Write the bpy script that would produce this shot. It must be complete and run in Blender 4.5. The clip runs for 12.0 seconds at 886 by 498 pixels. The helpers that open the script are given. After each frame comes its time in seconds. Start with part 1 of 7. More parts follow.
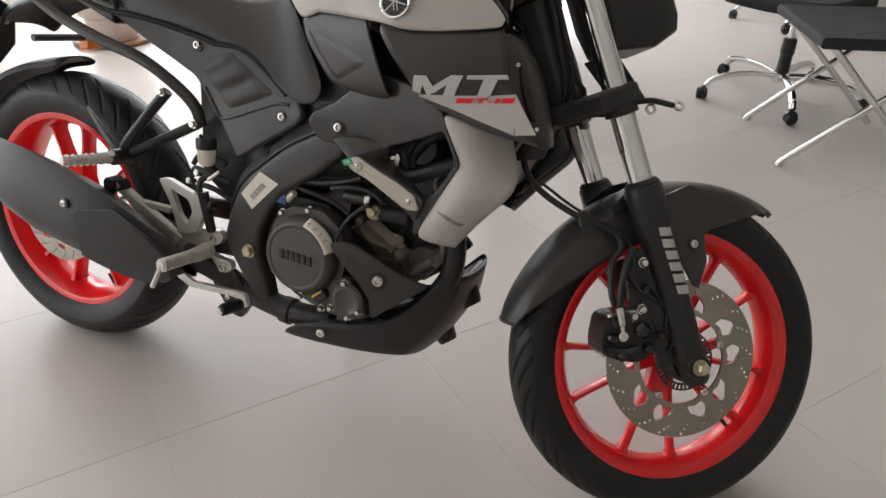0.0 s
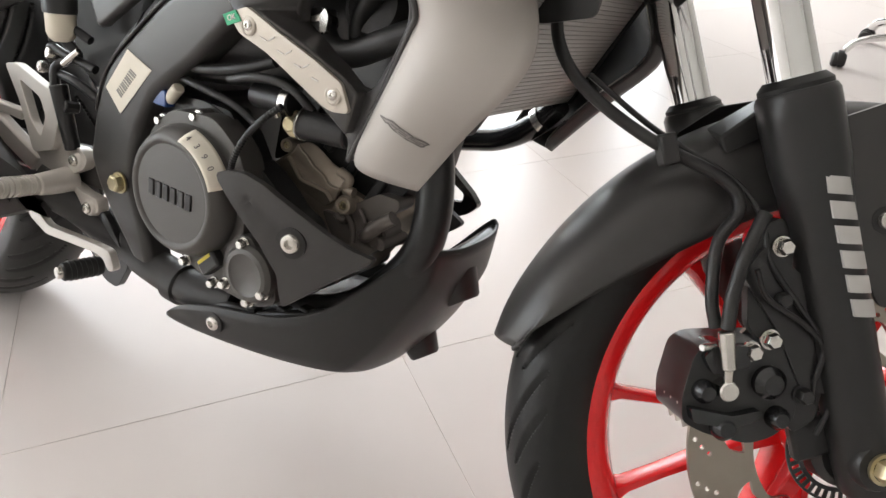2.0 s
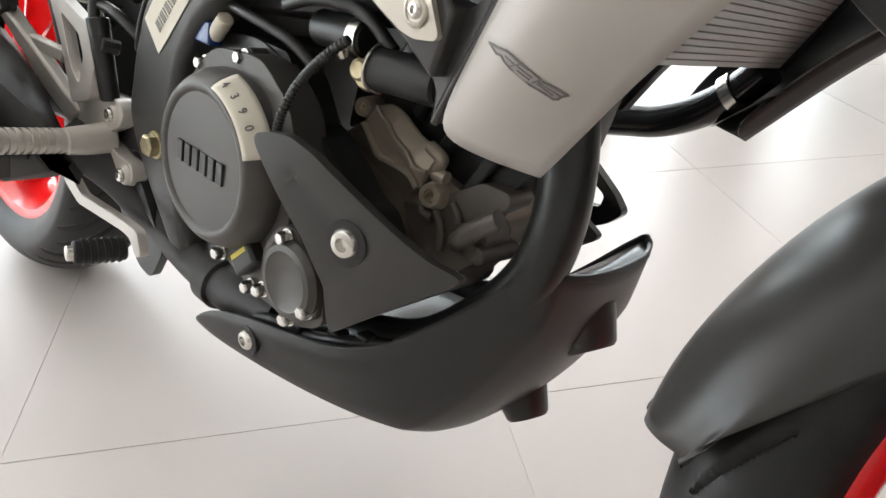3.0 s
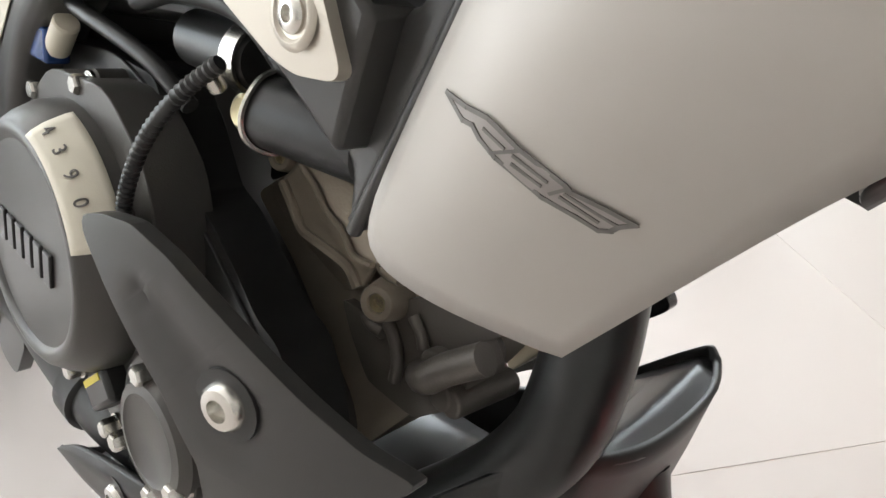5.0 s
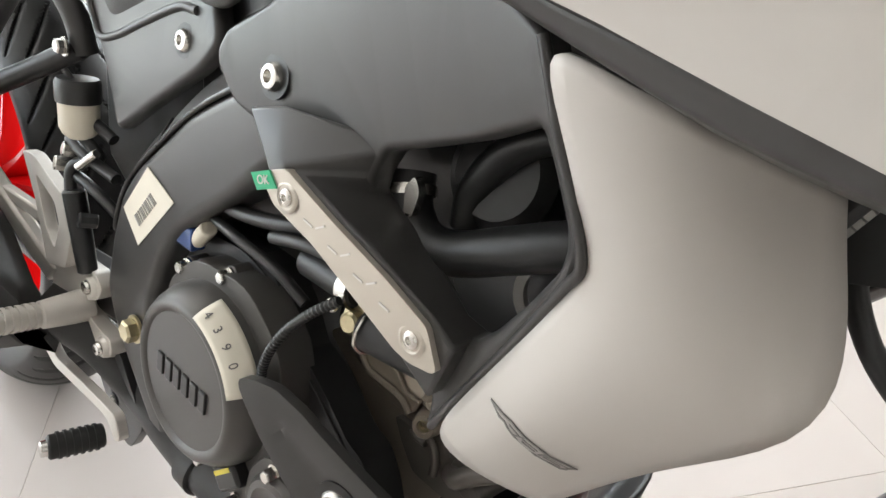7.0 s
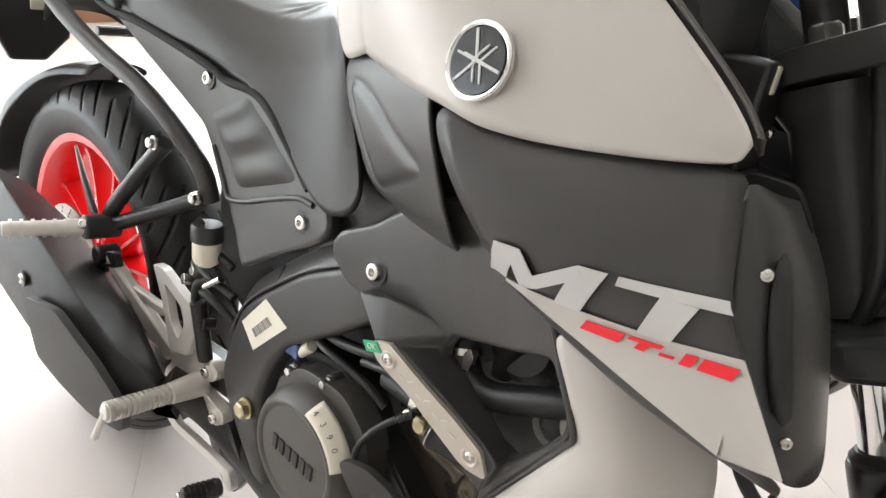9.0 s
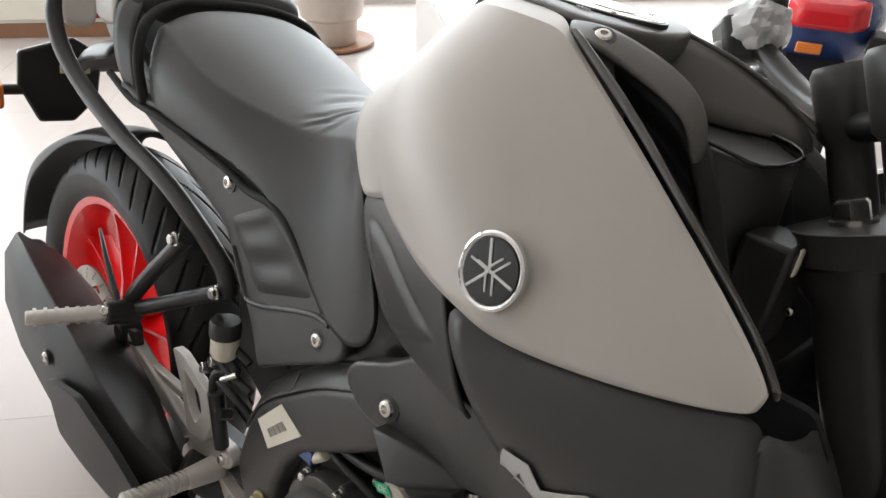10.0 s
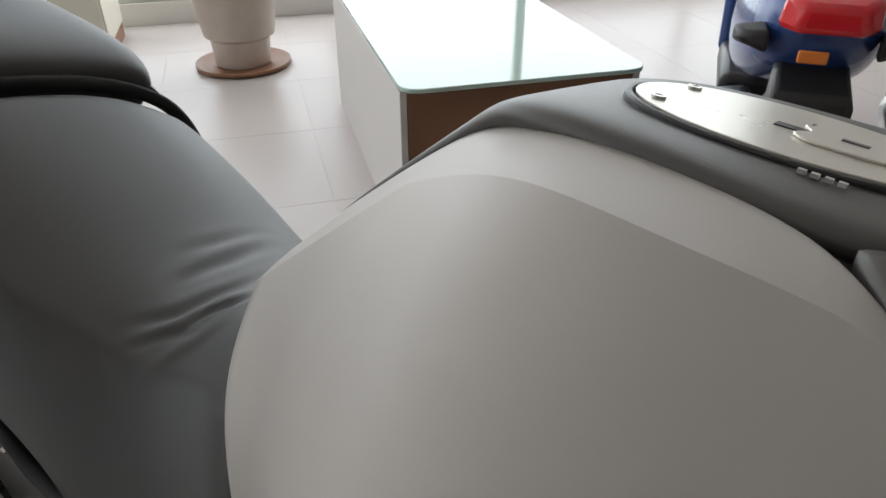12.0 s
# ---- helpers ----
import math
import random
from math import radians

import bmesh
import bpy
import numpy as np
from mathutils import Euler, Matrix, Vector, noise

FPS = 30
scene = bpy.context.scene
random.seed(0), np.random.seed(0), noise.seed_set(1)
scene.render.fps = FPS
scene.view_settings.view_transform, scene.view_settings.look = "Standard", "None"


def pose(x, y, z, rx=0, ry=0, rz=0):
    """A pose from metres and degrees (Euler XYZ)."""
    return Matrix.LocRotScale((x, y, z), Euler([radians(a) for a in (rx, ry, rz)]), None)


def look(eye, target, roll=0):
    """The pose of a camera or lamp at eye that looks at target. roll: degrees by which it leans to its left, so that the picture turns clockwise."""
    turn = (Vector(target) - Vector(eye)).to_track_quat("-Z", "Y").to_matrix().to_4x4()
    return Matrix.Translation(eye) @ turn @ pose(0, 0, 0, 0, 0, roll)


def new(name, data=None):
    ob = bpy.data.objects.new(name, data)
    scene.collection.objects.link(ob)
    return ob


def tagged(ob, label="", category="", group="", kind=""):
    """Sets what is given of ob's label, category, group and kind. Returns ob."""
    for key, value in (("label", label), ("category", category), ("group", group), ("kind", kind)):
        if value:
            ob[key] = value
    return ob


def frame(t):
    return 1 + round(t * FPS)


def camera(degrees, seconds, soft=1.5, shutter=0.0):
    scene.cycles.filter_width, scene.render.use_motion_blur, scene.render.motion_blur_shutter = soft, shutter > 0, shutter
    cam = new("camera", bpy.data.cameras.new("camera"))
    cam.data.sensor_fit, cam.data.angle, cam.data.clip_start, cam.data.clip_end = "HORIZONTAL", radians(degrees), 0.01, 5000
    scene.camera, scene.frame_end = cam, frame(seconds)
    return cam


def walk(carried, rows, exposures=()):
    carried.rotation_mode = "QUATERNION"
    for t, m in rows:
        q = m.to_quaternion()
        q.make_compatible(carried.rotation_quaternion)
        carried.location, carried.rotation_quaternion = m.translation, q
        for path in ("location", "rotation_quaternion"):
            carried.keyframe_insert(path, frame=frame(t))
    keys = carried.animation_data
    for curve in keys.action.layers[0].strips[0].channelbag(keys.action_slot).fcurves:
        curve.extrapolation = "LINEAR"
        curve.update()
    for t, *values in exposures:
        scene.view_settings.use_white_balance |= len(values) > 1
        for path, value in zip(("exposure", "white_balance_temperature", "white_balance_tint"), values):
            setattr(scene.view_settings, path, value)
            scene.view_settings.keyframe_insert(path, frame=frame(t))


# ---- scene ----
cam = camera(65.1, 12.0)
PATH = [
    (0, (0.673, -0.932, 1.094), (-0.032, 0.619, 0.045), 0.6),
    (0.5, (0.699, -0.792, 0.994), (-0.004, 0.753, -0.063), 0.8),
    (1, (0.68, -0.627, 0.919), (-0.023, 0.916, -0.142), 0.9),
    (1.5, (0.64, -0.546, 0.836), (-0.086, 0.983, -0.229), 1.2),
    (2, (0.595, -0.471, 0.772), (-0.301, 0.961, -0.3), 1.4),
    (2.5, (0.536, -0.401, 0.706), (-0.579, 0.877, -0.353), 1.3),
    (3, (0.474, -0.296, 0.647), (-0.684, 0.939, -0.418), 0.8),
    (3.5, (0.415, -0.231, 0.622), (-0.756, 0.989, -0.446), 0.5),
    (3.7, (0.407, -0.209, 0.613), (-0.764, 1.01, -0.457), 0.4),
    (5.3, (0.343, -0.127, 0.601), (-0.805, 1.104, -0.479), 0.6),
    (5.5, (0.348, -0.136, 0.617), (-0.798, 1.096, -0.464), 0.6),
    (6, (0.373, -0.191, 0.683), (-0.771, 1.061, -0.376), 1.3),
    (6.5, (0.39, -0.207, 0.74), (-0.745, 1.054, -0.32), 1.6),
    (7, (0.39, -0.218, 0.782), (-0.741, 1.042, -0.283), 1.5),
    (7.2, (0.392, -0.226, 0.799), (-0.731, 1.04, -0.267), 1.8),
    (8.8, (0.435, -0.319, 0.969), (-0.71, 0.931, -0.093), 1.1),
    (9, (0.442, -0.327, 0.996), (-0.711, 0.917, -0.062), 1.4),
    (9.5, (0.438, -0.321, 1.072), (-0.74, 0.893, 0.005), 1.5),
    (10, (0.396, -0.273, 1.104), (-0.8, 0.919, 0.031), 1.5),
    (10.5, (0.304, -0.207, 1.097), (-0.898, 0.976, 0.022), 1.5),
    (11, (0.21, -0.148, 1.09), (-0.992, 1.034, 0.015), 1.3),
    (11.5, (0.16, -0.092, 1.061), (-1.015, 1.12, -0.011), 1.1),
    (12, (0.112, -0.009, 1.061), (-0.953, 1.298, -0.014), -0.1),
]
walk(cam, [(t, look(eye, target, roll)) for t, eye, target, roll in PATH], [(0.0, -0.12, 6700, 14), (0.5, 0.10, 6700, 14), (1.0, 0.47, 6700, 14), (1.5, 0.7, 6700, 14), (2.5, 0.7, 6550, 11), (3.5, 0.78, 6500, 10), (5.5, 0.95, 6500, 10), (7.0, 0.97, 6500, 10), (9.0, 0.92, 6550, 11), (9.5, 0.48, 6550, 12), (10.5, -0.29, 6600, 13), (11.0, -0.66, 6600, 13), (11.5, -0.85, 6600, 13), (12.0, -0.97, 6500, 12)])
from mathutils.bvhtree import BVHTree

# ---- light ----
world = bpy.data.worlds.new("World")
scene.world = world
world.use_nodes = True
wn = world.node_tree
sky = wn.nodes.new("ShaderNodeTexSky")
sky.sky_type, sky.sun_disc = "NISHITA", False
sky.sun_elevation, sky.sun_rotation = radians(50), radians(200)
wn.links.new(sky.outputs[0], wn.nodes["Background"].inputs[0])
wn.nodes["Background"].inputs[1].default_value = 0.12

# the showroom stands turned against the motorcycle
TURN = 54.5
ROOM = pose(0, 0, 0, 0, 0, TURN)
E0, E1, N0, N1, HIGH, TILE = -4.561, 4.439, -3.522, 4.278, 3.1, 0.6


def window_light(name, where, size, watts, colour):
    lamp = bpy.data.lights.new(name, "AREA")
    lamp.shape, lamp.size, lamp.size_y, lamp.energy, lamp.color = "RECTANGLE", size[0], size[1], watts, colour
    ob = new(name, lamp)
    ob.matrix_world = ROOM @ where
    return ob


window_light("window_light_north", pose(-0.05, N1 + 0.14, 1.45, -90, 0, 0), (8.6, 2.5), 345, (0.94, 0.965, 1.0))
window_light("window_light_west", pose(E0 - 0.14, 2.10, 1.45, 0, -90, 0), (2.5, 3.7), 58, (0.95, 0.97, 1.0))
sun = bpy.data.lights.new("sun", "SUN")
sun.energy, sun.angle, sun.color = 2.5, radians(0.6), (1.0, 0.95, 0.88)
sun_ob = new("sun", sun)
sun_ob.matrix_world = look((2, 6, 12), (0, 9, 0))


# ---- materials ----
def material(name, colour, rough=0.5, metal=0.0, grain=0.0, grain_scale=900.0, mottle=0.06, mottle_scale=14.0, coat=0.0, clear=0.0, ior=1.45, rough_var=0.12, per_object=0.0):
    """A surface with colour that drifts at a large scale, fine grain and uneven gloss."""
    m = bpy.data.materials.new(name)
    m.use_nodes = True
    t = m.node_tree
    b = t.nodes["Principled BSDF"]
    b.inputs["Metallic"].default_value = metal
    b.inputs["IOR"].default_value = ior
    b.inputs["Coat Weight"].default_value = coat
    b.inputs["Coat Roughness"].default_value = 0.06
    b.inputs["Transmission Weight"].default_value = clear
    tc = t.nodes.new("ShaderNodeTexCoord")
    big = t.nodes.new("ShaderNodeTexNoise")
    big.inputs["Scale"].default_value, big.inputs["Detail"].default_value = mottle_scale, 5
    fine = t.nodes.new("ShaderNodeTexNoise")
    fine.inputs["Scale"].default_value, fine.inputs["Detail"].default_value = grain_scale, 2
    for n in (big, fine):
        t.links.new(tc.outputs["Object"], n.inputs["Vector"])
    ramp = t.nodes.new("ShaderNodeMapRange")
    ramp.inputs["To Min"].default_value, ramp.inputs["To Max"].default_value = 1 - mottle, 1 + mottle
    t.links.new(big.outputs["Fac"], ramp.inputs["Value"])
    tint = t.nodes.new("ShaderNodeMix")
    tint.data_type, tint.blend_type = "RGBA", "MULTIPLY"
    tint.inputs[0].default_value = 1.0
    tint.inputs[6].default_value = (*colour, 1)
    t.links.new(ramp.outputs[0], tint.inputs[7])
    last = tint.outputs[2]
    if per_object:
        info = t.nodes.new("ShaderNodeObjectInfo")
        r2 = t.nodes.new("ShaderNodeMapRange")
        r2.inputs["To Min"].default_value, r2.inputs["To Max"].default_value = 1 - per_object, 1 + per_object
        t.links.new(info.outputs["Random"], r2.inputs["Value"])
        t2 = t.nodes.new("ShaderNodeMix")
        t2.data_type, t2.blend_type = "RGBA", "MULTIPLY"
        t2.inputs[0].default_value = 1.0
        t.links.new(last, t2.inputs[6])
        t.links.new(r2.outputs[0], t2.inputs[7])
        last = t2.outputs[2]
    t.links.new(last, b.inputs["Base Color"])
    rr = t.nodes.new("ShaderNodeMapRange")
    rr.inputs["To Min"].default_value, rr.inputs["To Max"].default_value = max(0.02, rough - rough_var * rough), min(1.0, rough + rough_var * rough)
    t.links.new(big.outputs["Fac"], rr.inputs["Value"])
    t.links.new(rr.outputs[0], b.inputs["Roughness"])
    if grain:
        bump = t.nodes.new("ShaderNodeBump")
        bump.inputs["Strength"].default_value, bump.inputs["Distance"].default_value = grain, 0.0006
        t.links.new(fine.outputs["Fac"], bump.inputs["Height"])
        t.links.new(bump.outputs[0], b.inputs["Normal"])
    return m


GREY = material("satin_grey_paint", (0.46, 0.43, 0.395), 0.50, 0.10, grain=0.05, grain_scale=2500, mottle=0.03)
SILVER_TEXT = material("silver_decal", (0.50, 0.49, 0.47), 0.4, 0.1, mottle=0.03)
DARK = material("dark_satin_plastic", (0.047, 0.0447, 0.0430), 0.32, 0.0, grain=0.03, grain_scale=1500, mottle=0.05, rough_var=0.06)
TEXTURED = material("textured_grey_black_plastic", (0.085, 0.078, 0.071), 0.42, 0.0, grain=0.12, grain_scale=900, mottle=0.08)
FLASHGREY = material("faded_grey_print", (0.30, 0.275, 0.255), 0.55, 0.0, mottle=0.06)
GREYINK = material("pale_grey_print", (0.30, 0.285, 0.26), 0.7, 0.0, mottle=0.1)
BLACK = material("matte_black_plastic", (0.026, 0.0253, 0.0247), 0.37, 0.0, grain=0.18, grain_scale=1300, mottle=0.10)
MUFFLER = material("matte_black_heat_paint", (0.030, 0.029, 0.028), 0.48, 0.0, grain=0.18, grain_scale=1600, mottle=0.12)
GLOSSBLACK = material("gloss_black_paint", (0.012, 0.012, 0.013), 0.22, 0.0, mottle=0.1, coat=0.3)
FRAME = material("black_frame_enamel", (0.021, 0.0206, 0.0203), 0.29, 0.0, grain=0.06, mottle=0.1)
LEATHER = material("black_seat_vinyl", (0.040, 0.0378, 0.0350), 0.44, 0.0, grain=0.22, grain_scale=1700, mottle=0.12, mottle_scale=9, ior=1.42)
# near-black that stands for shade in gaps and hollows
GAPSHADE = material("black_edge_rubber", (0.008, 0.008, 0.008), 0.75, 0.0, grain=0.1, mottle=0.1)
RUBBER = material("tyre_rubber", (0.015, 0.0147, 0.0144), 0.45, 0.0, grain=0.16, grain_scale=700, mottle=0.2, mottle_scale=24, ior=1.38)
HOSE = material("black_rubber_hose", (0.020, 0.0197, 0.0195), 0.36, 0.0, grain=0.10, grain_scale=900, mottle=0.12)
RED = material("red_wheel_paint", (0.80, 0.012, 0.014), 0.26, 0.0, grain=0.03, mottle=0.05, coat=0.5)
REDTEXT = material("red_decal", (0.75, 0.02, 0.03), 0.4, 0.0, mottle=0.03)
ENGINE = material("dark_engine_enamel", (0.078, 0.073, 0.068), 0.38, 0.2, grain=0.16, grain_scale=1100, mottle=0.10)
CASTING = material("bare_bronze_grey_casting", (0.37, 0.315, 0.255), 0.36, 0.35, grain=0.35, grain_scale=650, mottle=0.22, mottle_scale=30)
CASTGREY = material("grey_brown_casting", (0.15, 0.133, 0.118), 0.40, 0.25, grain=0.3, grain_scale=700, mottle=0.2, mottle_scale=34)
ALLOY = material("brushed_alloy", (0.60, 0.565, 0.52), 0.36, 0.35, grain=0.12, grain_scale=1200, mottle=0.07)
PLATE = material("anodised_plate", (0.52, 0.475, 0.41), 0.36, 0.55, grain=0.08, grain_scale=1500, mottle=0.05)
CHROME = material("chrome", (0.80, 0.80, 0.79), 0.07, 1.0, mottle=0.03)
STEEL = material("zinc_steel", (0.66, 0.64, 0.60), 0.25, 1.0, grain=0.05, mottle=0.08, mottle_scale=60)
DISC = material("brushed_brake_steel", (0.33, 0.295, 0.25), 0.30, 0.9, grain=0.15, grain_scale=1400, mottle=0.10, mottle_scale=40)
GOLD = material("yellow_zinc", (0.56, 0.49, 0.32), 0.32, 0.9, mottle=0.3, mottle_scale=70)
WHITEPLASTIC = material("milky_plastic", (0.72, 0.66, 0.54), 0.42, 0.0, mottle=0.05)
PAPER = material("cream_paper", (0.74, 0.69, 0.58), 0.7, 0.0, grain=0.1, mottle=0.05, mottle_scale=60)
INK = material("grey_ink", (0.16, 0.15, 0.14), 0.7, 0.0, mottle=0.1)
GREENTAPE = material("green_tape", (0.03, 0.42, 0.20), 0.4, 0.0, mottle=0.05)
ORANGE = material("orange_lens", (0.80, 0.24, 0.05), 0.25, 0.0, mottle=0.1)
YELLOW = material("yellow_paint_mark", (0.62, 0.52, 0.06), 0.5, 0.0, mottle=0.15, mottle_scale=90)
REDLENS = material("red_lens", (0.70, 0.02, 0.03), 0.2, 0.0, mottle=0.1, coat=0.5)
BLUE = material("blue_scooter_paint", (0.03, 0.07, 0.22), 0.25, 0.1, mottle=0.1, coat=0.4)
FINS = material("radiator_fins", (0.46, 0.45, 0.43), 0.45, 0.3, mottle=0.1)
WRAP = material("clear_wrap", (0.80, 0.80, 0.80), 0.25, 0.0, grain=0.6, grain_scale=120, mottle=0.1, clear=0.35)
CAP = material("brushed_cap_silver", (0.72, 0.68, 0.60), 0.28, 0.6, grain=0.06, mottle=0.04)
FLOORMAT = material("polished_beige_tile", (0.51, 0.465, 0.437), 0.30, 0.0, grain=0.02, grain_scale=300, mottle=0.035, mottle_scale=2.2, per_object=0.02)
GROUT = material("grout", (0.60, 0.55, 0.50), 0.8, 0.0, grain=0.3, mottle=0.15)
WALL = material("white_wall_paint", (0.72, 0.70, 0.67), 0.6, 0.0, grain=0.1, mottle=0.03, mottle_scale=2)
BACKWALL = material("brown_grey_wall_paint", (0.30, 0.285, 0.265), 0.55, 0.0, grain=0.1, mottle=0.05, mottle_scale=2)
FRAMEWHITE = material("aluminium_window_frame", (0.55, 0.55, 0.54), 0.4, 0.5, mottle=0.05)
GLASS = material("clear_glass", (0.95, 1.0, 0.98), 0.03, 0.0, mottle=0.01, clear=1.0, ior=1.45, rough_var=0.0)
TABLEGLASS = material("pale_green_table_glass", (0.50, 0.66, 0.58), 0.05, 0.0, mottle=0.03, coat=0.6)
WOOD = material("brown_laminate", (0.26, 0.13, 0.07), 0.45, 0.0, grain=0.1, mottle=0.25, mottle_scale=7)
WHITEPANEL = material("white_laminate", (0.66, 0.64, 0.61), 0.5, 0.0, mottle=0.03)
POT = material("grey_beige_glazed_pot", (0.50, 0.43, 0.37), 0.4, 0.0, grain=0.1, mottle=0.12)
CREAM = material("cream_laminate", (0.74, 0.71, 0.60), 0.5, 0.0, mottle=0.04)
PAVE = material("sunlit_paving", (0.50, 0.48, 0.44), 0.8, 0.0, grain=0.3, grain_scale=60, mottle=0.12, mottle_scale=1.2)
CHAIRFABRIC = material("black_chair_fabric", (0.022, 0.022, 0.024), 0.8, 0.0, grain=0.5, grain_scale=500, mottle=0.1)


# ---- helpers for meshes ----
def finish(bm, angle=38):
    layer = bm.edges.layers.float.get("crease_edge")
    for f in bm.faces:
        f.smooth = True
    for e in bm.edges:
        if len(e.link_faces) == 2 and (e.calc_face_angle(0) > radians(angle) or (layer and e[layer] > 0.98)):
            e.smooth = False


def part(name, bm, mat, parent=None, label="", bevel=0.0, sub=0, thick=0.0, xf=None, out=None, angle=38, seg=2):
    if xf is not None:
        bm.transform(xf)
    bm.normal_update()
    if out is None:
        bmesh.ops.recalc_face_normals(bm, faces=bm.faces)
    else:
        total = sum((f.normal * f.calc_area() for f in bm.faces), Vector())
        if total.dot(Vector(out)) < 0:
            bmesh.ops.reverse_faces(bm, faces=bm.faces)
    finish(bm, 180 if sub else angle)
    mesh = bpy.data.meshes.new(name)
    bm.to_mesh(mesh)
    bm.free()
    mesh.materials.append(mat)
    ob = new(name, mesh)
    ob.parent = parent
    if label:
        ob["label"] = label
    if sub:
        s = ob.modifiers.new("subdivision", "SUBSURF")
        s.levels = s.render_levels = sub
    if thick:
        s = ob.modifiers.new("thickness", "SOLIDIFY")
        s.thickness, s.offset = thick, -1.0
    if bevel:
        s = ob.modifiers.new("edge", "BEVEL")
        s.width, s.segments, s.limit_method, s.angle_limit = bevel, seg, "ANGLE", radians(40)
    return ob


FLIP = Matrix.Diagonal((1, -1, 1, 1))


def mirrored(ob, parent=None):
    """The same part on the other side of the machine."""
    two = ob.copy()
    two.data = ob.data.copy()
    two.data.transform(FLIP)
    two.data.flip_normals()
    scene.collection.objects.link(two)
    two.parent = parent or ob.parent
    return two


def aim(p, d, up=(0, 0, 1)):
    """Places what is built along z at p so that z points along d."""
    return Matrix.Translation(p) @ Vector(d).to_track_quat("Z", "Y").to_matrix().to_4x4()


def lathe(profile, seg=32, loop=False, xf=None, bm=None):
    """Profile of (radius, height) turned round z."""
    bm = bm or bmesh.new()
    rings = []
    for r, h in profile:
        if r < 1e-6:
            rings.append([bm.verts.new((0, 0, h))])
        else:
            rings.append([bm.verts.new((r * math.cos(2 * math.pi * i / seg), r * math.sin(2 * math.pi * i / seg), h)) for i in range(seg)])
    pairs = list(zip(rings, rings[1:])) + ([(rings[-1], rings[0])] if loop else [])
    new_verts = [v for r in rings for v in r]
    for a, b in pairs:
        for i in range(seg):
            j = (i + 1) % seg
            q = [a[i % len(a)], a[j % len(a)], b[j % len(b)], b[i % len(b)]]
            q = [v for k, v in enumerate(q) if v not in q[:k]]
            if len(q) > 2:
                bm.faces.new(q)
    if xf is not None:
        bmesh.ops.transform(bm, matrix=xf, verts=new_verts)
    return bm


def rod(p0, p1, r0, r1=None, seg=20, edge=0.0, bm=None):
    """A round bar between two points, with chamfered ends."""
    p0, p1 = Vector(p0), Vector(p1)
    r1 = r0 if r1 is None else r1
    n = (p1 - p0).length
    e = edge or min(r0, r1) * 0.15
    return lathe([(0, 0), (r0 - e, 0), (r0, e), (r1, n - e), (r1 - e, n), (0, n)], seg, xf=aim(p0, p1 - p0), bm=bm)


def spline(pts, n=8):
    pts = [Vector(p) for p in pts]
    ext = [pts[0] * 2 - pts[1]] + pts + [pts[-1] * 2 - pts[-2]]
    res = []
    for i in range(1, len(ext) - 2):
        p0, p1, p2, p3 = ext[i - 1:i + 3]
        for k in range(n):
            u = k / n
            res.append(0.5 * (2 * p1 + (p2 - p0) * u + (2 * p0 - 5 * p1 + 4 * p2 - p3) * u * u + (3 * p1 - p0 - 3 * p2 + p3) * u ** 3))
    return res + [pts[-1]]


def tube(pts, r, seg=12, n=8, wave=0.0, bm=None, flat=1.0):
    """A bent tube along a smooth line; wave gives it ribs, flat squeezes it."""
    bm = bm or bmesh.new()
    line = spline(pts, n)
    rings, side = [], None
    for i, p in enumerate(line):
        d = (line[min(i + 1, len(line) - 1)] - line[max(i - 1, 0)]).normalized()
        side = d.orthogonal() if side is None else side - d * side.dot(d)
        side.normalize()
        up = d.cross(side)
        rr = r * (1 + (wave if i % 2 else -wave))
        rings.append([bm.verts.new(p + side * (rr * math.cos(2 * math.pi * k / seg)) + up * (rr * flat * math.sin(2 * math.pi * k / seg))) for k in range(seg)])
    for a, b in zip(rings, rings[1:]):
        for i in range(seg):
            bm.faces.new((a[i], a[(i + 1) % seg], b[(i + 1) % seg], b[i]))
    bm.faces.new(rings[0][::-1])
    bm.faces.new(rings[-1])
    return bm


def fillet(poly, r, n=4):
    """Rounds the corners of a flat outline."""
    out = []
    k = len(poly)
    for i in range(k):
        a, b, c = Vector(poly[i - 1]), Vector(poly[i]), Vector(poly[(i + 1) % k])
        ra = min(r, (a - b).length * 0.45)
        rc = min(r, (c - b).length * 0.45)
        p, q = b + (a - b).normalized() * ra, b + (c - b).normalized() * rc
        for j in range(n + 1):
            u = j / n
            out.append(tuple(p * (1 - u) ** 2 + b * (2 * u * (1 - u)) + q * u * u))
    return out


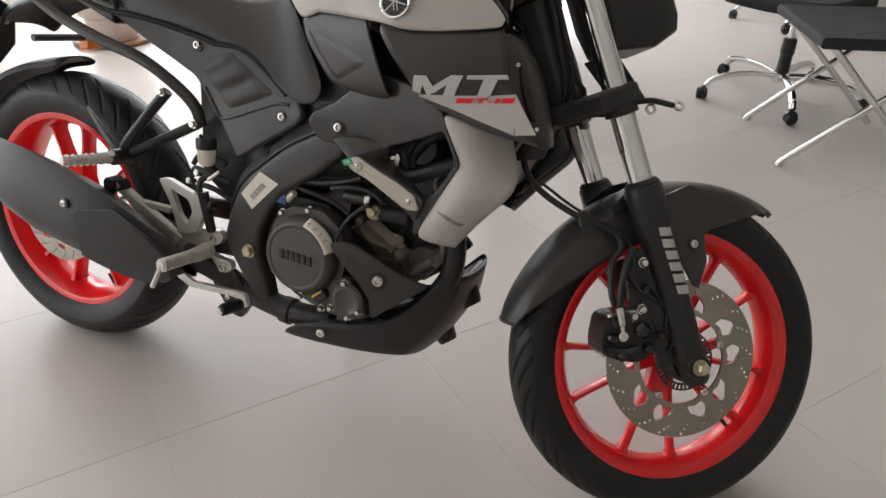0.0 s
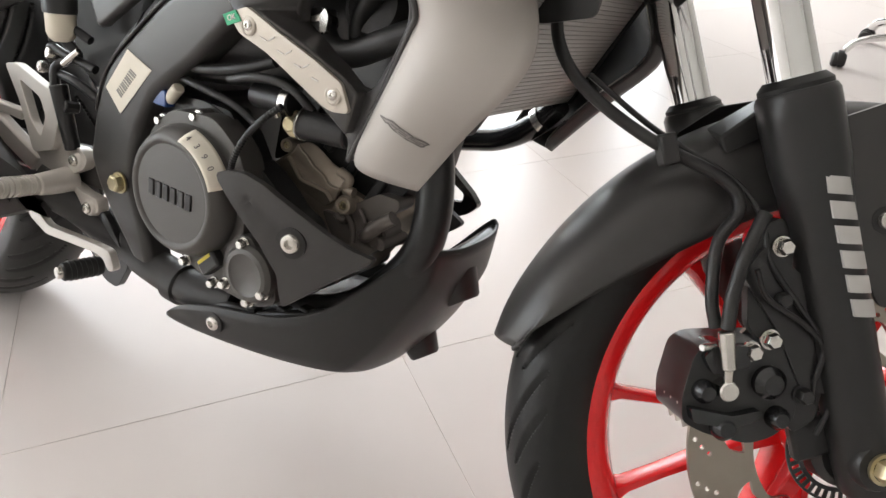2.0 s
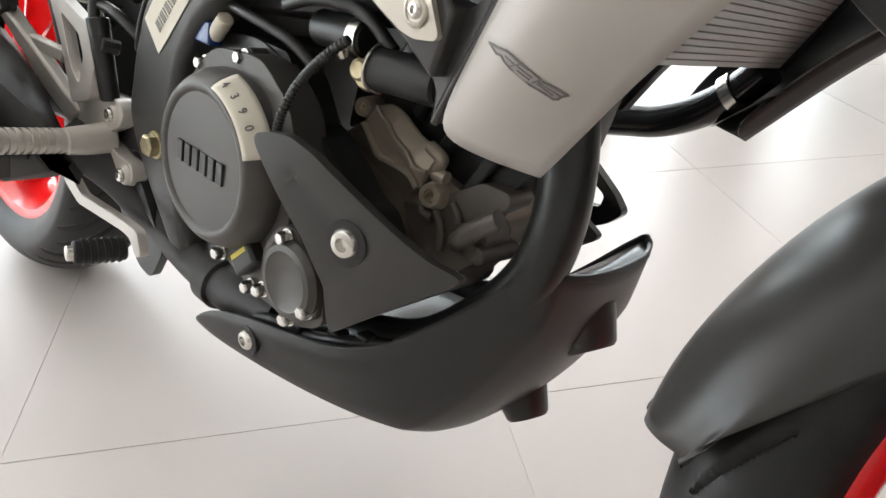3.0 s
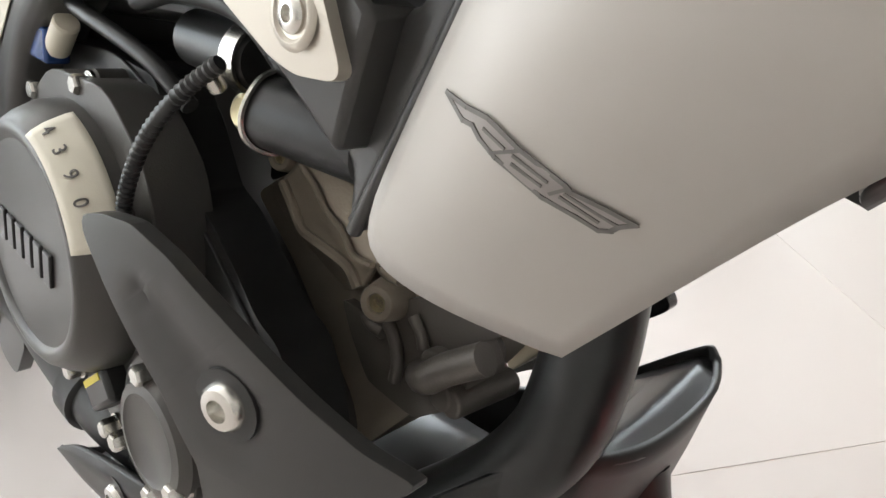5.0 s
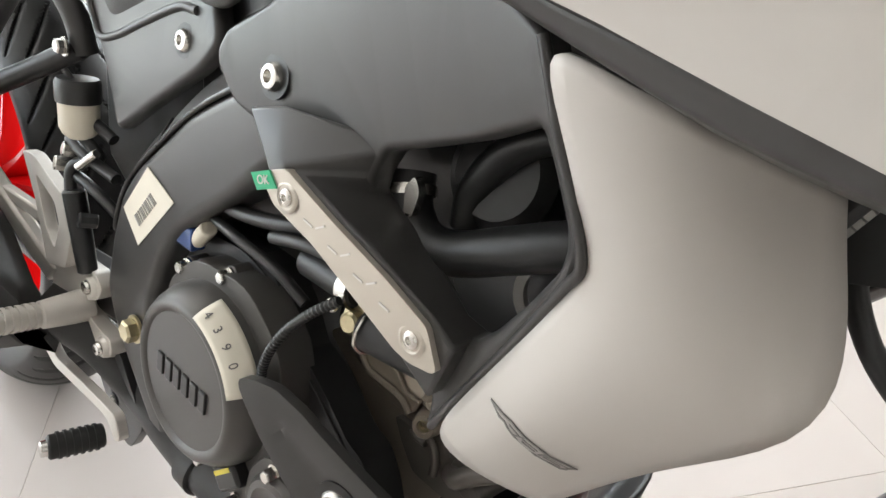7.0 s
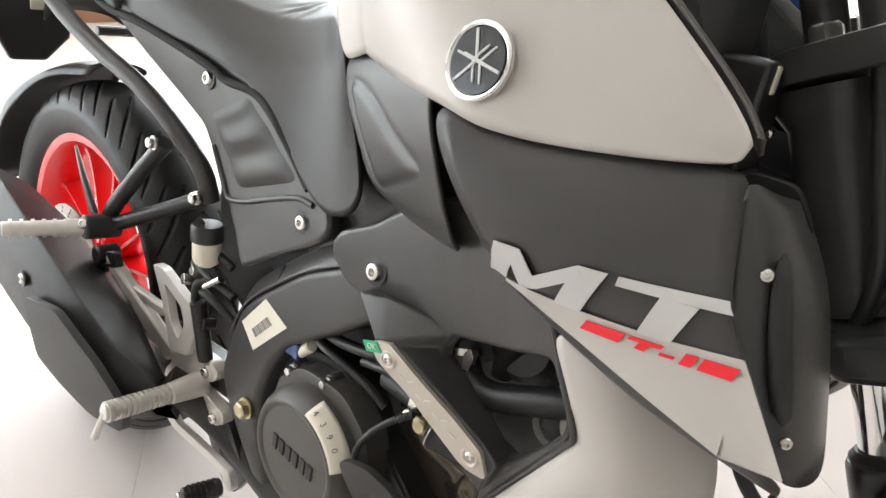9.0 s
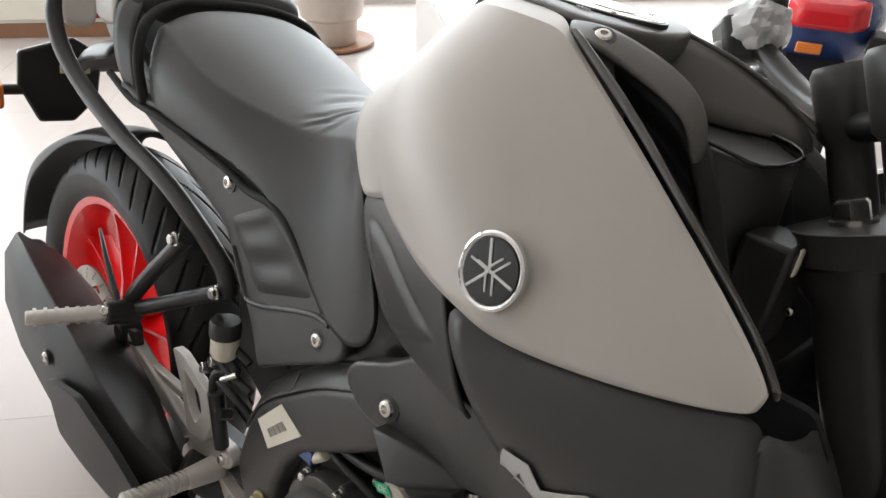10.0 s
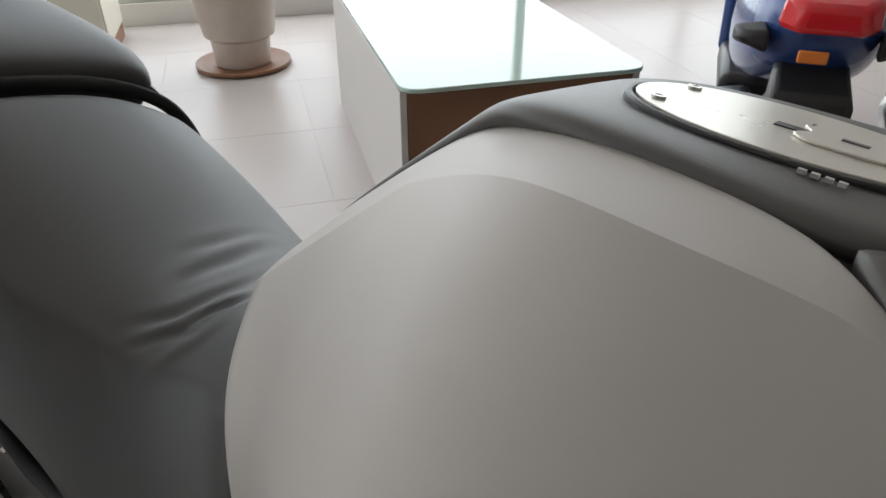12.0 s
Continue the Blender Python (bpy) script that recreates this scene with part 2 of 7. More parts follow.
def plate(outline, near, far, holes=(), shape=None, cuts=0):
    """A plate in the x-z plane from y = near to y = far, with holes; shape(x, z) bends it."""
    flat = bmesh.new()
    edges = []
    for loop in (outline, *holes):
        vs = [flat.verts.new((x, 0, z)) for x, z in loop]
        edges += [flat.edges.new((vs[i - 1], vs[i])) for i in range(len(vs))]
    bmesh.ops.triangle_fill(flat, use_beauty=True, use_dissolve=False, edges=edges)
    if cuts:
        bmesh.ops.subdivide_edges(flat, edges=flat.edges[:], cuts=cuts, use_grid_fill=True)
    flat.verts.index_update()
    bm = bmesh.new()
    bend = shape or (lambda x, z: 0.0)
    a = [bm.verts.new((v.co.x, near + bend(v.co.x, v.co.z), v.co.z)) for v in flat.verts]
    b = [bm.verts.new((v.co.x, far + bend(v.co.x, v.co.z), v.co.z)) for v in flat.verts]
    for f in flat.faces:
        ids = [v.index for v in f.verts]
        bm.faces.new([a[i] for i in ids])
        bm.faces.new([b[i] for i in ids[::-1]])
    for e in flat.edges:
        if len(e.link_faces) == 1:
            i, j = e.verts[0].index, e.verts[1].index
            bm.faces.new((a[i], a[j], b[j], b[i]))
    flat.free()
    return bm


def slab(outline, near, far, r, holes=(), shape=None, n=4, cuts=1):
    """A plate whose near edge, also round its holes, is rolled over with radius r."""
    bend = shape or (lambda x, z: 0.0)

    def signed(p):
        return sum(a[0] * b[1] - b[0] * a[1] for a, b in zip(p, p[1:] + p[:1]))

    def inset(p, d, sign):
        k, out = len(p), []
        for i in range(k):
            a, b, c = Vector(p[i - 1]), Vector(p[i]), Vector(p[(i + 1) % k])
            e, f = (b - a).normalized(), (c - b).normalized()
            m = Vector((-e.y, e.x)) + Vector((-f.y, f.x))
            m = m.normalized() if m.length > 1e-6 else Vector((-e.y, e.x))
            out.append(tuple(b + m * (d * sign / max(0.5, m.dot(Vector((-e.y, e.x)))))))
        return out
    bm = bmesh.new()
    flat = bmesh.new()
    edges, tops = [], []
    for number, loop in enumerate((outline, *holes)):
        loop = [tuple(p) for p in loop]
        sign = (1 if signed(loop) > 0 else -1) * (1 if number == 0 else -1)
        rings = [[(p[0], far + bend(*p), p[1]) for p in loop]]
        for i in range(n + 1):
            t = math.pi / 2 * i / n
            ring = inset(loop, r * (1 - math.cos(t)), sign)
            rings.append([(p[0], near + r * (1 - math.sin(t)) + bend(*p), p[1]) for p in ring])
        vs = [[bm.verts.new(p) for p in ring] for ring in rings]
        for u, w in zip(vs, vs[1:]):
            for i in range(len(u)):
                bm.faces.new((u[i - 1], u[i], w[i], w[i - 1]))
        fv = [flat.verts.new((v.co.x, 0, v.co.z)) for v in vs[-1]]
        edges += [flat.edges.new((fv[i - 1], fv[i])) for i in range(len(fv))]
    bmesh.ops.triangle_fill(flat, use_beauty=True, use_dissolve=False, edges=edges)
    if cuts:
        inner = [e for e in flat.edges if len(e.link_faces) == 2]
        bmesh.ops.subdivide_edges(flat, edges=inner, cuts=cuts, use_grid_fill=True)
    flat.verts.index_update()
    top = [bm.verts.new((v.co.x, near + bend(v.co.x, v.co.z), v.co.z)) for v in flat.verts]
    for f in flat.faces:
        bm.faces.new([top[v.index] for v in f.verts])
    flat.free()
    bmesh.ops.remove_doubles(bm, verts=bm.verts, dist=0.00005)
    return bm


def sheet(rows, crease=None, across=None):
    """A surface through rows of points; crease gives columns whose lines stay sharp, and how sharp."""
    bm = bmesh.new()
    grid = [[bm.verts.new(p) for p in row] for row in rows]
    layer = bm.edges.layers.float.new("crease_edge")
    for a, b in zip(grid, grid[1:]):
        for i in range(len(a) - 1):
            bm.faces.new((a[i], a[i + 1], b[i + 1], b[i]))
    for col, value in (crease or {}).items():
        for a, b in zip(grid, grid[1:]):
            bm.edges.get((a[col], b[col]))[layer] = value
    for line, (value, first) in (across or {}).items():
        for i in range(first, len(grid[line]) - 1):
            bm.edges.get((grid[line][i], grid[line][i + 1]))[layer] = value
    return bm


def hull(sections):
    """A closed body through closed sections, with ends."""
    bm = bmesh.new()
    rings = [[bm.verts.new(p) for p in s] for s in sections]
    for a, b in zip(rings, rings[1:]):
        for i in range(len(a)):
            j = (i + 1) % len(a)
            bm.faces.new((a[i], a[j], b[j], b[i]))
    bm.faces.new(rings[0][::-1])
    bm.faces.new(rings[-1])
    return bm


def block(x0, x1, y0, y1, z0, z1, bm=None):
    bm = bm or bmesh.new()
    made = bmesh.ops.create_cube(bm, size=1.0)["verts"]
    bmesh.ops.transform(bm, matrix=Matrix.Translation(((x0 + x1) / 2, (y0 + y1) / 2, (z0 + z1) / 2)) @ Matrix.Diagonal((x1 - x0, y1 - y0, z1 - z0, 1)), verts=made)
    return bm


def bolt(parent, p, d, r=0.007, h=0.004, mat=None, washer=True, hexed=False, xf=None):
    """A round-headed screw with a socket, or a hexagon head, on a washer."""
    bm = bmesh.new()
    if hexed:
        lathe([(r * 1.25, 0), (r * 1.25, h * 0.35), (r * 0.95, h * 0.35)], 20, bm=bm)
        lathe([(r, h * 0.35), (r, h * 1.5), (r * 0.8, h * 1.8), (0, h * 1.8)], 6, bm=bm)
    else:
        lathe([(r, 0), (r, h * 0.4), (r * 0.82, h * 0.85), (r * 0.48, h), (r * 0.46, h), (r * 0.44, h * 0.3), (0, h * 0.3)], 18, bm=bm)
    head = part("bolt", bm, mat or STEEL, parent, xf=(xf or Matrix()) @ aim(p, d))
    if washer and not hexed:
        part("washer", lathe([(r * 1.5, -0.002), (r * 1.5, 0.0006), (r * 0.9, 0.0008), (r * 0.9, -0.002)], 20, loop=True), BLACK, parent, xf=(xf or Matrix()) @ aim(p, d))
    return head


def lettering(text, size, depth=0.0006, shear=0.0):
    """Words in the built-in typeface as a mesh, in the x-y plane."""
    cu = bpy.data.curves.new("lettering", "FONT")
    cu.body, cu.size, cu.extrude, cu.shear, cu.align_x, cu.align_y = text, size, depth, shear, "CENTER", "CENTER"
    ob = bpy.data.objects.new("lettering", cu)
    scene.collection.objects.link(ob)
    bpy.context.view_layer.update()
    mesh = bpy.data.meshes.new_from_object(ob.evaluated_get(bpy.context.evaluated_depsgraph_get()))
    bm = bmesh.new()
    bm.from_mesh(mesh)
    bpy.data.objects.remove(ob)
    bpy.data.curves.remove(cu)
    bpy.data.meshes.remove(mesh)
    return bm


def blend(points):
    """A gently curved height over the x-z plane that passes close to a few known (x, z, y)."""
    p = np.array(points, float)
    mx, mz = p[:, 0].mean(), p[:, 1].mean()

    def terms(x, z):
        a, b = (x - mx) / 0.1, (z - mz) / 0.1
        return [1.0 + 0 * a, a, b, a * a, a * b, b * b]
    rows = np.stack(terms(p[:, 0], p[:, 1]), 1)
    hold = np.diag([0, 0.02, 0.02, 0.25, 0.25, 0.25])
    k = np.linalg.lstsq(np.vstack([rows, hold]), np.concatenate([p[:, 2], np.zeros(6)]), rcond=None)[0]
    return lambda x, z: float(sum(c * t for c, t in zip(k, terms(x, z))))


def worked(ob, relief, thick=0.0):
    """Takes the smooth shape of a part and works a fine relief into it: relief(point) gives the height."""
    bpy.context.view_layer.update()
    mesh = bpy.data.meshes.new_from_object(ob.evaluated_get(bpy.context.evaluated_depsgraph_get()))
    ob.modifiers.clear()
    normals = [v.normal.copy() for v in mesh.vertices]
    for v, n in zip(mesh.vertices, normals):
        v.co += n * relief(v.co)
    old, ob.data = ob.data, mesh
    mesh.name = old.name
    bpy.data.meshes.remove(old)
    if thick:
        s = ob.modifiers.new("thickness", "SOLIDIFY")
        s.thickness, s.offset = thick, -1.0
    return ob


def off_line(p, line):
    """Distance of a point from a line of points, and how far along it lies, 0 to 1."""
    best, along = 9.0, 0.0
    for i, (a, b) in enumerate(zip(line, line[1:])):
        u = max(0.0, min(1.0, (p - a).dot(b - a) / (b - a).length_squared))
        d = (p - a.lerp(b, u)).length
        if d < best:
            best, along = d, (i + u) / (len(line) - 1)
    return best, along


def inside(p, poly):
    """How far a point of the x-z plane lies inside an outline (outside: minus)."""
    q = Vector((p.x, p.z))
    edge, odd = 9.0, False
    for i in range(len(poly)):
        a, b = Vector(poly[i - 1]), Vector(poly[i])
        u = max(0.0, min(1.0, (q - a).dot(b - a) / max(1e-12, (b - a).length_squared)))
        edge = min(edge, (q - a.lerp(b, u)).length)
        if (a.y > q.y) != (b.y > q.y) and q.x < (b.x - a.x) * (q.y - a.y) / (b.y - a.y) + a.x:
            odd = not odd
    return edge if odd else -edge


def ease(u):
    u = max(0.0, min(1.0, u))
    return u * u * (3 - 2 * u)


def skin(ob, start=-1.0):
    """The y of an object's near side over the x-z plane."""
    bpy.context.view_layer.update()
    tree = BVHTree.FromObject(ob, bpy.context.evaluated_depsgraph_get())
    seen = []

    def f(x, z):
        hit = tree.ray_cast(Vector((x, start, z)), Vector((0, 1, 0)))[0]
        if hit is None:
            hit = tree.find_nearest(Vector((x, seen[-1] if seen else -0.18, z)))[0]
        seen.append(hit.y)
        return hit.y
    return f


# ---- showroom ----
def set_in_room(ob, label, category):
    ob.matrix_world = ROOM
    return tagged(ob, label, category, kind="structure")


set_in_room(part("floor", block(E0 - 0.2, E1 + 0.2, N0 - 0.2, N1 + 0.2, -0.12, -0.0008), GROUT), "polished beige floor tiles with thin grout joints", "floor")
floor = bpy.data.objects["floor"]
set_in_room(part("ceiling", block(E0 - 0.2, E1 + 0.2, N0 - 0.2, N1 + 0.2, HIGH, HIGH + 0.15), WALL), "plain white ceiling of the showroom", "ceiling")
# unseen walls behind the camera, darkened to send back less light
set_in_room(part("wall_south", block(E0 - 0.2, E1 + 0.2, N0 - 0.2, N0, -0.002, HIGH), BACKWALL), "unseen showroom wall, brown-grey to hold down bounced light", "wall")
set_in_room(part("wall_east", block(E1, E1 + 0.2, N0, N1, -0.002, HIGH), BACKWALL), "unseen showroom wall, brown-grey to hold down bounced light", "wall")


def glazed_wall(name, left, lo, hi, place, label):
    """A wall with a wide opening, and a framed row of panes in it. Built along x."""
    sill, head = 0.12, 2.75
    wall = bmesh.new()
    block(lo, hi, 0, 0.2, -0.002, sill, wall)
    block(lo, hi, 0, 0.2, head, HIGH, wall)
    block(lo, left + 0.15, 0, 0.2, sill, head, wall)
    block(hi - 0.15, hi, 0, 0.2, sill, head, wall)
    lo_wall, lo = lo, left
    w = part("wall_" + name, wall, WALL)
    w.matrix_world = ROOM @ place
    tagged(w, label, "wall", kind="structure")
    win = new("window_" + name)
    win.matrix_world = ROOM @ place
    tagged(win, "wide showroom window with grey aluminium frames", "window", kind="structure")
    n = round((hi - lo - 0.3) / 1.2)
    step = (hi - lo - 0.3) / n
    fr = bmesh.new()
    block(lo + 0.15, hi - 0.15, 0.03, 0.09, sill, sill + 0.06, fr)
    block(lo + 0.15, hi - 0.15, 0.03, 0.09, head - 0.06, head, fr)
    block(lo + 0.15, hi - 0.15, 0.035, 0.085, 2.08, 2.13, fr)
    for i in range(n + 1):
        x = lo + 0.15 + i * step
        block(max(x - 0.03, lo + 0.15), min(x + 0.03, hi - 0.15), 0.032, 0.088, sill + 0.06, head - 0.06, fr)
    part("window_frame", fr, FRAMEWHITE, win, bevel=0.003)
    for i in range(n):
        x = lo + 0.15 + i * step
        p = part("pane", block(x + 0.03, x + step - 0.03, 0.055, 0.063, sill + 0.06, head - 0.06), GLASS, win)
        p.visible_shadow = False


glazed_wall("north", E0, E0, E1, pose(0, N1, 0), "white wall round a full-height showroom window")
glazed_wall("west", 0.1, N0, N1, pose(E0, 0, 0, 0, 0, 90), "white wall round a full-height showroom window")
ground = part("ground", block(-60, 60, -60, 60, -0.4, -0.16), PAVE)
tagged(ground, "sunlit pale paving outside the showroom", "ground", kind="structure")


# ---- motorcycle ----
# built upright with x ahead, y to its left, the wheels' line on y = 0; it leans on its side stand
bike = new("motorcycle")
bike.matrix_world = pose(0, 0, 0.002, -13, 0, 0)
tagged(bike, "grey and black naked motorcycle with red wheels, leaning on its stand", "motorcycle")

# steering: local fork space has x ahead of the legs, y left, z up along the legs, from the axle
RAKE, STEER = 26.15, 37.2
AXLE = (0.6433, 0, 0.292)
STRAIGHT = pose(*AXLE, 0, -RAKE, 0)
PIVOT = Vector((0.7303, 0, 0))
UP = Vector((-math.sin(radians(RAKE)), 0, math.cos(radians(RAKE))))
FORK = Matrix.Translation(PIVOT + Vector((0, 0.052, 0))) @ Matrix.Rotation(radians(STEER), 4, UP) @ Matrix.Translation(-PIVOT) @ STRAIGHT
# wheel space: z is the axle, pointing to the right side of the machine
SIDE = Matrix.Rotation(radians(90), 4, "X")


def tyre_mesh(big, half, bead, count, n=1100, m=64):
    """A tyre with real grooves pressed into its tread; z is the axle."""
    bm = bmesh.new()
    shoulder = big - half * 0.66
    prof = [(-half * 0.76, bead), (-half * 0.86, bead + 0.007), (-half * 0.95, (bead + shoulder) / 2), (-half * 1.0, shoulder - 0.004)]
    rows = []
    for h, r in prof:
        rows.append((h, r, None))
    for i in range(m + 1):
        s = -1 + 2 * i / m
        rows.append((half * math.sin(s * 1.38) / math.sin(1.38), shoulder + (big - shoulder) * (math.cos(s * 1.38) - math.cos(1.38)) / (1 - math.cos(1.38)), s))
    for h, r in prof[::-1]:
        rows.append((-h, r, None))
    grid = []
    for h, r, s in rows:
        ring = []
        for k in range(n):
            a = 2 * math.pi * k / n
            d = 0.0
            if s is not None:
                u = abs(s)
                flip = 0.5 if s > 0 else 0.0
                period = 2 * math.pi / count
                for lag, lo, hi in ((0.0, 0.06, 0.80), (0.5, 0.34, 0.90)):
                    q = (a / period + flip + lag + 1.9 * u - 0.55 * u * u - 0.1) % 1.0
                    gap = min(q, 1 - q) * period * r
                    wide = 0.00033 / half * math.sin(math.pi * max(0.0, min(1.0, (u - lo) / (hi - lo)))) ** 0.5 if lo < u < hi else 0.0
                    if gap < wide:
                        d = 0.0060 * (1 - (gap / wide) ** 2)
            ring.append(bm.verts.new(((r - d) * math.cos(a), (r - d) * math.sin(a), h)))
        grid.append(ring)
    for a, b in zip(grid, grid[1:]):
        for k in range(n):
            j = (k + 1) % n
            bm.faces.new((a[k], a[j], b[j], b[k]))
    return bm


def wheel(name, place, big, half, rim_half, spokes, label):
    bead = 0.2285
    hub = part(name, lathe([(0.012, -rim_half - 0.012), (0.034, -rim_half - 0.012), (0.038, -rim_half), (0.032, -rim_half * 0.4), (0.032, rim_half * 0.4), (0.038, rim_half), (0.034, rim_half + 0.012), (0.012, rim_half + 0.012)], 40, loop=True), RED, bike, label, xf=place, bevel=0.001)
    w = rim_half
    part("rim", lathe([(0.231, -w), (0.2225, -w - 0.001), (0.213, -w + 0.002), (0.205, -w * 0.72), (0.197, -w * 0.3), (0.1955, 0), (0.197, w * 0.3), (0.205, w * 0.72), (0.213, w - 0.002), (0.2225, w + 0.001), (0.231, w), (0.231, w - 0.006), (0.216, w - 0.010), (0.216, -w + 0.010), (0.231, -w + 0.006)], 160, loop=True), RED, hub, "glossy red alloy rim", xf=place)
    part("tyre", tyre_mesh(big, half, 0.226, 20), RUBBER, hub, "black tyre with curved tread grooves", xf=place, angle=50)
    for i in range(spokes):
        bm = bmesh.new()
        rings = []
        for r, wide, deep in ((0.030, 0.012, rim_half * 0.62), (0.075, 0.0066, rim_half * 0.42), (0.150, 0.0050, rim_half * 0.34), (0.188, 0.0062, rim_half * 0.36), (0.203, 0.013, rim_half * 0.45)):
            rings.append([(r, wide, deep * 0.5), (r, wide * 0.5, deep), (r, -wide * 0.5, deep), (r, -wide, deep * 0.5), (r, -wide, -deep * 0.5), (r, -wide * 0.5, -deep), (r, wide * 0.5, -deep), (r, wide, -deep * 0.5)])
        part("spoke", hull(rings), RED, hub, xf=place @ pose(0, 0, 0, 0, 0, 360 / spokes * i + (5 if i % 2 else 12)), angle=50)
    # valve and wheel weight
    part("valve", rod((0.196, 0.0, 0.004), (0.165, 0.0, 0.010), 0.004, 0.0032, bm=bmesh.new()), BLACK, hub, xf=place @ pose(0, 0, 0, 0, 0, -67))
    return hub


FRONT = FORK @ pose(0, 0, 0, 90, 0, 0)
front_wheel = wheel("front_wheel", FRONT, 0.296, 0.050, 0.038, 10, "red ten-spoke front wheel with drilled brake disc")
# the rear wheel stands a little askew to the side panels
REAREND = pose(-0.6994, -0.0256, 0.3057, -0.24, 0, 0.9)
REAR = REAREND @ SIDE
rear_wheel = wheel("rear_wheel", REAR, 0.314, 0.070, 0.053, 10, "red ten-spoke rear wheel with wide tyre")


def ring_holes(r, n, size, start=0.0, k=8):
    return [[(r * math.cos(a) + size * math.cos(b), r * math.sin(a) + size * math.sin(b)) for b in [2 * math.pi * j / k for j in range(k)]] for a in [start + 2 * math.pi * i / n for i in range(n)]]


def slot(r0, r1, a0, a1, skew=0.0):
    pts = [(r0, a0), (r0 + 0.004, (a0 + a1) / 2), (r0, a1), ((r0 + r1) / 2, a1 + skew * 0.5), (r1, a1 * 0.6 + a0 * 0.4 + skew), (r1, a1 * 0.4 + a0 * 0.6 + skew), ((r0 + r1) / 2, a0 + skew * 0.5)]
    return fillet([(r * math.cos(a), r * math.sin(a)) for r, a in pts], 0.004, 2)


def brake_disc(parent, place, outer, inner, level, arms=5):
    circle = [(outer * math.cos(2 * math.pi * i / 120), outer * math.sin(2 * math.pi * i / 120)) for i in range(120)]
    hole = []
    for i in range(100):
        a = 2 * math.pi * i / 100
        r = inner - 0.013 * max(0.0, math.cos(a * arms)) ** 6
        hole.append((r * math.cos(a), r * math.sin(a)))
    holes = [hole]
    for i in range(2 * arms):
        a = 2 * math.pi * (i + 0.5) / (2 * arms)
        holes.append(slot(inner + 0.007, outer - 0.025, a - 0.17, a + 0.17, 0.10 if i % 2 else -0.10))
    for j, (r, off) in enumerate(((outer - 0.006, 0.0), (outer - 0.013, 0.055), (outer - 0.020, 0.11))):
        holes += ring_holes(r, 20, 0.0024, off + 0.02)
    bm = plate(circle, -0.0022, 0.0022, holes)
    d = part("brake_disc", bm, DISC, parent, "drilled brushed steel brake disc", xf=place @ Matrix.Translation((0, 0, level)) @ pose(0, 0, 0, -90, 0, 0), angle=30)
    return d


disc = brake_disc(front_wheel, FRONT, 0.141, 0.080, 0.060)
for i in range(5):
    a = 2 * math.pi * i / 5
    bolt(front_wheel, (0.075 * math.cos(a), 0.075 * math.sin(a), 0.0625), (0, 0, 1), 0.0075, 0.005, STEEL, False, xf=FRONT)
    arm = hull([[(0.028, 0.010, 0.036), (0.028, -0.010, 0.036), (0.028, -0.010, 0.054), (0.028, 0.010, 0.054)], [(0.083, 0.008, 0.046), (0.083, -0.008, 0.046), (0.083, -0.008, 0.0575), (0.083, 0.008, 0.0575)]])
    part("disc_carrier", arm, RED, front_wheel, xf=FRONT @ pose(0, 0, 0, 0, 0, 72 * i), bevel=0.002)
# toothed speed ring
circle = [(0.054 * math.cos(2 * math.pi * i / 96), 0.054 * math.sin(2 * math.pi * i / 96)) for i in range(96)]
inner = [(0.040 * math.cos(2 * math.pi * i / 64), 0.040 * math.sin(2 * math.pi * i / 64)) for i in range(64)]
teeth = []
for i in range(40):
    a = 2 * math.pi * i / 40
    teeth.append([(r * math.cos(a + s), r * math.sin(a + s)) for r, s in ((0.044, -0.045), (0.0515, -0.045), (0.0515, 0.045), (0.044, 0.045))])
part("speed_ring", plate(circle, -0.001, 0.001, [inner] + teeth), FRAME, front_wheel, "black toothed speed sensor ring", xf=FRONT @ Matrix.Translation((0, 0, 0.070)) @ pose(0, 0, 0, -90, 0, 0), angle=30)
part("axle", rod((0, 0, -0.12), (0, 0, 0.126), 0.0095, seg=16), STEEL, front_wheel, xf=FRONT)
part("hub_cover", lathe([(0, 0.085), (0.030, 0.085), (0.036, 0.078), (0.037, 0.052), (0, 0.052)], 32), FRAME, front_wheel, xf=FRONT)
brake_disc(rear_wheel, REAR, 0.110, 0.064, 0.078)

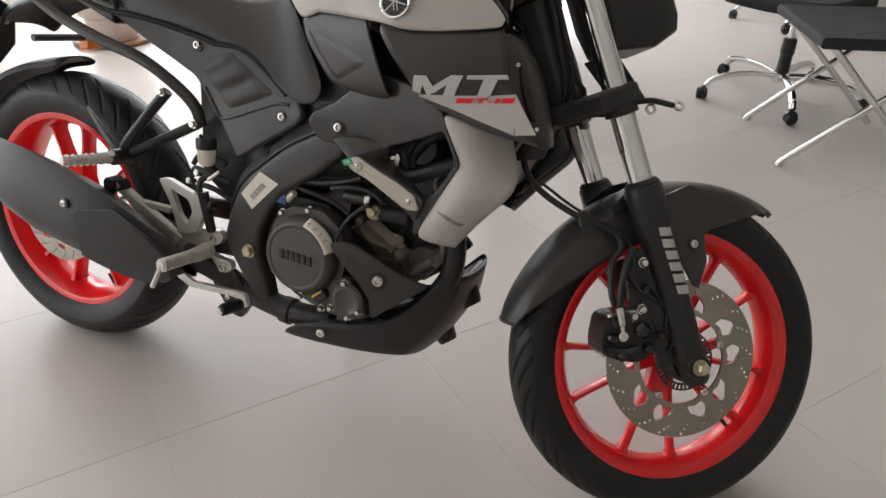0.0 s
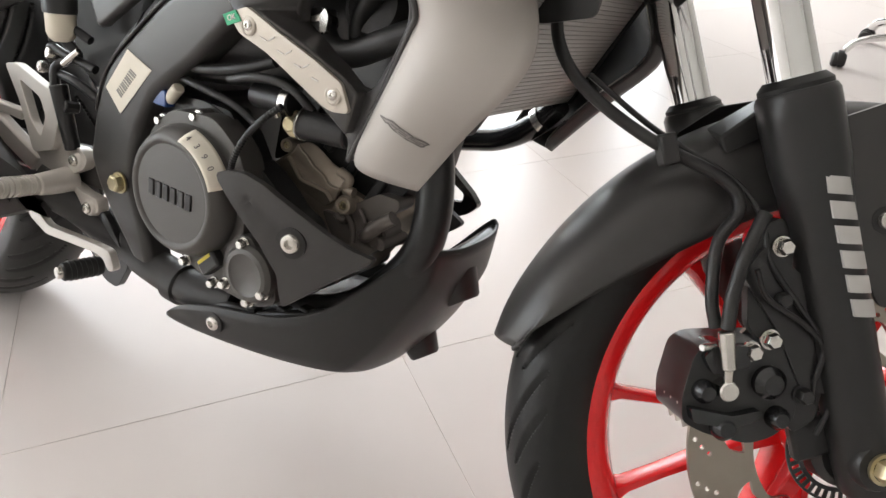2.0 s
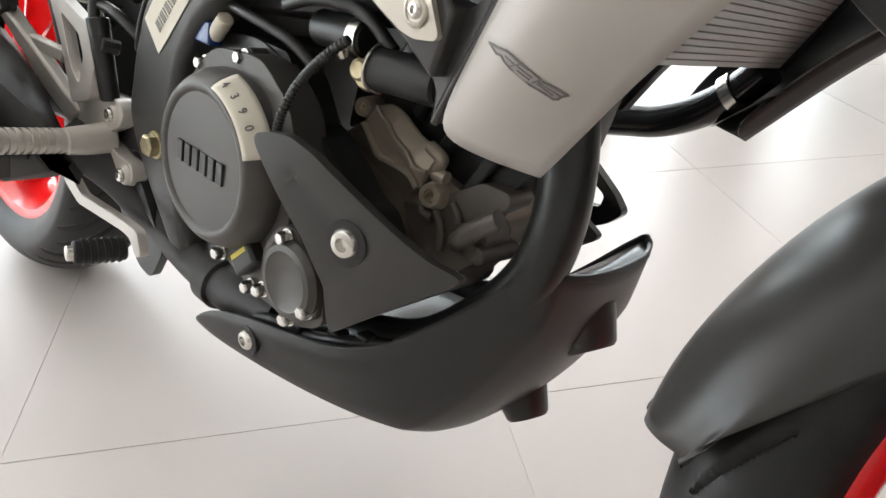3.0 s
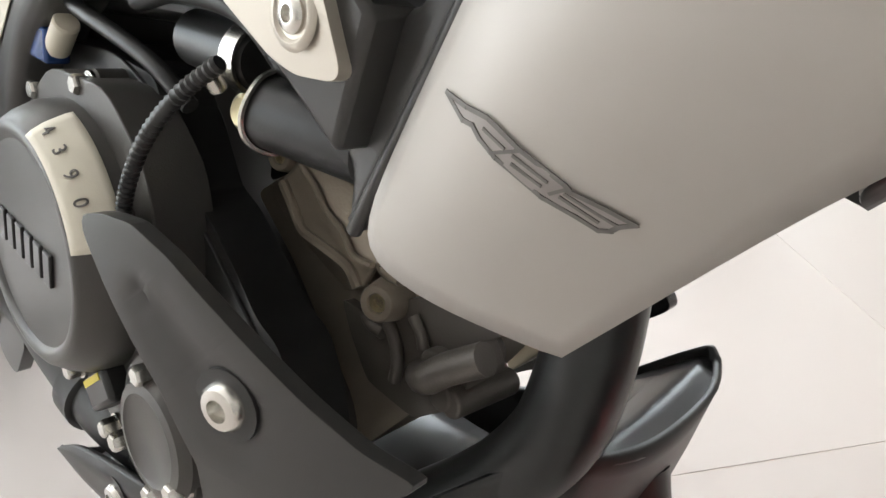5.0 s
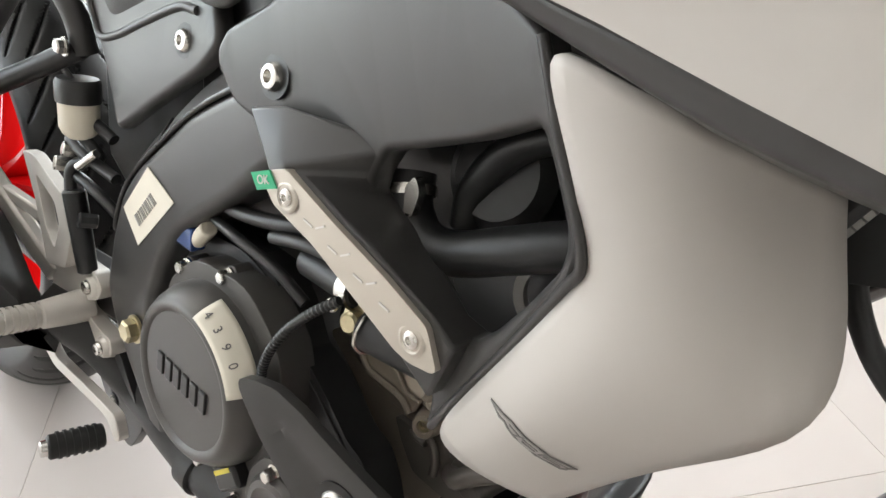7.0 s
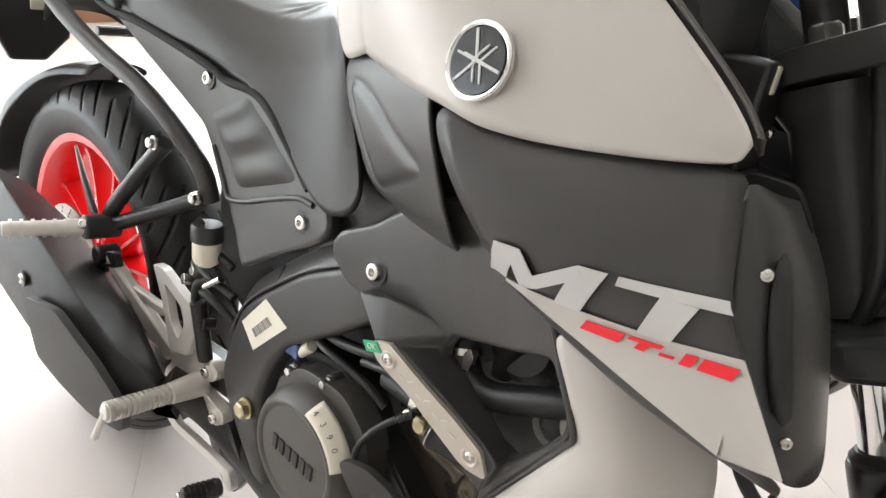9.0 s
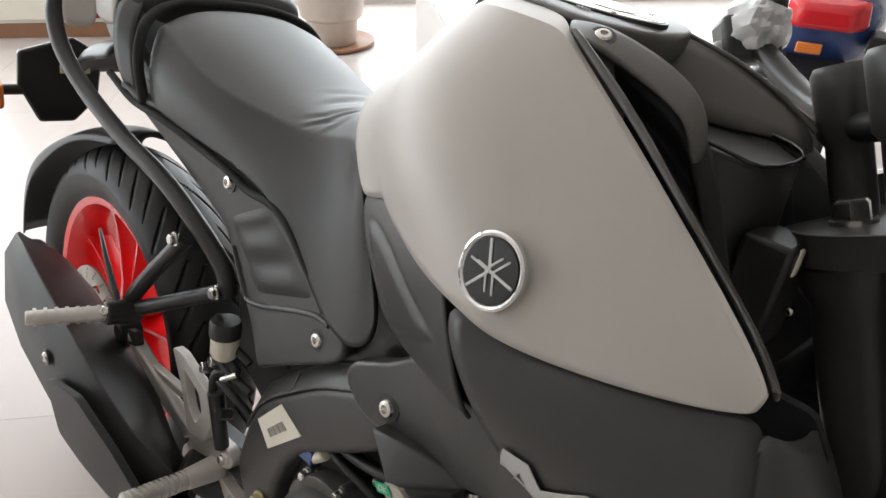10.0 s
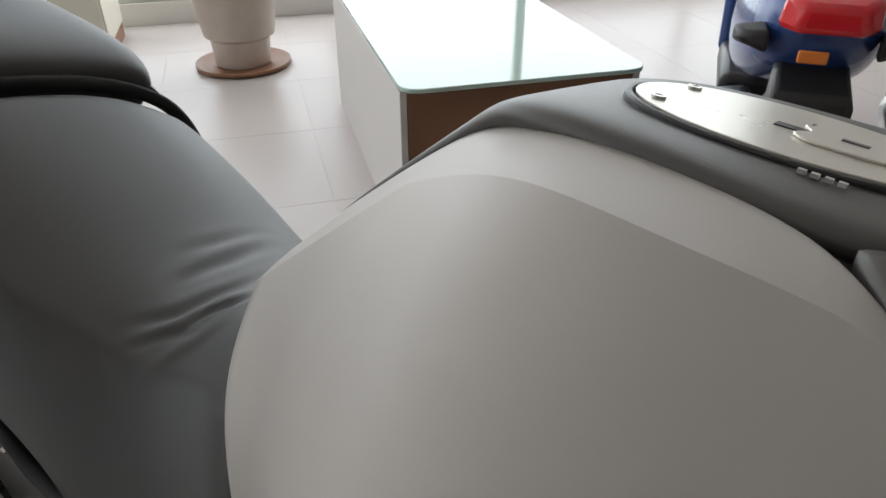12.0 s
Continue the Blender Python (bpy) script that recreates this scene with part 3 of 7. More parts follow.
# ---- fork ----
fork = part("fork", hull([[(-0.10, -0.062, 0.452), (-0.035, -0.122, 0.452), (0.030, -0.122, 0.452), (0.030, 0.122, 0.452), (-0.035, 0.122, 0.452), (-0.10, 0.062, 0.452)], [(-0.10, -0.062, 0.488), (-0.035, -0.122, 0.488), (0.030, -0.122, 0.488), (0.030, 0.122, 0.488), (-0.035, 0.122, 0.488), (-0.10, 0.062, 0.488)]]), FRAME, bike, "telescopic fork with chrome tubes and black lower legs", bevel=0.008, xf=FORK)
for s in (-1, 1):
    y = 0.095 * s
    part("chrome_tube", rod((0, y, 0.30), (0, y, 0.72), 0.0205, seg=40), CHROME, fork, "polished chrome fork tube", xf=FORK)
    leg = part("lower_leg", lathe([(0, -0.034), (0.019, -0.034), (0.024, -0.026), (0.0255, 0.0), (0.0265, 0.10), (0.0275, 0.20), (0.0285, 0.235), (0.0315, 0.262), (0.0325, 0.296), (0.0325, 0.316), (0.030, 0.321), (0.024, 0.322), (0.0215, 0.318), (0, 0.318)], 40, xf=Matrix.Translation((0, y, 0))), FRAME, fork, "satin black lower fork leg", xf=FORK)
    part("dust_seal", lathe([(0.0205, 0.318), (0.029, 0.318), (0.029, 0.325), (0.0235, 0.331), (0.0205, 0.331)], 36, loop=True, xf=Matrix.Translation((0, y, 0))), RUBBER, fork, xf=FORK)
    part("axle_clamp", lathe([(0, 0), (0.021, 0), (0.0225, 0.004), (0.0225, 0.046), (0.020, 0.050), (0, 0.050)], 28, xf=Matrix.Translation((0, y + 0.025, 0)) @ pose(0, 0, 0, 90, 0, 0)), FRAME, fork, xf=FORK)
    part("clamp_band", lathe([(0.0208, 0.440), (0.0275, 0.442), (0.0275, 0.474), (0.0208, 0.476)], 32, loop=True, xf=Matrix.Translation((0, y, 0))), BLACK, fork, xf=FORK)
    # brake stay lugs
    if s < 0:
        part("lug", plate(fillet([(-0.075, 0.185), (-0.050, 0.205), (-0.010, 0.150), (-0.010, 0.060), (-0.045, 0.075), (-0.055, 0.130)], 0.008), -0.100, -0.086), FRAME, fork, "black caliper bracket", bevel=0.002, xf=FORK)
# bars in place of the maker's name along the outside of the right leg
for i in range(6):
    z = 0.248 - i * 0.0205
    bar = [(-0.0065 + 0.0006 * i, z + 0.004), (0.0150 + 0.0006 * i, z - 0.003), (0.0150 + 0.0006 * i, z - 0.0175), (-0.0065 + 0.0006 * i, z - 0.0105)]
    part("decal_bar", plate(bar, -0.0022, 0.0004, shape=lambda x, z: -0.095 - math.sqrt(max(0.0, 0.0281 ** 2 - x * x)), cuts=3), SILVER_TEXT, fork, "plain silver bar of a decal", xf=FORK)
bolt(fork, (0, -0.121, 0.0), (0, -1, 0), 0.0110, 0.0085, GOLD, hexed=True, xf=FORK)
# steering stem and clamps above
part("head_tube", lathe([(0, 0.49), (0.040, 0.49), (0.042, 0.50), (0.034, 0.52), (0.034, 0.63), (0.042, 0.645), (0.042, 0.660), (0, 0.660)], 36, xf=Matrix.Translation((-0.0506, 0, 0))), DARK, fork, xf=FORK)
part("top_clamp", plate(fillet([(-0.095, -0.04), (-0.03, -0.12), (0.03, -0.12), (0.035, 0.12), (-0.03, 0.12), (-0.095, 0.04)], 0.02), 0, 0.024), DARK, fork, bevel=0.004, xf=FORK @ Matrix.Translation((0, 0, 0.664)) @ pose(0, 0, 0, 90, 0, 0))
bolt(fork, (-0.0506, 0, 0.688), (0, 0, 1), 0.013, 0.010, STEEL, hexed=True, xf=FORK)
# front mudguard
rows = []
for a, crown, hw, edge in ((32.5, 0.333, 0.006, 0.330), (38.5, 0.329, 0.034, 0.304), (48, 0.324, 0.054, 0.268), (61, 0.321, 0.061, 0.228), (76, 0.317, 0.062, 0.225), (92, 0.313, 0.062, 0.225), (107, 0.311, 0.062, 0.227), (121, 0.312, 0.062, 0.240), (134, 0.316, 0.061, 0.268), (144, 0.321, 0.057, 0.298), (149.5, 0.322, 0.040, 0.314)):
    c, s = math.cos(radians(a)), math.sin(radians(a))
    sec = [(-1.0, edge), (-1.0, edge * 0.45 + crown * 0.55 - 0.008), (-0.90, crown - 0.018), (-0.62, crown - 0.005), (0, crown), (0.62, crown - 0.005), (0.90, crown - 0.018), (1.0, edge * 0.45 + crown * 0.55 - 0.008), (1.0, edge)]
    rows.append([(r * c, y * hw, r * s) for y, r in sec])
mudguard = part("front_mudguard", sheet(rows), DARK, bike, "dark satin front mudguard", sub=2, thick=0.003, xf=FORK, out=FORK.to_3x3() @ Vector((0, 0, 1)))
tab = fillet([(0.030, 0.285), (0.038, 0.210), (0.046, 0.176), (0.057, 0.118), (0.064, 0.111), (0.072, 0.121), (0.093, 0.151), (0.101, 0.197), (0.129, 0.209), (0.150, 0.245), (0.10, 0.290)], 0.005, 3)
for s in (-1, 1):
    part("mudguard_stay", plate(tab, 0.0585 * s, 0.0655 * s), DARK, mudguard, bevel=0.0025, xf=FORK)
    part("mudguard_fin", hull([[(-0.050, s * 0.030, 0.305), (-0.050, s * 0.056, 0.296), (-0.05, s * 0.060, 0.280)], [(0.0, s * 0.034, 0.320), (0.0, s * 0.058, 0.316), (0.0, s * 0.060, 0.29)], [(0.05, s * 0.030, 0.316), (0.05, s * 0.056, 0.308), (0.05, s * 0.060, 0.28)]]), BLACK, mudguard, bevel=0.002, xf=FORK)
bolt(mudguard, (0.0772, -0.0655, 0.1898), (0, -1, 0), 0.0085, 0.005, STEEL, xf=FORK)
# caliper with banjo, pins and hose
cal = fillet([(-0.1259, 0.131), (-0.1123, 0.1342), (-0.0842, 0.128), (-0.0495, 0.1183), (-0.0399, 0.091), (-0.0548, 0.0504), (-0.0772, 0.0407), (-0.0981, 0.0409), (-0.1333, 0.0605), (-0.1499, 0.0756), (-0.1449, 0.0976), (-0.1347, 0.1156)], 0.007, 3)
caliper = part("brake_caliper", plate(cal, -0.098, -0.040), FRAME, bike, "black sliding brake caliper with silver banjo bolt", bevel=0.004, xf=FORK, seg=2)
part("carrier", plate(fillet([(-0.0523, 0.2181), (-0.0305, 0.2231), (-0.0228, 0.1993), (-0.0354, 0.1697), (-0.0253, 0.1225), (-0.0205, 0.0761), (-0.0364, 0.0443), (-0.0581, 0.0381), (-0.0638, 0.0661), (-0.0616, 0.1099), (-0.0777, 0.1407), (-0.0691, 0.181)], 0.006, 3), -0.096, -0.086), FRAME, caliper, bevel=0.003, xf=FORK)
for x, z, r in ((-0.1268, 0.0977, 0.0100), (-0.1175, 0.0629, 0.0110), (-0.0713, 0.0901, 0.0140), (-0.0703, 0.0580, 0.0100)):
    part("piston_cover", lathe([(0, -0.110), (r * 0.6, -0.110), (r, -0.104), (r, -0.098), (0, -0.098)], 28, xf=Matrix.Translation((x, 0, z)) @ pose(0, 0, 0, -90, 0, 0)), GLOSSBLACK, caliper, xf=FORK)
for x, z, bright in ((-0.0373, 0.1994, 1), (-0.0471, 0.1565, 0), (-0.0444, 0.0711, 0), (-0.0624, 0.1254, 1), (-0.0803, 0.1198, 1)):
    bolt(caliper, (x, -0.098, z), (0, -1, 0), 0.0070, 0.006, STEEL if bright else FRAME, hexed=True, xf=FORK)
for i in range(3):
    part("pad_fin", block(-0.1471, -0.1351, -0.090 + 0.014 * i, -0.087 + 0.014 * i, 0.0664, 0.0904), ALLOY, caliper, bevel=0.001, xf=FORK)
part("bridge", plate(fillet([(-0.123, 0.1283), (-0.1087, 0.1343), (-0.0837, 0.1267), (-0.0861, 0.109), (-0.1184, 0.1113)], 0.004), -0.106, -0.070), GLOSSBLACK, caliper, bevel=0.003, xf=FORK)
part("rib", plate(fillet([(-0.1434, 0.0895), (-0.1102, 0.0728), (-0.0851, 0.0711), (-0.0858, 0.0637), (-0.1131, 0.0625), (-0.1438, 0.0771)], 0.003), -0.108, -0.090), GLOSSBLACK, caliper, bevel=0.002, xf=FORK)
part("bleed_nipple", rod((-0.1106, -0.1, 0.1322), (-0.1234, -0.106, 0.1363), 0.004, 0.003), STEEL, caliper, xf=FORK)
part("banjo", rod((-0.1106, -0.114, 0.0964), (-0.1106, -0.092, 0.0964), 0.0085), STEEL, caliper, xf=FORK)
part("hose_end", rod((-0.1034, -0.112, 0.1463), (-0.1073, -0.112, 0.1149), 0.0068, 0.0060), STEEL, caliper, "silver crimped hose end", xf=FORK)
part("hose_neck", rod((-0.1073, -0.112, 0.1149), (-0.1106, -0.108, 0.0964), 0.0040), STEEL, caliper, xf=FORK)
part("brake_hose_end", tube([(-0.0494, -0.106, 0.2311), (-0.0742, -0.11, 0.2029), (-0.092, -0.112, 0.1735), (-0.1017, -0.112, 0.1481)], 0.0058, seg=12), HOSE, caliper, "black brake hose", xf=FORK)
part("sensor_wire", tube([(-0.0661, -0.108, 0.1881), (-0.0619, -0.108, 0.1626), (-0.0352, -0.108, 0.1321), (-0.0173, -0.104, 0.1001), (-0.0205, -0.1, 0.059), (-0.0374, -0.096, 0.0316)], 0.0024, seg=8), HOSE, caliper, "thin black sensor wire", xf=FORK)
part("brake_hose", tube([(-0.106, -0.100, 0.148), (-0.103, -0.098, 0.175), (-0.085, -0.090, 0.215), (-0.060, -0.085, 0.235), (-0.065, -0.080, 0.262), (-0.120, -0.075, 0.312), (-0.158, -0.06, 0.365), (-0.168, -0.05, 0.41), (-0.15, -0.03, 0.46)], 0.0055), HOSE, caliper, xf=FORK)
part("sensor_cable", tube([(-0.030, -0.085, 0.040), (-0.034, -0.10, 0.075), (-0.022, -0.105, 0.110), (-0.036, -0.104, 0.150), (-0.050, -0.100, 0.190), (-0.045, -0.09, 0.225), (-0.058, -0.078, 0.262), (-0.112, -0.072, 0.318), (-0.150, -0.055, 0.375)], 0.0026, seg=8), HOSE, caliper, xf=FORK)
part("cable_clip", block(-0.115, -0.100, -0.088, -0.070, 0.286, 0.312), BLACK, caliper, bevel=0.002, xf=FORK)
part("sensor", block(-0.055, -0.020, -0.090, -0.076, 0.006, 0.044), FRAME, caliper, bevel=0.004, xf=FORK)
# red reflectors behind the leg
for x, z in ((-0.045, 0.205),):
    part("reflector", lathe([(0, -0.060), (0.012, -0.060), (0.0135, -0.056), (0.0135, -0.046), (0, -0.046)], 20, xf=Matrix.Translation((x, -0.03, z)) @ pose(0, 0, 0, -90, 0, 0) @ Matrix.Translation((0, 0, 0))), REDLENS, fork, "small red reflector", xf=FORK)
# number bracket ahead of the fork
stay = part("indicator_stay", tube([(0.02, -0.115, 0.455), (0.05, -0.110, 0.448), (0.09, -0.095, 0.430)], 0.005), FRAME, fork, xf=FORK)
part("stay_eye", lathe([(0.005, -0.002), (0.010, -0.002), (0.010, 0.002), (0.005, 0.002)], 16, loop=True, xf=Matrix.Translation((0.102, -0.092, 0.426)) @ pose(0, 0, 0, 60, 0, 0)), STEEL, fork, xf=FORK)
part("stay_eye", lathe([(0.005, -0.002), (0.009, -0.002), (0.009, 0.002), (0.005, 0.002)], 16, loop=True, xf=Matrix.Translation((0.045, -0.105, 0.436)) @ pose(0, 0, 0, 80, 0, 0)), STEEL, fork, xf=FORK)
# headlamp cowl and rubber flap, seen from below
cowl = part("headlamp_cowl", hull([[(0.035, y, z) for y, z in ((-0.075, 0.60), (-0.055, 0.545), (0.055, 0.545), (0.075, 0.60), (0.075, 0.76), (-0.075, 0.76))], [(0.11, y, z) for y, z in ((-0.085, 0.575), (-0.06, 0.530), (0.06, 0.530), (0.085, 0.575), (0.08, 0.74), (-0.08, 0.74))], [(0.17, y, z) for y, z in ((-0.05, 0.57), (-0.035, 0.545), (0.035, 0.545), (0.05, 0.57), (0.05, 0.68), (-0.05, 0.68))]]), BLACK, bike, "black headlamp cowl above the fork", bevel=0.006, xf=FORK)
part("rubber_flap", hull([[(0.030, y, 0.545) for y in (-0.06, 0.06)] + [(0.036, y, 0.545) for y in (0.06, -0.06)], [(0.062, y, 0.455) for y in (-0.055, 0.055)] + [(0.068, y, 0.455) for y in (0.055, -0.055)]]), FRAME, cowl, bevel=0.001, xf=FORK)
part("wiring_loom", tube([(-0.06, -0.055, 0.47), (-0.02, -0.06, 0.455), (0.01, -0.05, 0.45), (0.03, 0.0, 0.47)], 0.008), HOSE, fork, xf=FORK)
part("wiring_loom", tube([(-0.045, -0.06, 0.68), (-0.05, -0.055, 0.60), (-0.06, -0.05, 0.52), (-0.075, -0.03, 0.47)], 0.006), HOSE, fork, xf=FORK)
part("wiring_loom", tube([(-0.035, -0.055, 0.68), (-0.04, -0.06, 0.60), (-0.045, -0.055, 0.53), (-0.07, -0.035, 0.48)], 0.0045), HOSE, fork, xf=FORK)
# handlebar, switch box and lever in packing wrap
bars = part("handlebar", tube([(-0.06, -0.33, 0.89), (-0.05, -0.24, 0.88), (-0.03, -0.12, 0.79), (-0.03, 0, 0.755), (-0.03, 0.12, 0.79), (-0.045, 0.215, 0.868), (-0.05, 0.25, 0.885)], 0.011), FRAME, bike, "black handlebar with grips partly in clear wrap", xf=FORK)
for s in (-1, 1):
    part("riser", lathe([(0, 0.688), (0.017, 0.688), (0.017, 0.745), (0.022, 0.752), (0.023, 0.800), (0.020, 0.806), (0, 0.806)], 24, xf=Matrix.Translation((-0.03, 0.045 * s, 0))), DARK, bars, xf=FORK)
    if s < 0:
        part("grip", rod((-0.052, 0.25 * s, 0.88), (-0.06, 0.36 * s, 0.89), 0.017, seg=24), RUBBER, bars, xf=FORK)
    part("switch_box", block(-0.075, -0.02, (0.185 if s > 0 else -0.235), (0.235 if s > 0 else -0.185), 0.835, 0.885), BLACK, bars, bevel=0.008, xf=FORK)
    if s < 0:
        part("lever", tube([(-0.02, 0.20 * s, 0.865), (0.01, 0.25 * s, 0.88), (0.005, 0.36 * s, 0.885)], 0.006), ALLOY, bars, xf=FORK)
# crumpled clear wrap round the left grip, and the switches beside it
rng = random.Random(5)
bm = bmesh.new()
bmesh.ops.create_icosphere(bm, subdivisions=4, radius=1.0)
waves = [(Vector((rng.uniform(-1, 1), rng.uniform(-1, 1), rng.uniform(-1, 1))).normalized() * rng.uniform(3, 9), rng.uniform(0, 6)) for _ in range(9)]
for v in bm.verts:
    k = 1 + sum(0.055 * abs(math.sin(v.co.dot(w) + p)) for w, p in waves) - 0.2
    v.co = (v.co.x * 0.030 * k, v.co.y * 0.045 * k, v.co.z * 0.030 * k)
part("grip_wrap", bm, WRAP, bars, "crumpled clear plastic wrap", xf=FORK @ pose(-0.040, 0.215, 0.868), angle=25)
part("mirror_mount", rod((-0.03, 0.19, 0.855), (-0.02, 0.185, 0.905), 0.011), BLACK, bars, xf=FORK)
part("switch_key", block(-0.082, -0.068, 0.195, 0.225, 0.845, 0.862), FINS, bars, "grey rocker switch", bevel=0.003, xf=FORK)


# ---- tank, seat and bodywork ----
def half_body(name, rows, mat, label, sub=2, thick=0.003, parent=None, crease=None, across=None):
    """A panel on the right side and its twin on the left."""
    ob = part(name, sheet(rows, crease, across), mat, parent or bike, label, sub=sub, thick=thick, out=(0, -1, 0.2))
    mirrored(ob)
    return ob


tank_rows = [
    [(-0.168, -0.006, 0.864), (-0.152, -0.034, 0.864), (-0.120, -0.072, 0.858), (-0.092, -0.100, 0.840), (-0.052, -0.116, 0.800)],
    [(-0.112, -0.008, 0.917), (-0.102, -0.038, 0.908), (-0.080, -0.078, 0.884), (-0.060, -0.108, 0.850), (-0.036, -0.121, 0.803)],
    [(-0.056, -0.014, 0.962), (-0.050, -0.048, 0.950), (-0.038, -0.104, 0.917), (-0.016, -0.144, 0.876), (-0.006, -0.132, 0.814)],
    [(-0.022, -0.036, 0.981), (-0.010, -0.076, 0.970), (0.000, -0.137, 0.932), (0.018, -0.172, 0.880), (0.030, -0.156, 0.815)],
    [(0.016, -0.060, 0.990), (0.026, -0.094, 0.983), (0.040, -0.162, 0.937), (0.056, -0.195, 0.876), (0.074, -0.180, 0.815)],
    [(0.055, -0.068, 0.989), (0.068, -0.106, 0.983), (0.088, -0.171, 0.936), (0.104, -0.205, 0.872), (0.122, -0.204, 0.815)],
    [(0.096, -0.0765, 0.986), (0.106, -0.104, 0.980), (0.138, -0.170, 0.922), (0.154, -0.205, 0.864), (0.166, -0.213, 0.813)],
    [(0.116, -0.1045, 0.979), (0.120, -0.108, 0.976), (0.154, -0.170, 0.913), (0.172, -0.203, 0.858), (0.186, -0.212, 0.808)],
    [(0.1835, -0.123, 0.940), (0.187, -0.129, 0.936), (0.202, -0.168, 0.897), (0.214, -0.196, 0.852), (0.224, -0.204, 0.809)],
    [(0.250, -0.1415, 0.898), (0.252, -0.145, 0.894), (0.258, -0.168, 0.870), (0.264, -0.186, 0.845), (0.270, -0.1935, 0.815)],
    [(0.312, -0.158, 0.857), (0.313, -0.160, 0.853), (0.315, -0.166, 0.846), (0.312, -0.172, 0.837), (0.308, -0.181, 0.822)],
    [(0.329, -0.163, 0.840), (0.330, -0.164, 0.837), (0.330, -0.165, 0.834), (0.329, -0.166, 0.830), (0.328, -0.168, 0.826)],
]
tank = half_body("fuel_tank", tank_rows, GREY, "satin grey fuel tank with sharp edges and a round badge", sub=3, thick=0.004, crease={1: 1.0}, across={2: (0.75, 1)})
bpy.data.objects["fuel_tank.001"]["label"] = "satin grey fuel tank half with sharp edges"
# round badge: ring, black disc and a plain three-armed mark
BADGE = aim((0.1735, -0.2045, 0.8445), (-0.02, -0.975, 0.22))
badge = part("badge", lathe([(0, 0), (0.0205, 0), (0.0205, 0.0022), (0, 0.0022)], 48), GLOSSBLACK, tank, "round black badge in a chrome ring", xf=BADGE)
part("badge_ring", lathe([(0.0208, -0.001), (0.0248, -0.001), (0.0245, 0.0020), (0.0230, 0.0028), (0.0214, 0.0020)], 48, loop=True), CHROME, badge, xf=BADGE)
for i in range(3):
    part("badge_arm", block(-0.0011, 0.0011, 0.0005, 0.0198, 0.0020, 0.0032), SILVER_TEXT, badge, bevel=0.0005, xf=BADGE @ pose(0, 0, 0, 0, 0, 120 * i + 20))
    part("badge_arm", block(-0.0008, 0.0008, -0.014, 0.0, 0.0020, 0.0031), SILVER_TEXT, badge, bevel=0.0004, xf=BADGE @ pose(0.0028, 0, 0, 0, 0, 120 * i + 20))
    part("badge_arm", block(-0.0008, 0.0008, -0.014, 0.0, 0.0020, 0.0031), SILVER_TEXT, badge, bevel=0.0004, xf=BADGE @ pose(-0.0028, 0, 0, 0, 0, 120 * i + 20))

# console round the filler cap
sections = []
for x, w, z, drop in ((-0.166, 0.004, 0.867, 0.006), (-0.112, 0.008, 0.921, 0.007), (-0.058, 0.016, 0.966, 0.008), (-0.030, 0.036, 0.985, 0.009), (-0.012, 0.052, 0.9955, 0.011), (0.018, 0.063, 0.9985, 0.012), (0.058, 0.0700, 0.9965, 0.012), (0.098, 0.0770, 0.993, 0.012), (0.120, 0.069, 0.991, 0.014), (0.134, 0.046, 0.988, 0.018), (0.139, 0.014, 0.985, 0.020)):
    sections.append([(x, -w, z - drop), (x, -w * 0.985, z - 0.004), (x, -w * 0.93, z - 0.0005), (x, -w * 0.6, z), (x, 0, z), (x, w * 0.6, z), (x, w * 0.93, z - 0.0005), (x, w * 0.985, z - 0.004), (x, w, z - drop), (x, 0, z - drop - 0.01)])
ROLL = Matrix.Translation((0, 0, 0.995)) @ pose(0, 0, 0, 2.5, 0, 0) @ Matrix.Translation((0, 0, -0.995))
console = part("tank_console", hull(sections), TEXTURED, bike, "matte black console on the tank top", sub=2, xf=ROLL)
CAPAT = ROLL @ pose(0.068, -0.002, 0.9944, 0, 4.0, 0)
oval = [(0.056 * math.cos(a) * (1 + 0.06 * math.cos(a)), 0.039 * math.sin(a)) for a in [2 * math.pi * i / 64 for i in range(64)]]


def on_cap(outline, low, high, mat, name, parent, label="", holes=(), bevel=0.0008):
    return part(name, plate(outline, -high, -low, holes), mat, parent, label, xf=CAPAT @ pose(0, 0, 0, -90, 0, 0), bevel=bevel)


def grown(poly, f):
    return [(x * f, z * f) for x, z in poly]


cap = on_cap(oval, -0.002, 0.0030, CAP, "filler_cap", console, "brushed silver oval filler cap with key flap", bevel=0.0015)
on_cap(grown(oval, 1.07), -0.002, 0.0024, BLACK, "cap_gasket", cap, holes=(grown(oval, 1.012)[::-1],))
flap = fillet([(0.006, -0.016), (0.030, -0.015), (0.038, 0.0), (0.030, 0.015), (0.006, 0.016), (0.000, 0.008), (0.006, 0.0), (0.000, -0.008)], 0.006)
on_cap(flap, 0.0030, 0.0040, CAP, "key_flap", cap, bevel=0.0006)
on_cap([(-0.006, -0.003), (0.010, -0.003), (0.010, 0.003), (-0.006, 0.003)], 0.0030, 0.0034, FRAME, "key_slot", cap, bevel=0.0)
on_cap([(0.014, -0.0015), (0.022, -0.0015), (0.022, 0.0015), (0.014, 0.0015)], 0.0040, 0.0043, FRAME, "key_slot", cap, bevel=0.0)
on_cap(fillet([(0.036, -0.010), (0.056, -0.006), (0.056, 0.006), (0.036, 0.010)], 0.004), 0.0028, 0.0034, FRAME, "finger_notch", cap, bevel=0.0)
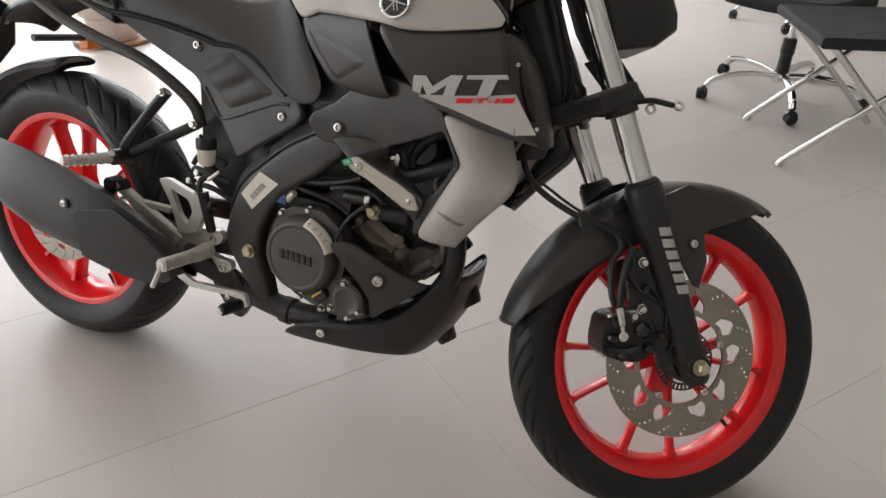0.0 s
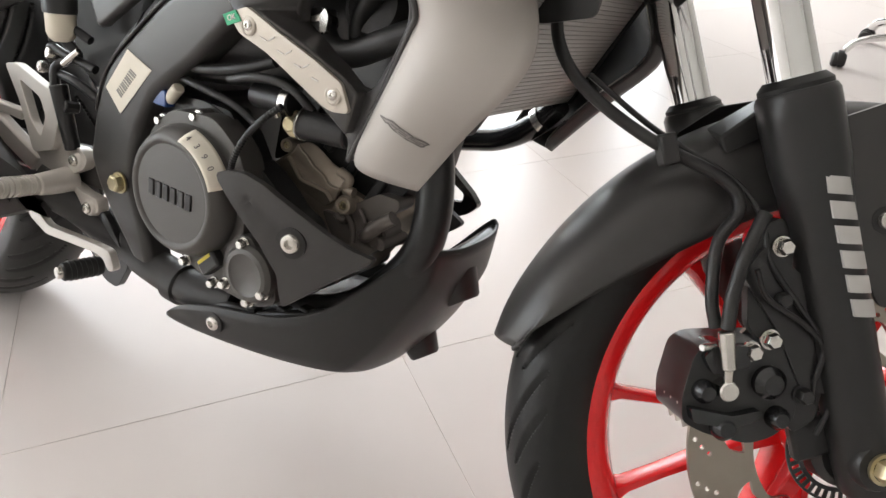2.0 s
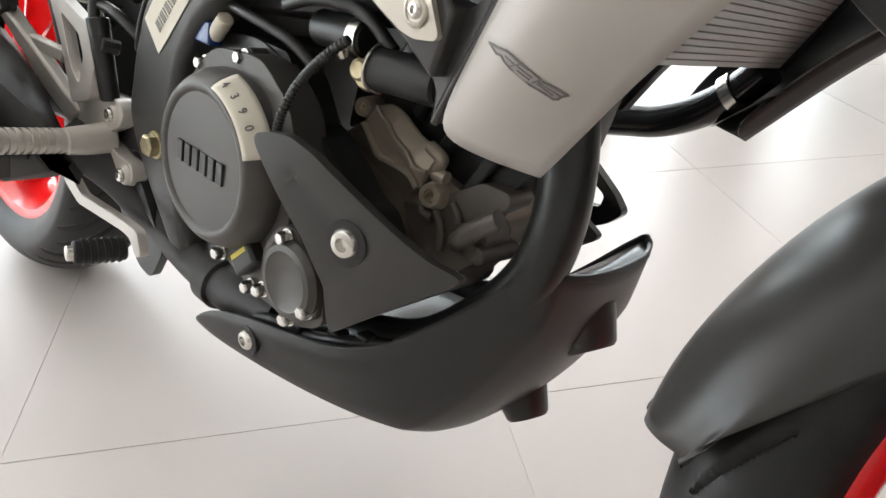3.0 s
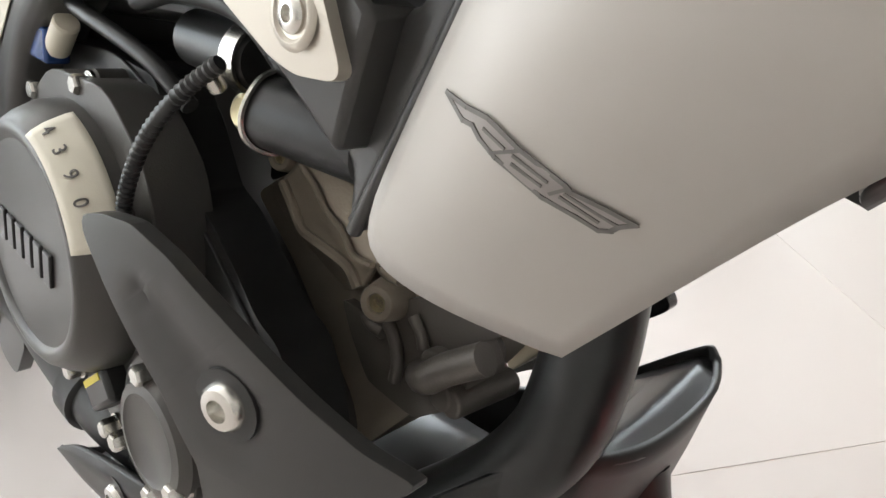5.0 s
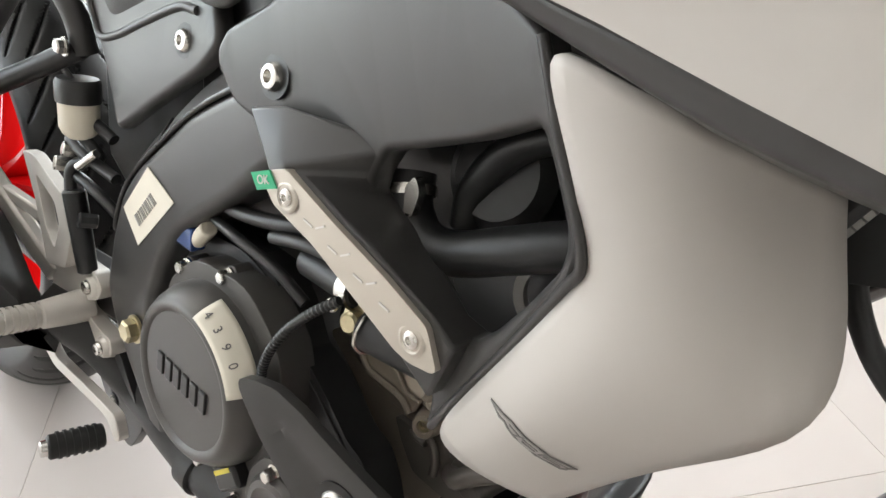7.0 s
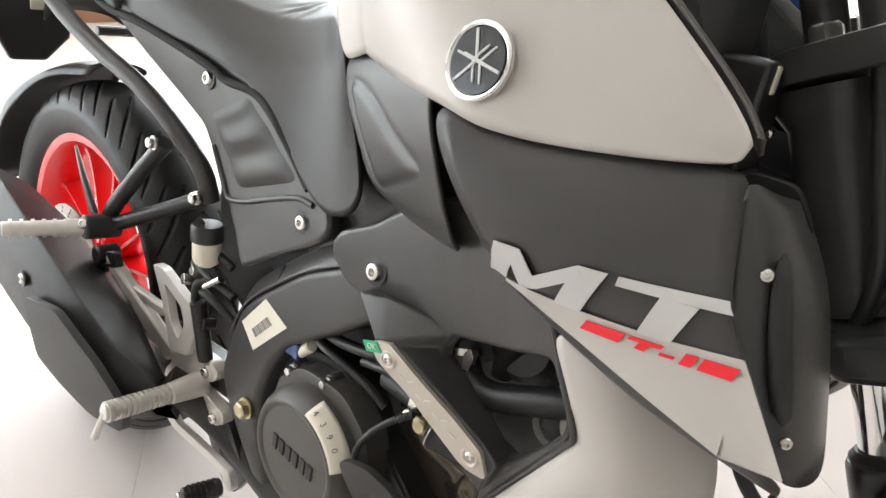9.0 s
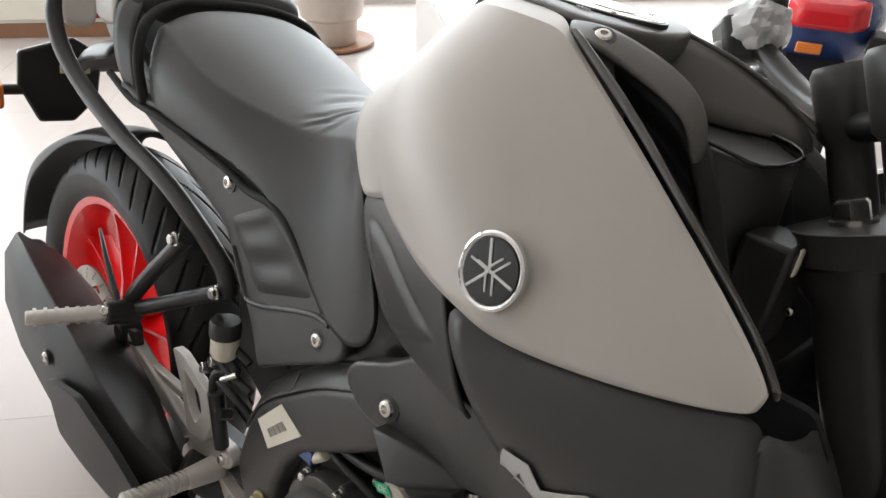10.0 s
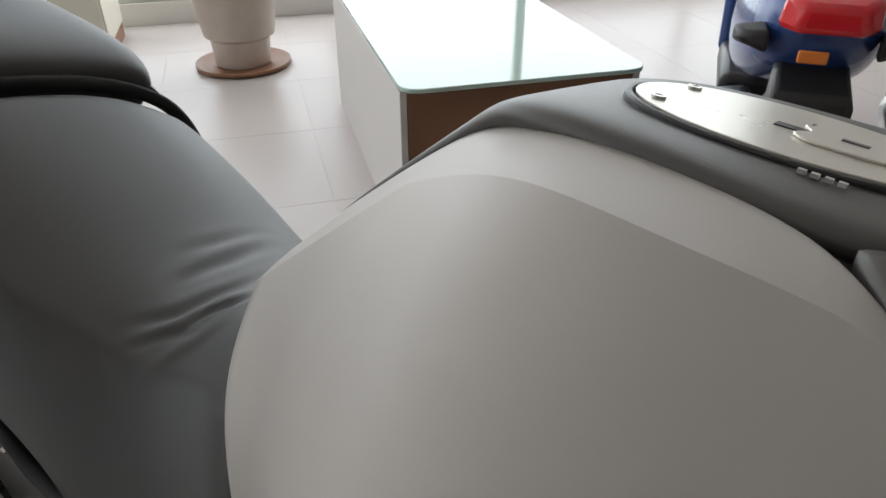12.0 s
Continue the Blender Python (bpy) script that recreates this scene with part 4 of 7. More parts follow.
for x, y in ((-0.040, -0.017), (-0.040, 0.017), (0.034, -0.028), (0.034, 0.028)):
    part("cap_screw", lathe([(0, 0.0030), (0.0026, 0.0030), (0.0026, 0.0040), (0.0014, 0.0041), (0.0014, 0.0034), (0, 0.0034)], 14, xf=Matrix.Translation((x, y, 0))), STEEL, cap, xf=CAPAT)
for i in range(4):
    part("print_mark", block(0.056 + 0.0034 * i, 0.0582 + 0.0034 * i, -0.001, 0.001, 0, 0.0012), SILVER_TEXT, console, "plain pale mark", xf=CAPAT @ Matrix.Translation((-0.044, -0.045, 0.0012)))

# textured trim that follows the front edge of the tank
edge = [(0.117, -0.1040, 0.9790), (0.150, -0.1130, 0.9590), (0.184, -0.1220, 0.9405), (0.216, -0.1310, 0.9205), (0.245, -0.1390, 0.9025), (0.272, -0.1462, 0.8855), (0.298, -0.1532, 0.8685), (0.318, -0.1588, 0.8530), (0.331, -0.1620, 0.8380)]
inner = [(0.126, -0.1010, 0.9765), (0.162, -0.1085, 0.9580), (0.195, -0.1160, 0.9375), (0.226, -0.1255, 0.9165), (0.253, -0.1335, 0.8970), (0.278, -0.1405, 0.8795), (0.302, -0.1475, 0.8635), (0.321, -0.1530, 0.8500), (0.332, -0.1560, 0.8370)]
swell = [((a[0] + b[0]) / 2 + 0.0015, (a[1] + b[1]) / 2 - 0.0030, (a[2] + b[2]) / 2 + 0.0035) for a, b in zip(edge, inner)]
half_body("tank_edge_trim", [[(x + 0.0022, y + 0.002, z + 0.0016) for x, y, z in edge], swell, inner, [(x, y + 0.010, z - 0.012) for x, y, z in inner]], TEXTURED, "dark grained trim along the tank edge", thick=0.002)
blade_rows = [
    [(0.098, -0.0740, 0.9850), (0.112, -0.0700, 0.9860), (0.126, -0.0640, 0.9850), (0.149, -0.0640, 0.9800), (0.180, -0.0690, 0.9720), (0.205, -0.0745, 0.9610), (0.217, -0.0765, 0.9490), (0.224, -0.0770, 0.9300)],
    [(0.107, -0.0890, 0.9845), (0.119, -0.0830, 0.9835), (0.133, -0.0760, 0.9800), (0.155, -0.0760, 0.9735), (0.184, -0.0800, 0.9645), (0.206, -0.0840, 0.9550), (0.218, -0.0855, 0.9430), (0.226, -0.0860, 0.9250)],
    [(0.117, -0.1030, 0.9800), (0.131, -0.0990, 0.9750), (0.144, -0.0900, 0.9700), (0.161, -0.0875, 0.9635), (0.187, -0.0895, 0.9545), (0.206, -0.0920, 0.9470), (0.219, -0.0935, 0.9360), (0.227, -0.0940, 0.9180)],
]
half_body("duct_blade", blade_rows, TEXTURED, "matte black grained arm beside the filler", thick=0.004)
# hollow between the trim and the arm, its deep shade put in as black
lower = [(0.140, -0.099, 0.968), (0.175, -0.108, 0.946), (0.210, -0.117, 0.922), (0.245, -0.128, 0.898), (0.278, -0.137, 0.872), (0.320, -0.150, 0.845)]
upper = [(0.146, -0.086, 0.967), (0.176, -0.084, 0.955), (0.206, -0.087, 0.942), (0.224, -0.088, 0.918), (0.240, -0.084, 0.885), (0.262, -0.080, 0.840)]
half_body("duct_wall", [lower, [(x + 0.004, y + 0.030, z - 0.022) for x, y, z in lower], [(x + 0.004, y + 0.022, z - 0.030) for x, y, z in upper], upper, [(x, 0.5 * y - 0.012, z - 0.002) for x, y, z in upper], [(x, 0.5 * y - 0.010, z - 0.06) for x, y, z in upper]], GAPSHADE, "hollow wall between arm and tank, blackened as deep shade", thick=0.002, crease={}, across={3: (0.7, 0), 4: (0.7, 0)})
bolt(bike, (0.1295, -0.0800, 0.9795), (0.3, -0.45, 0.85), 0.0062, 0.0030, STEEL, True)
# added plate, so the gap beside the headstock stays dark
part("headstock_filler", plate(fillet([(0.300, 0.785), (0.316, 0.812), (0.345, 0.812), (0.362, 0.790), (0.352, 0.762), (0.308, 0.762)], 0.006), -0.106, -0.098), GAPSHADE, bike, "black plate added to fill the dark gap between tank and shroud", bevel=0.002)
# block of electrics with a shallow tray, between tank and headstock
plan = [(0.150, -0.048), (0.213, -0.035), (0.239, -0.012), (0.252, 0.027), (0.223, 0.046), (0.150, 0.046)]
top = [0.935, 0.928, 0.920, 0.928, 0.934, 0.935]
core = part("intake_body", hull([[(0.20 + (x - 0.20) * 1.12, y * 1.10, 0.76) for x, y in plan], [(x, y, z - 0.006) for (x, y), z in zip(plan, top)]]), BLACK, bike, "black plastic box behind the headstock", bevel=0.003)
part("tray_rim", tube([(x, y, z - 0.003) for (x, y), z in zip(plan, top)], 0.0016, n=3), GLOSSBLACK, core)
part("inner_wall", sheet([[(0.110, 0.030, 0.988), (0.135, 0.047, 0.985), (0.168, 0.056, 0.975), (0.206, 0.064, 0.959), (0.238, 0.075, 0.938)], [(0.112, 0.015, 0.970), (0.140, 0.030, 0.966), (0.180, 0.042, 0.957), (0.214, 0.053, 0.948), (0.244, 0.068, 0.930)], [(0.115, 0.002, 0.935), (0.150, 0.012, 0.932), (0.195, 0.031, 0.928), (0.224, 0.046, 0.934), (0.250, 0.062, 0.920)]]), TEXTURED, core, thick=0.006, sub=1, out=(0.3, -1, 0))
part("wall_lip", tube([(0.128, 0.049, 0.987), (0.168, 0.058, 0.976), (0.206, 0.066, 0.960), (0.240, 0.077, 0.938)], 0.0022), TEXTURED, core)
part("fuse_box", block(0.245, 0.282, -0.020, 0.034, 0.790, 0.872), BLACK, core, bevel=0.004)
part("connector", block(0.272, 0.2835, -0.006, 0.004, 0.849, 0.870), WHITEPLASTIC, core, "small cream connector plug", bevel=0.002)
part("connector", block(0.284, 0.291, 0.004, 0.012, 0.818, 0.825), STEEL, core, bevel=0.002)
part("connector", block(0.263, 0.272, -0.012, -0.004, 0.829, 0.833), STEEL, core, bevel=0.001)

# side wing below the tank, dark above and pale grey below
wing_rows = [
    [(0.150, -0.2080, 0.818), (0.204, -0.2000, 0.808), (0.244, -0.1940, 0.812), (0.289, -0.180, 0.818), (0.333, -0.159, 0.825)],
    [(0.157, -0.2170, 0.799), (0.208, -0.2135, 0.793), (0.248, -0.2070, 0.797), (0.293, -0.193, 0.804), (0.338, -0.169, 0.812)],
    [(0.178, -0.2170, 0.772), (0.222, -0.2160, 0.768), (0.262, -0.2130, 0.770), (0.303, -0.204, 0.776), (0.347, -0.184, 0.785)],
    [(0.199, -0.2110, 0.746), (0.240, -0.2110, 0.744), (0.277, -0.2085, 0.746), (0.316, -0.204, 0.750), (0.357, -0.196, 0.757)],
    [(0.209, -0.2000, 0.729), (0.250, -0.2025, 0.725), (0.290, -0.2020, 0.725), (0.332, -0.200, 0.729), (0.371, -0.197, 0.738)],
    [(0.216, -0.1875, 0.7135), (0.252, -0.1915, 0.707), (0.290, -0.1940, 0.6995), (0.338, -0.195, 0.690), (0.412, -0.194, 0.6845)],
]
wing = half_body("side_wing", wing_rows, DARK, "dark satin side wing with pale lower part and decals", thick=0.004)


wing_y = skin(wing)


def decal(poly, mat, name="decal", lift=0.0022, label="", parent=None, deep=0.0008, cuts=2):
    return part(name, plate(poly, -lift - deep, -lift, shape=wing_y, cuts=cuts), mat, parent or wing, label)


decal(fillet([(0.2203, 0.7174), (0.2845, 0.7254), (0.3353, 0.7324), (0.3722, 0.7395), (0.409, 0.6874), (0.377, 0.6813), (0.33, 0.6914), (0.2819, 0.7025), (0.2405, 0.7104), (0.2185, 0.7143)], 0.001, 2), GREY, "wing_lower", 0.0012, "pale grey lower wing panel", cuts=3)
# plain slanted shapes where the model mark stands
for poly in ([(0.2178, 0.746), (0.2375, 0.7482), (0.2225, 0.719), (0.2097, 0.721)], [(0.2269, 0.7464), (0.2375, 0.7482), (0.2478, 0.7332), (0.2409, 0.72), (0.2347, 0.7192)],
             [(0.2382, 0.7196), (0.2462, 0.733), (0.2758, 0.7538), (0.28, 0.747), (0.2502, 0.7253)], [(0.2758, 0.7538), (0.2937, 0.7558), (0.2813, 0.725), (0.2632, 0.7227)],
             [(0.2991, 0.7509), (0.2996, 0.7565), (0.3549, 0.7642), (0.359, 0.758)], [(0.3234, 0.7539), (0.3432, 0.7558), (0.3354, 0.7317), (0.3166, 0.7294)]):
    decal(poly, SILVER_TEXT, "decal_bar", 0.0024, "plain slanted silver decal shape")
for poly in ([(0.2867, 0.7216), (0.3113, 0.7254), (0.308, 0.7178), (0.2828, 0.7142)], [(0.3144, 0.7258), (0.3333, 0.7285), (0.3319, 0.726), (0.3128, 0.7232)], [(0.3198, 0.7241), (0.3259, 0.7252), (0.3237, 0.7202), (0.3175, 0.7194)],
             [(0.332, 0.724), (0.3403, 0.7254), (0.3396, 0.7236), (0.3313, 0.7222)], [(0.3451, 0.7303), (0.3517, 0.7314), (0.3493, 0.7238), (0.3427, 0.7227)], [(0.3545, 0.7318), (0.3722, 0.7346), (0.3703, 0.7269), (0.3523, 0.7242)]):
    decal(poly, REDTEXT, "decal_bar", 0.0030, "plain slanted red decal bar", cuts=1)
half_body("wing_lip", [[(0.214, -0.1885, 0.7150), (0.250, -0.1915, 0.7075), (0.290, -0.1938, 0.6998), (0.338, -0.1945, 0.6902), (0.412, -0.1930, 0.6840)], [(0.224, -0.184, 0.706), (0.254, -0.186, 0.698), (0.293, -0.188, 0.688), (0.338, -0.188, 0.677), (0.408, -0.186, 0.671)], [(0.230, -0.165, 0.700), (0.258, -0.165, 0.692), (0.296, -0.165, 0.681), (0.340, -0.163, 0.670), (0.404, -0.158, 0.664)]], DARK, "dark lip under the side wing", thick=0.002, crease={}, across={1: (0.8, 0)})
# shroud beside the headstock
shroud_rows = [
    [(0.332, -0.167, 0.823), (0.345, -0.179, 0.785), (0.350, -0.182, 0.752), (0.361, -0.182, 0.720), (0.396, -0.168, 0.670)],
    [(0.346, -0.160, 0.815), (0.362, -0.170, 0.780), (0.372, -0.172, 0.745), (0.386, -0.170, 0.710), (0.412, -0.158, 0.662)],
    [(0.352, -0.120, 0.808), (0.378, -0.130, 0.775), (0.394, -0.134, 0.740), (0.406, -0.134, 0.705), (0.420, -0.128, 0.660)],
    [(0.345, -0.080, 0.800), (0.372, -0.085, 0.770), (0.388, -0.088, 0.735), (0.400, -0.090, 0.700), (0.412, -0.088, 0.660)],
]
shroud = half_body("side_shroud", shroud_rows, DARK, "dark satin shroud beside the headstock")
part("shroud_inlay", sheet([[(0.360, -0.1665, 0.792), (0.372, -0.1735, 0.745), (0.390, -0.171, 0.700)], [(0.368, -0.158, 0.788), (0.384, -0.163, 0.742), (0.402, -0.160, 0.696)]]), FRAME, shroud, thick=0.002, sub=1, out=(0, -1, 0))
bolt(shroud, (0.362, -0.1755, 0.778), (0.4, -0.9, 0.1), 0.0038, 0.0025, STEEL, False)
bolt(shroud, (0.399, -0.163, 0.690), (0.4, -0.9, 0.1), 0.0038, 0.0025, STEEL, False)

# seat
seat_rows = [
    [(-0.488, 0, 0.884), (-0.486, -0.072, 0.880), (-0.470, -0.112, 0.862), (-0.452, -0.134, 0.826), (-0.440, -0.134, 0.778)],
    [(-0.478, 0, 0.893), (-0.474, -0.070, 0.888), (-0.455, -0.112, 0.868), (-0.440, -0.138, 0.822), (-0.430, -0.136, 0.774)],
    [(-0.418, 0, 0.877), (-0.416, -0.072, 0.872), (-0.408, -0.118, 0.850), (-0.402, -0.140, 0.810), (-0.396, -0.136, 0.770)],
    [(-0.340, 0, 0.855), (-0.340, -0.066, 0.850), (-0.338, -0.117, 0.828), (-0.334, -0.134, 0.798), (-0.330, -0.130, 0.763)],
    [(-0.255, 0, 0.834), (-0.255, -0.055, 0.829), (-0.250, -0.092, 0.815), (-0.245, -0.118, 0.785), (-0.240, -0.122, 0.758)],
    [(-0.190, 0, 0.833), (-0.188, -0.046, 0.827), (-0.182, -0.077, 0.809), (-0.178, -0.105, 0.775), (-0.172, -0.120, 0.738)],
    [(-0.160, 0, 0.850), (-0.152, -0.040, 0.844), (-0.132, -0.074, 0.826), (-0.120, -0.106, 0.762), (-0.104, -0.126, 0.698)],
    [(-0.148, 0, 0.856), (-0.134, -0.046, 0.850), (-0.106, -0.087, 0.828), (-0.078, -0.116, 0.742), (-0.050, -0.133, 0.657)],
    [(-0.135, 0, 0.852), (-0.118, -0.052, 0.848), (-0.088, -0.099, 0.826), (-0.050, -0.119, 0.755), (-0.006, -0.134, 0.659)],
    [(-0.125, 0, 0.840), (-0.105, -0.050, 0.840), (-0.074, -0.103, 0.816), (-0.037, -0.113, 0.757), (0.012, -0.127, 0.690)],
]
full_seat = [[(x, -y, z) for x, y, z in row[:0:-1]] + list(row) for row in seat_rows]
seat = part("seat", sheet(full_seat, {2: 0.7, 6: 0.7}), LEATHER, bike, "black vinyl rider seat with creases at the nose", sub=4, out=(0, 0, 1))
FOLDS = [([Vector(p) for p in line], deep, wide) for line, deep, wide in (
    (((-0.176, -0.006, 0.834), (-0.1816, -0.0274, 0.832), (-0.1884, -0.0565, 0.822), (-0.203, -0.0790, 0.810)), 0.0030, 0.0042),
    (((-0.172, -0.024, 0.832), (-0.1797, -0.0541, 0.823), (-0.192, -0.0800, 0.807)), 0.0026, 0.0040),
    (((-0.2076, 0.0306, 0.830), (-0.1999, -0.0096, 0.8325), (-0.2007, -0.0477, 0.826), (-0.216, -0.070, 0.818)), 0.0016, 0.0050),
    (((-0.2489, 0.0561, 0.828), (-0.2339, 0.0078, 0.833), (-0.2295, -0.0363, 0.830)), 0.0014, 0.0055),
    (((-0.2686, 0.0668, 0.829), (-0.2598, 0.0182, 0.835), (-0.258, -0.0113, 0.8355)), 0.0010, 0.0050))]


def folds(p):
    if not -0.30 < p.x < -0.14 or p.z < 0.78:
        return 0.0
    h = 0.0
    for line, deep, wide in FOLDS:
        d, u = off_line(p, line)
        if d < 5 * wide:
            h += deep * math.sin(math.pi * (0.04 + 0.92 * u)) * (0.55 * math.exp(-((d - 2 * wide) / wide) ** 2) - math.exp(-(d / wide) ** 2))
    return h


worked(seat, folds, 0.006)
# black strips as the shade in the gaps round the seat, and the raised pad behind it
rim = [(-0.448, -0.139, 0.774), (-0.462, -0.141, 0.826), (-0.482, -0.121, 0.868), (-0.498, -0.075, 0.887), (-0.501, 0, 0.892)]
part("seat_gap", tube(rim + [(x, -y, z) for x, y, z in rim[-2::-1]], 0.0065), GAPSHADE, bike, "black strip as shade in the gap behind the seat")
part("seat_edge", tube([(-0.5433, -0.142, 0.7882), (-0.4748, -0.142, 0.7709), (-0.4103, -0.138, 0.7673), (-0.356, -0.132, 0.7604), (-0.3059, -0.126, 0.7518), (-0.2567, -0.1215, 0.7429), (-0.2319, -0.12, 0.7365), (-0.172, -0.119, 0.734), (-0.112, -0.122, 0.700), (-0.070, -0.124, 0.668)], 0.0048), GAPSHADE, bike, "black strip as shade in the gap under the seat edge")
pad_sections = []
for x, w, top in ((-0.503, 0.108, 0.897), (-0.510, 0.124, 0.908), (-0.545, 0.130, 0.920), (-0.60, 0.126, 0.932), (-0.70, 0.105, 0.950), (-0.80, 0.080, 0.962), (-0.82, 0.06, 0.955)):
    pad_sections.append([(x, -w, top - 0.045), (x, -w, top - 0.015), (x, -w * 0.86, top), (x, 0, top + 0.004), (x, w * 0.86, top), (x, w, top - 0.015), (x, w, top - 0.045), (x, 0, top - 0.05)])
part("pillion_pad", hull(pad_sections), LEATHER, bike, "black vinyl pillion pad", sub=2)
half_body("seat_surround", [[(-0.462, -0.138, 0.770), (-0.474, -0.144, 0.826), (-0.496, -0.130, 0.872), (-0.512, -0.108, 0.890)], [(-0.500, -0.146, 0.786), (-0.512, -0.152, 0.830), (-0.530, -0.143, 0.872), (-0.545, -0.118, 0.892)]], BLACK, "matte black surround behind the seat", thick=0.004)
half_body("tail_panel", [[(-0.548, -0.128, 0.905), (-0.62, -0.124, 0.915), (-0.70, -0.110, 0.925), (-0.80, -0.085, 0.935)], [(-0.545, -0.136, 0.870), (-0.62, -0.132, 0.865), (-0.70, -0.118, 0.880), (-0.81, -0.09, 0.905)], [(-0.552, -0.130, 0.846), (-0.62, -0.122, 0.835), (-0.70, -0.108, 0.855), (-0.80, -0.08, 0.885)]], GREY, "pale grey tail panel")
part("tail_underside", hull([[(-0.50, y, z) for y, z in ((-0.10, 0.74), (-0.11, 0.80), (0.11, 0.80), (0.10, 0.74))], [(-0.70, y, z) for y, z in ((-0.08, 0.80), (-0.085, 0.86), (0.085, 0.86), (0.08, 0.80))], [(-0.86, y, z) for y, z in ((-0.05, 0.87), (-0.055, 0.91), (0.055, 0.91), (0.05, 0.87))]]), BLACK, bike, "black tail underside", bevel=0.008)

# side cover, with ribbed inset
cover_y = blend([(-0.48, 0.78, -0.140), (-0.40, 0.75, -0.132), (-0.276, 0.729, -0.110), (-0.082, 0.627, -0.114), (-0.184, 0.531, -0.118), (-0.19, 0.74, -0.108), (-0.12, 0.66, -0.112), (-0.25, 0.62, -0.108)])
cover_line = fillet([(-0.500, 0.790), (-0.400, 0.727), (-0.325, 0.690), (-0.287, 0.672), (-0.240, 0.612), (-0.212, 0.574), (-0.184, 0.531), (-0.125, 0.570), (-0.057, 0.612), (-0.036, 0.634), (-0.052, 0.668), (-0.110, 0.706), (-0.180, 0.748), (-0.240, 0.766), (-0.340, 0.770), (-0.440, 0.782)], 0.010, 3)
cover = part("side_cover", slab(cover_line, -0.003, 0.010, 0.006, shape=cover_y), DARK, bike, "dark satin side cover with two chrome bolts")
mirrored(cover)
cover_skin = skin(cover)
grid = []
for r in range(25):
    u = r / 24
    row = []
    for c in range(9):
        v = c / 8
        a = Vector((-0.282, 0.690)).lerp(Vector((-0.205, 0.735)), v)
        b = Vector((-0.208, 0.612)).lerp(Vector((-0.086, 0.662)), v)
        q = a.lerp(b, u)
        rim = min(1.0, 6 * min(u, 1 - u), 5 * min(v, 1 - v))
        row.append((q.x, cover_skin(q.x, q.y) + 0.002 - 0.0055 * ease(rim) - 0.0026 * ease(min(1.0, 3 * min(u, 1 - u), 2.4 * min(v, 1 - v))) * math.cos(2 * math.pi * (2.7 * u - 0.12)), q.y))
    grid.append(row)
part("cover_inset", sheet(grid), LEATHER, cover, "ribbed soft inset", sub=1, out=(0, -1, 0))
part("cover_step", tube([(x, cover_y(x, z) - 0.003, z) for x, z in ((-0.262, 0.655), (-0.236, 0.615), (-0.222, 0.603), (-0.190, 0.611), (-0.150, 0.628), (-0.098, 0.648), (-0.070, 0.650))], 0.0035), DARK, cover)
bolt(cover, (-0.277, cover_y(-0.277, 0.729) - 0.003, 0.729), (0, -1, 0.1), 0.0085, 0.005, STEEL)
bolt(cover, (-0.083, cover_y(-0.083, 0.627) - 0.003, 0.627), (0, -1, 0.1), 0.0085, 0.005, STEEL)

# knee panel
knee_rows = [
    [(-0.048, -0.110, 0.802), (-0.010, -0.122, 0.818), (0.034, -0.140, 0.824), (0.110, -0.170, 0.822)],
    [(-0.047, -0.1165, 0.795), (-0.010, -0.129, 0.806), (0.036, -0.146, 0.806), (0.112, -0.176, 0.802)],
    [(-0.034, -0.122, 0.766), (0.004, -0.137, 0.771), (0.052, -0.154, 0.771), (0.128, -0.178, 0.769)],
    [(-0.002, -0.128, 0.733), (0.030, -0.140, 0.733), (0.072, -0.154, 0.731), (0.142, -0.174, 0.732)],
    [(0.022, -0.134, 0.709), (0.050, -0.142, 0.704), (0.090, -0.152, 0.702), (0.152, -0.168, 0.706)],
    [(0.034, -0.126, 0.698), (0.060, -0.130, 0.694), (0.098, -0.138, 0.692), (0.154, -0.152, 0.695)],
]
knee = part("knee_panel", sheet(knee_rows), DARK, bike, "dark satin knee panel below the tank with a raised pad", sub=4, out=(0, -1, 0.2))
PAD = fillet([(-0.031, 0.780), (-0.024, 0.788), (-0.008, 0.789), (0.026, 0.782), (0.062, 0.766), (0.108, 0.752), (0.104, 0.742), (0.050, 0.714), (0.037, 0.711), (0.003, 0.742)], 0.010, 4)
worked(knee, lambda p: 0.0024 * ease(inside(p, PAD) / 0.011) - 0.0007 * math.exp(-(inside(p, PAD) / 0.0028) ** 2), 0.003)
mirrored(knee)

# frame spar with the sticker
frame_y = blend([(-0.188, 0.498, -0.115), (-0.012, 0.640, -0.122), (-0.156, 0.35, -0.110), (-0.12, 0.25, -0.104), (-0.10, 0.52, -0.116), (0.05, 0.60, -0.124)])
spar_line = fillet([(0.060, 0.588), (0.040, 0.628), (0.010, 0.620), (-0.024, 0.604), (-0.070, 0.578), (-0.112, 0.544), (-0.156, 0.508), (-0.182, 0.478), (-0.202, 0.430), (-0.218, 0.372), (-0.205, 0.335), (-0.180, 0.296), (-0.140, 0.240), (-0.108, 0.240), (-0.118, 0.285), (-0.136, 0.345), (-0.132, 0.395), (-0.112, 0.440), (-0.086, 0.476), (-0.010, 0.530)], 0.012, 3)
spar = part("frame_spar", slab(spar_line, -0.004, 0.030, 0.011, shape=frame_y, n=5), DARK, bike, "dark satin frame cover with a paper sticker")
mirrored(spar)
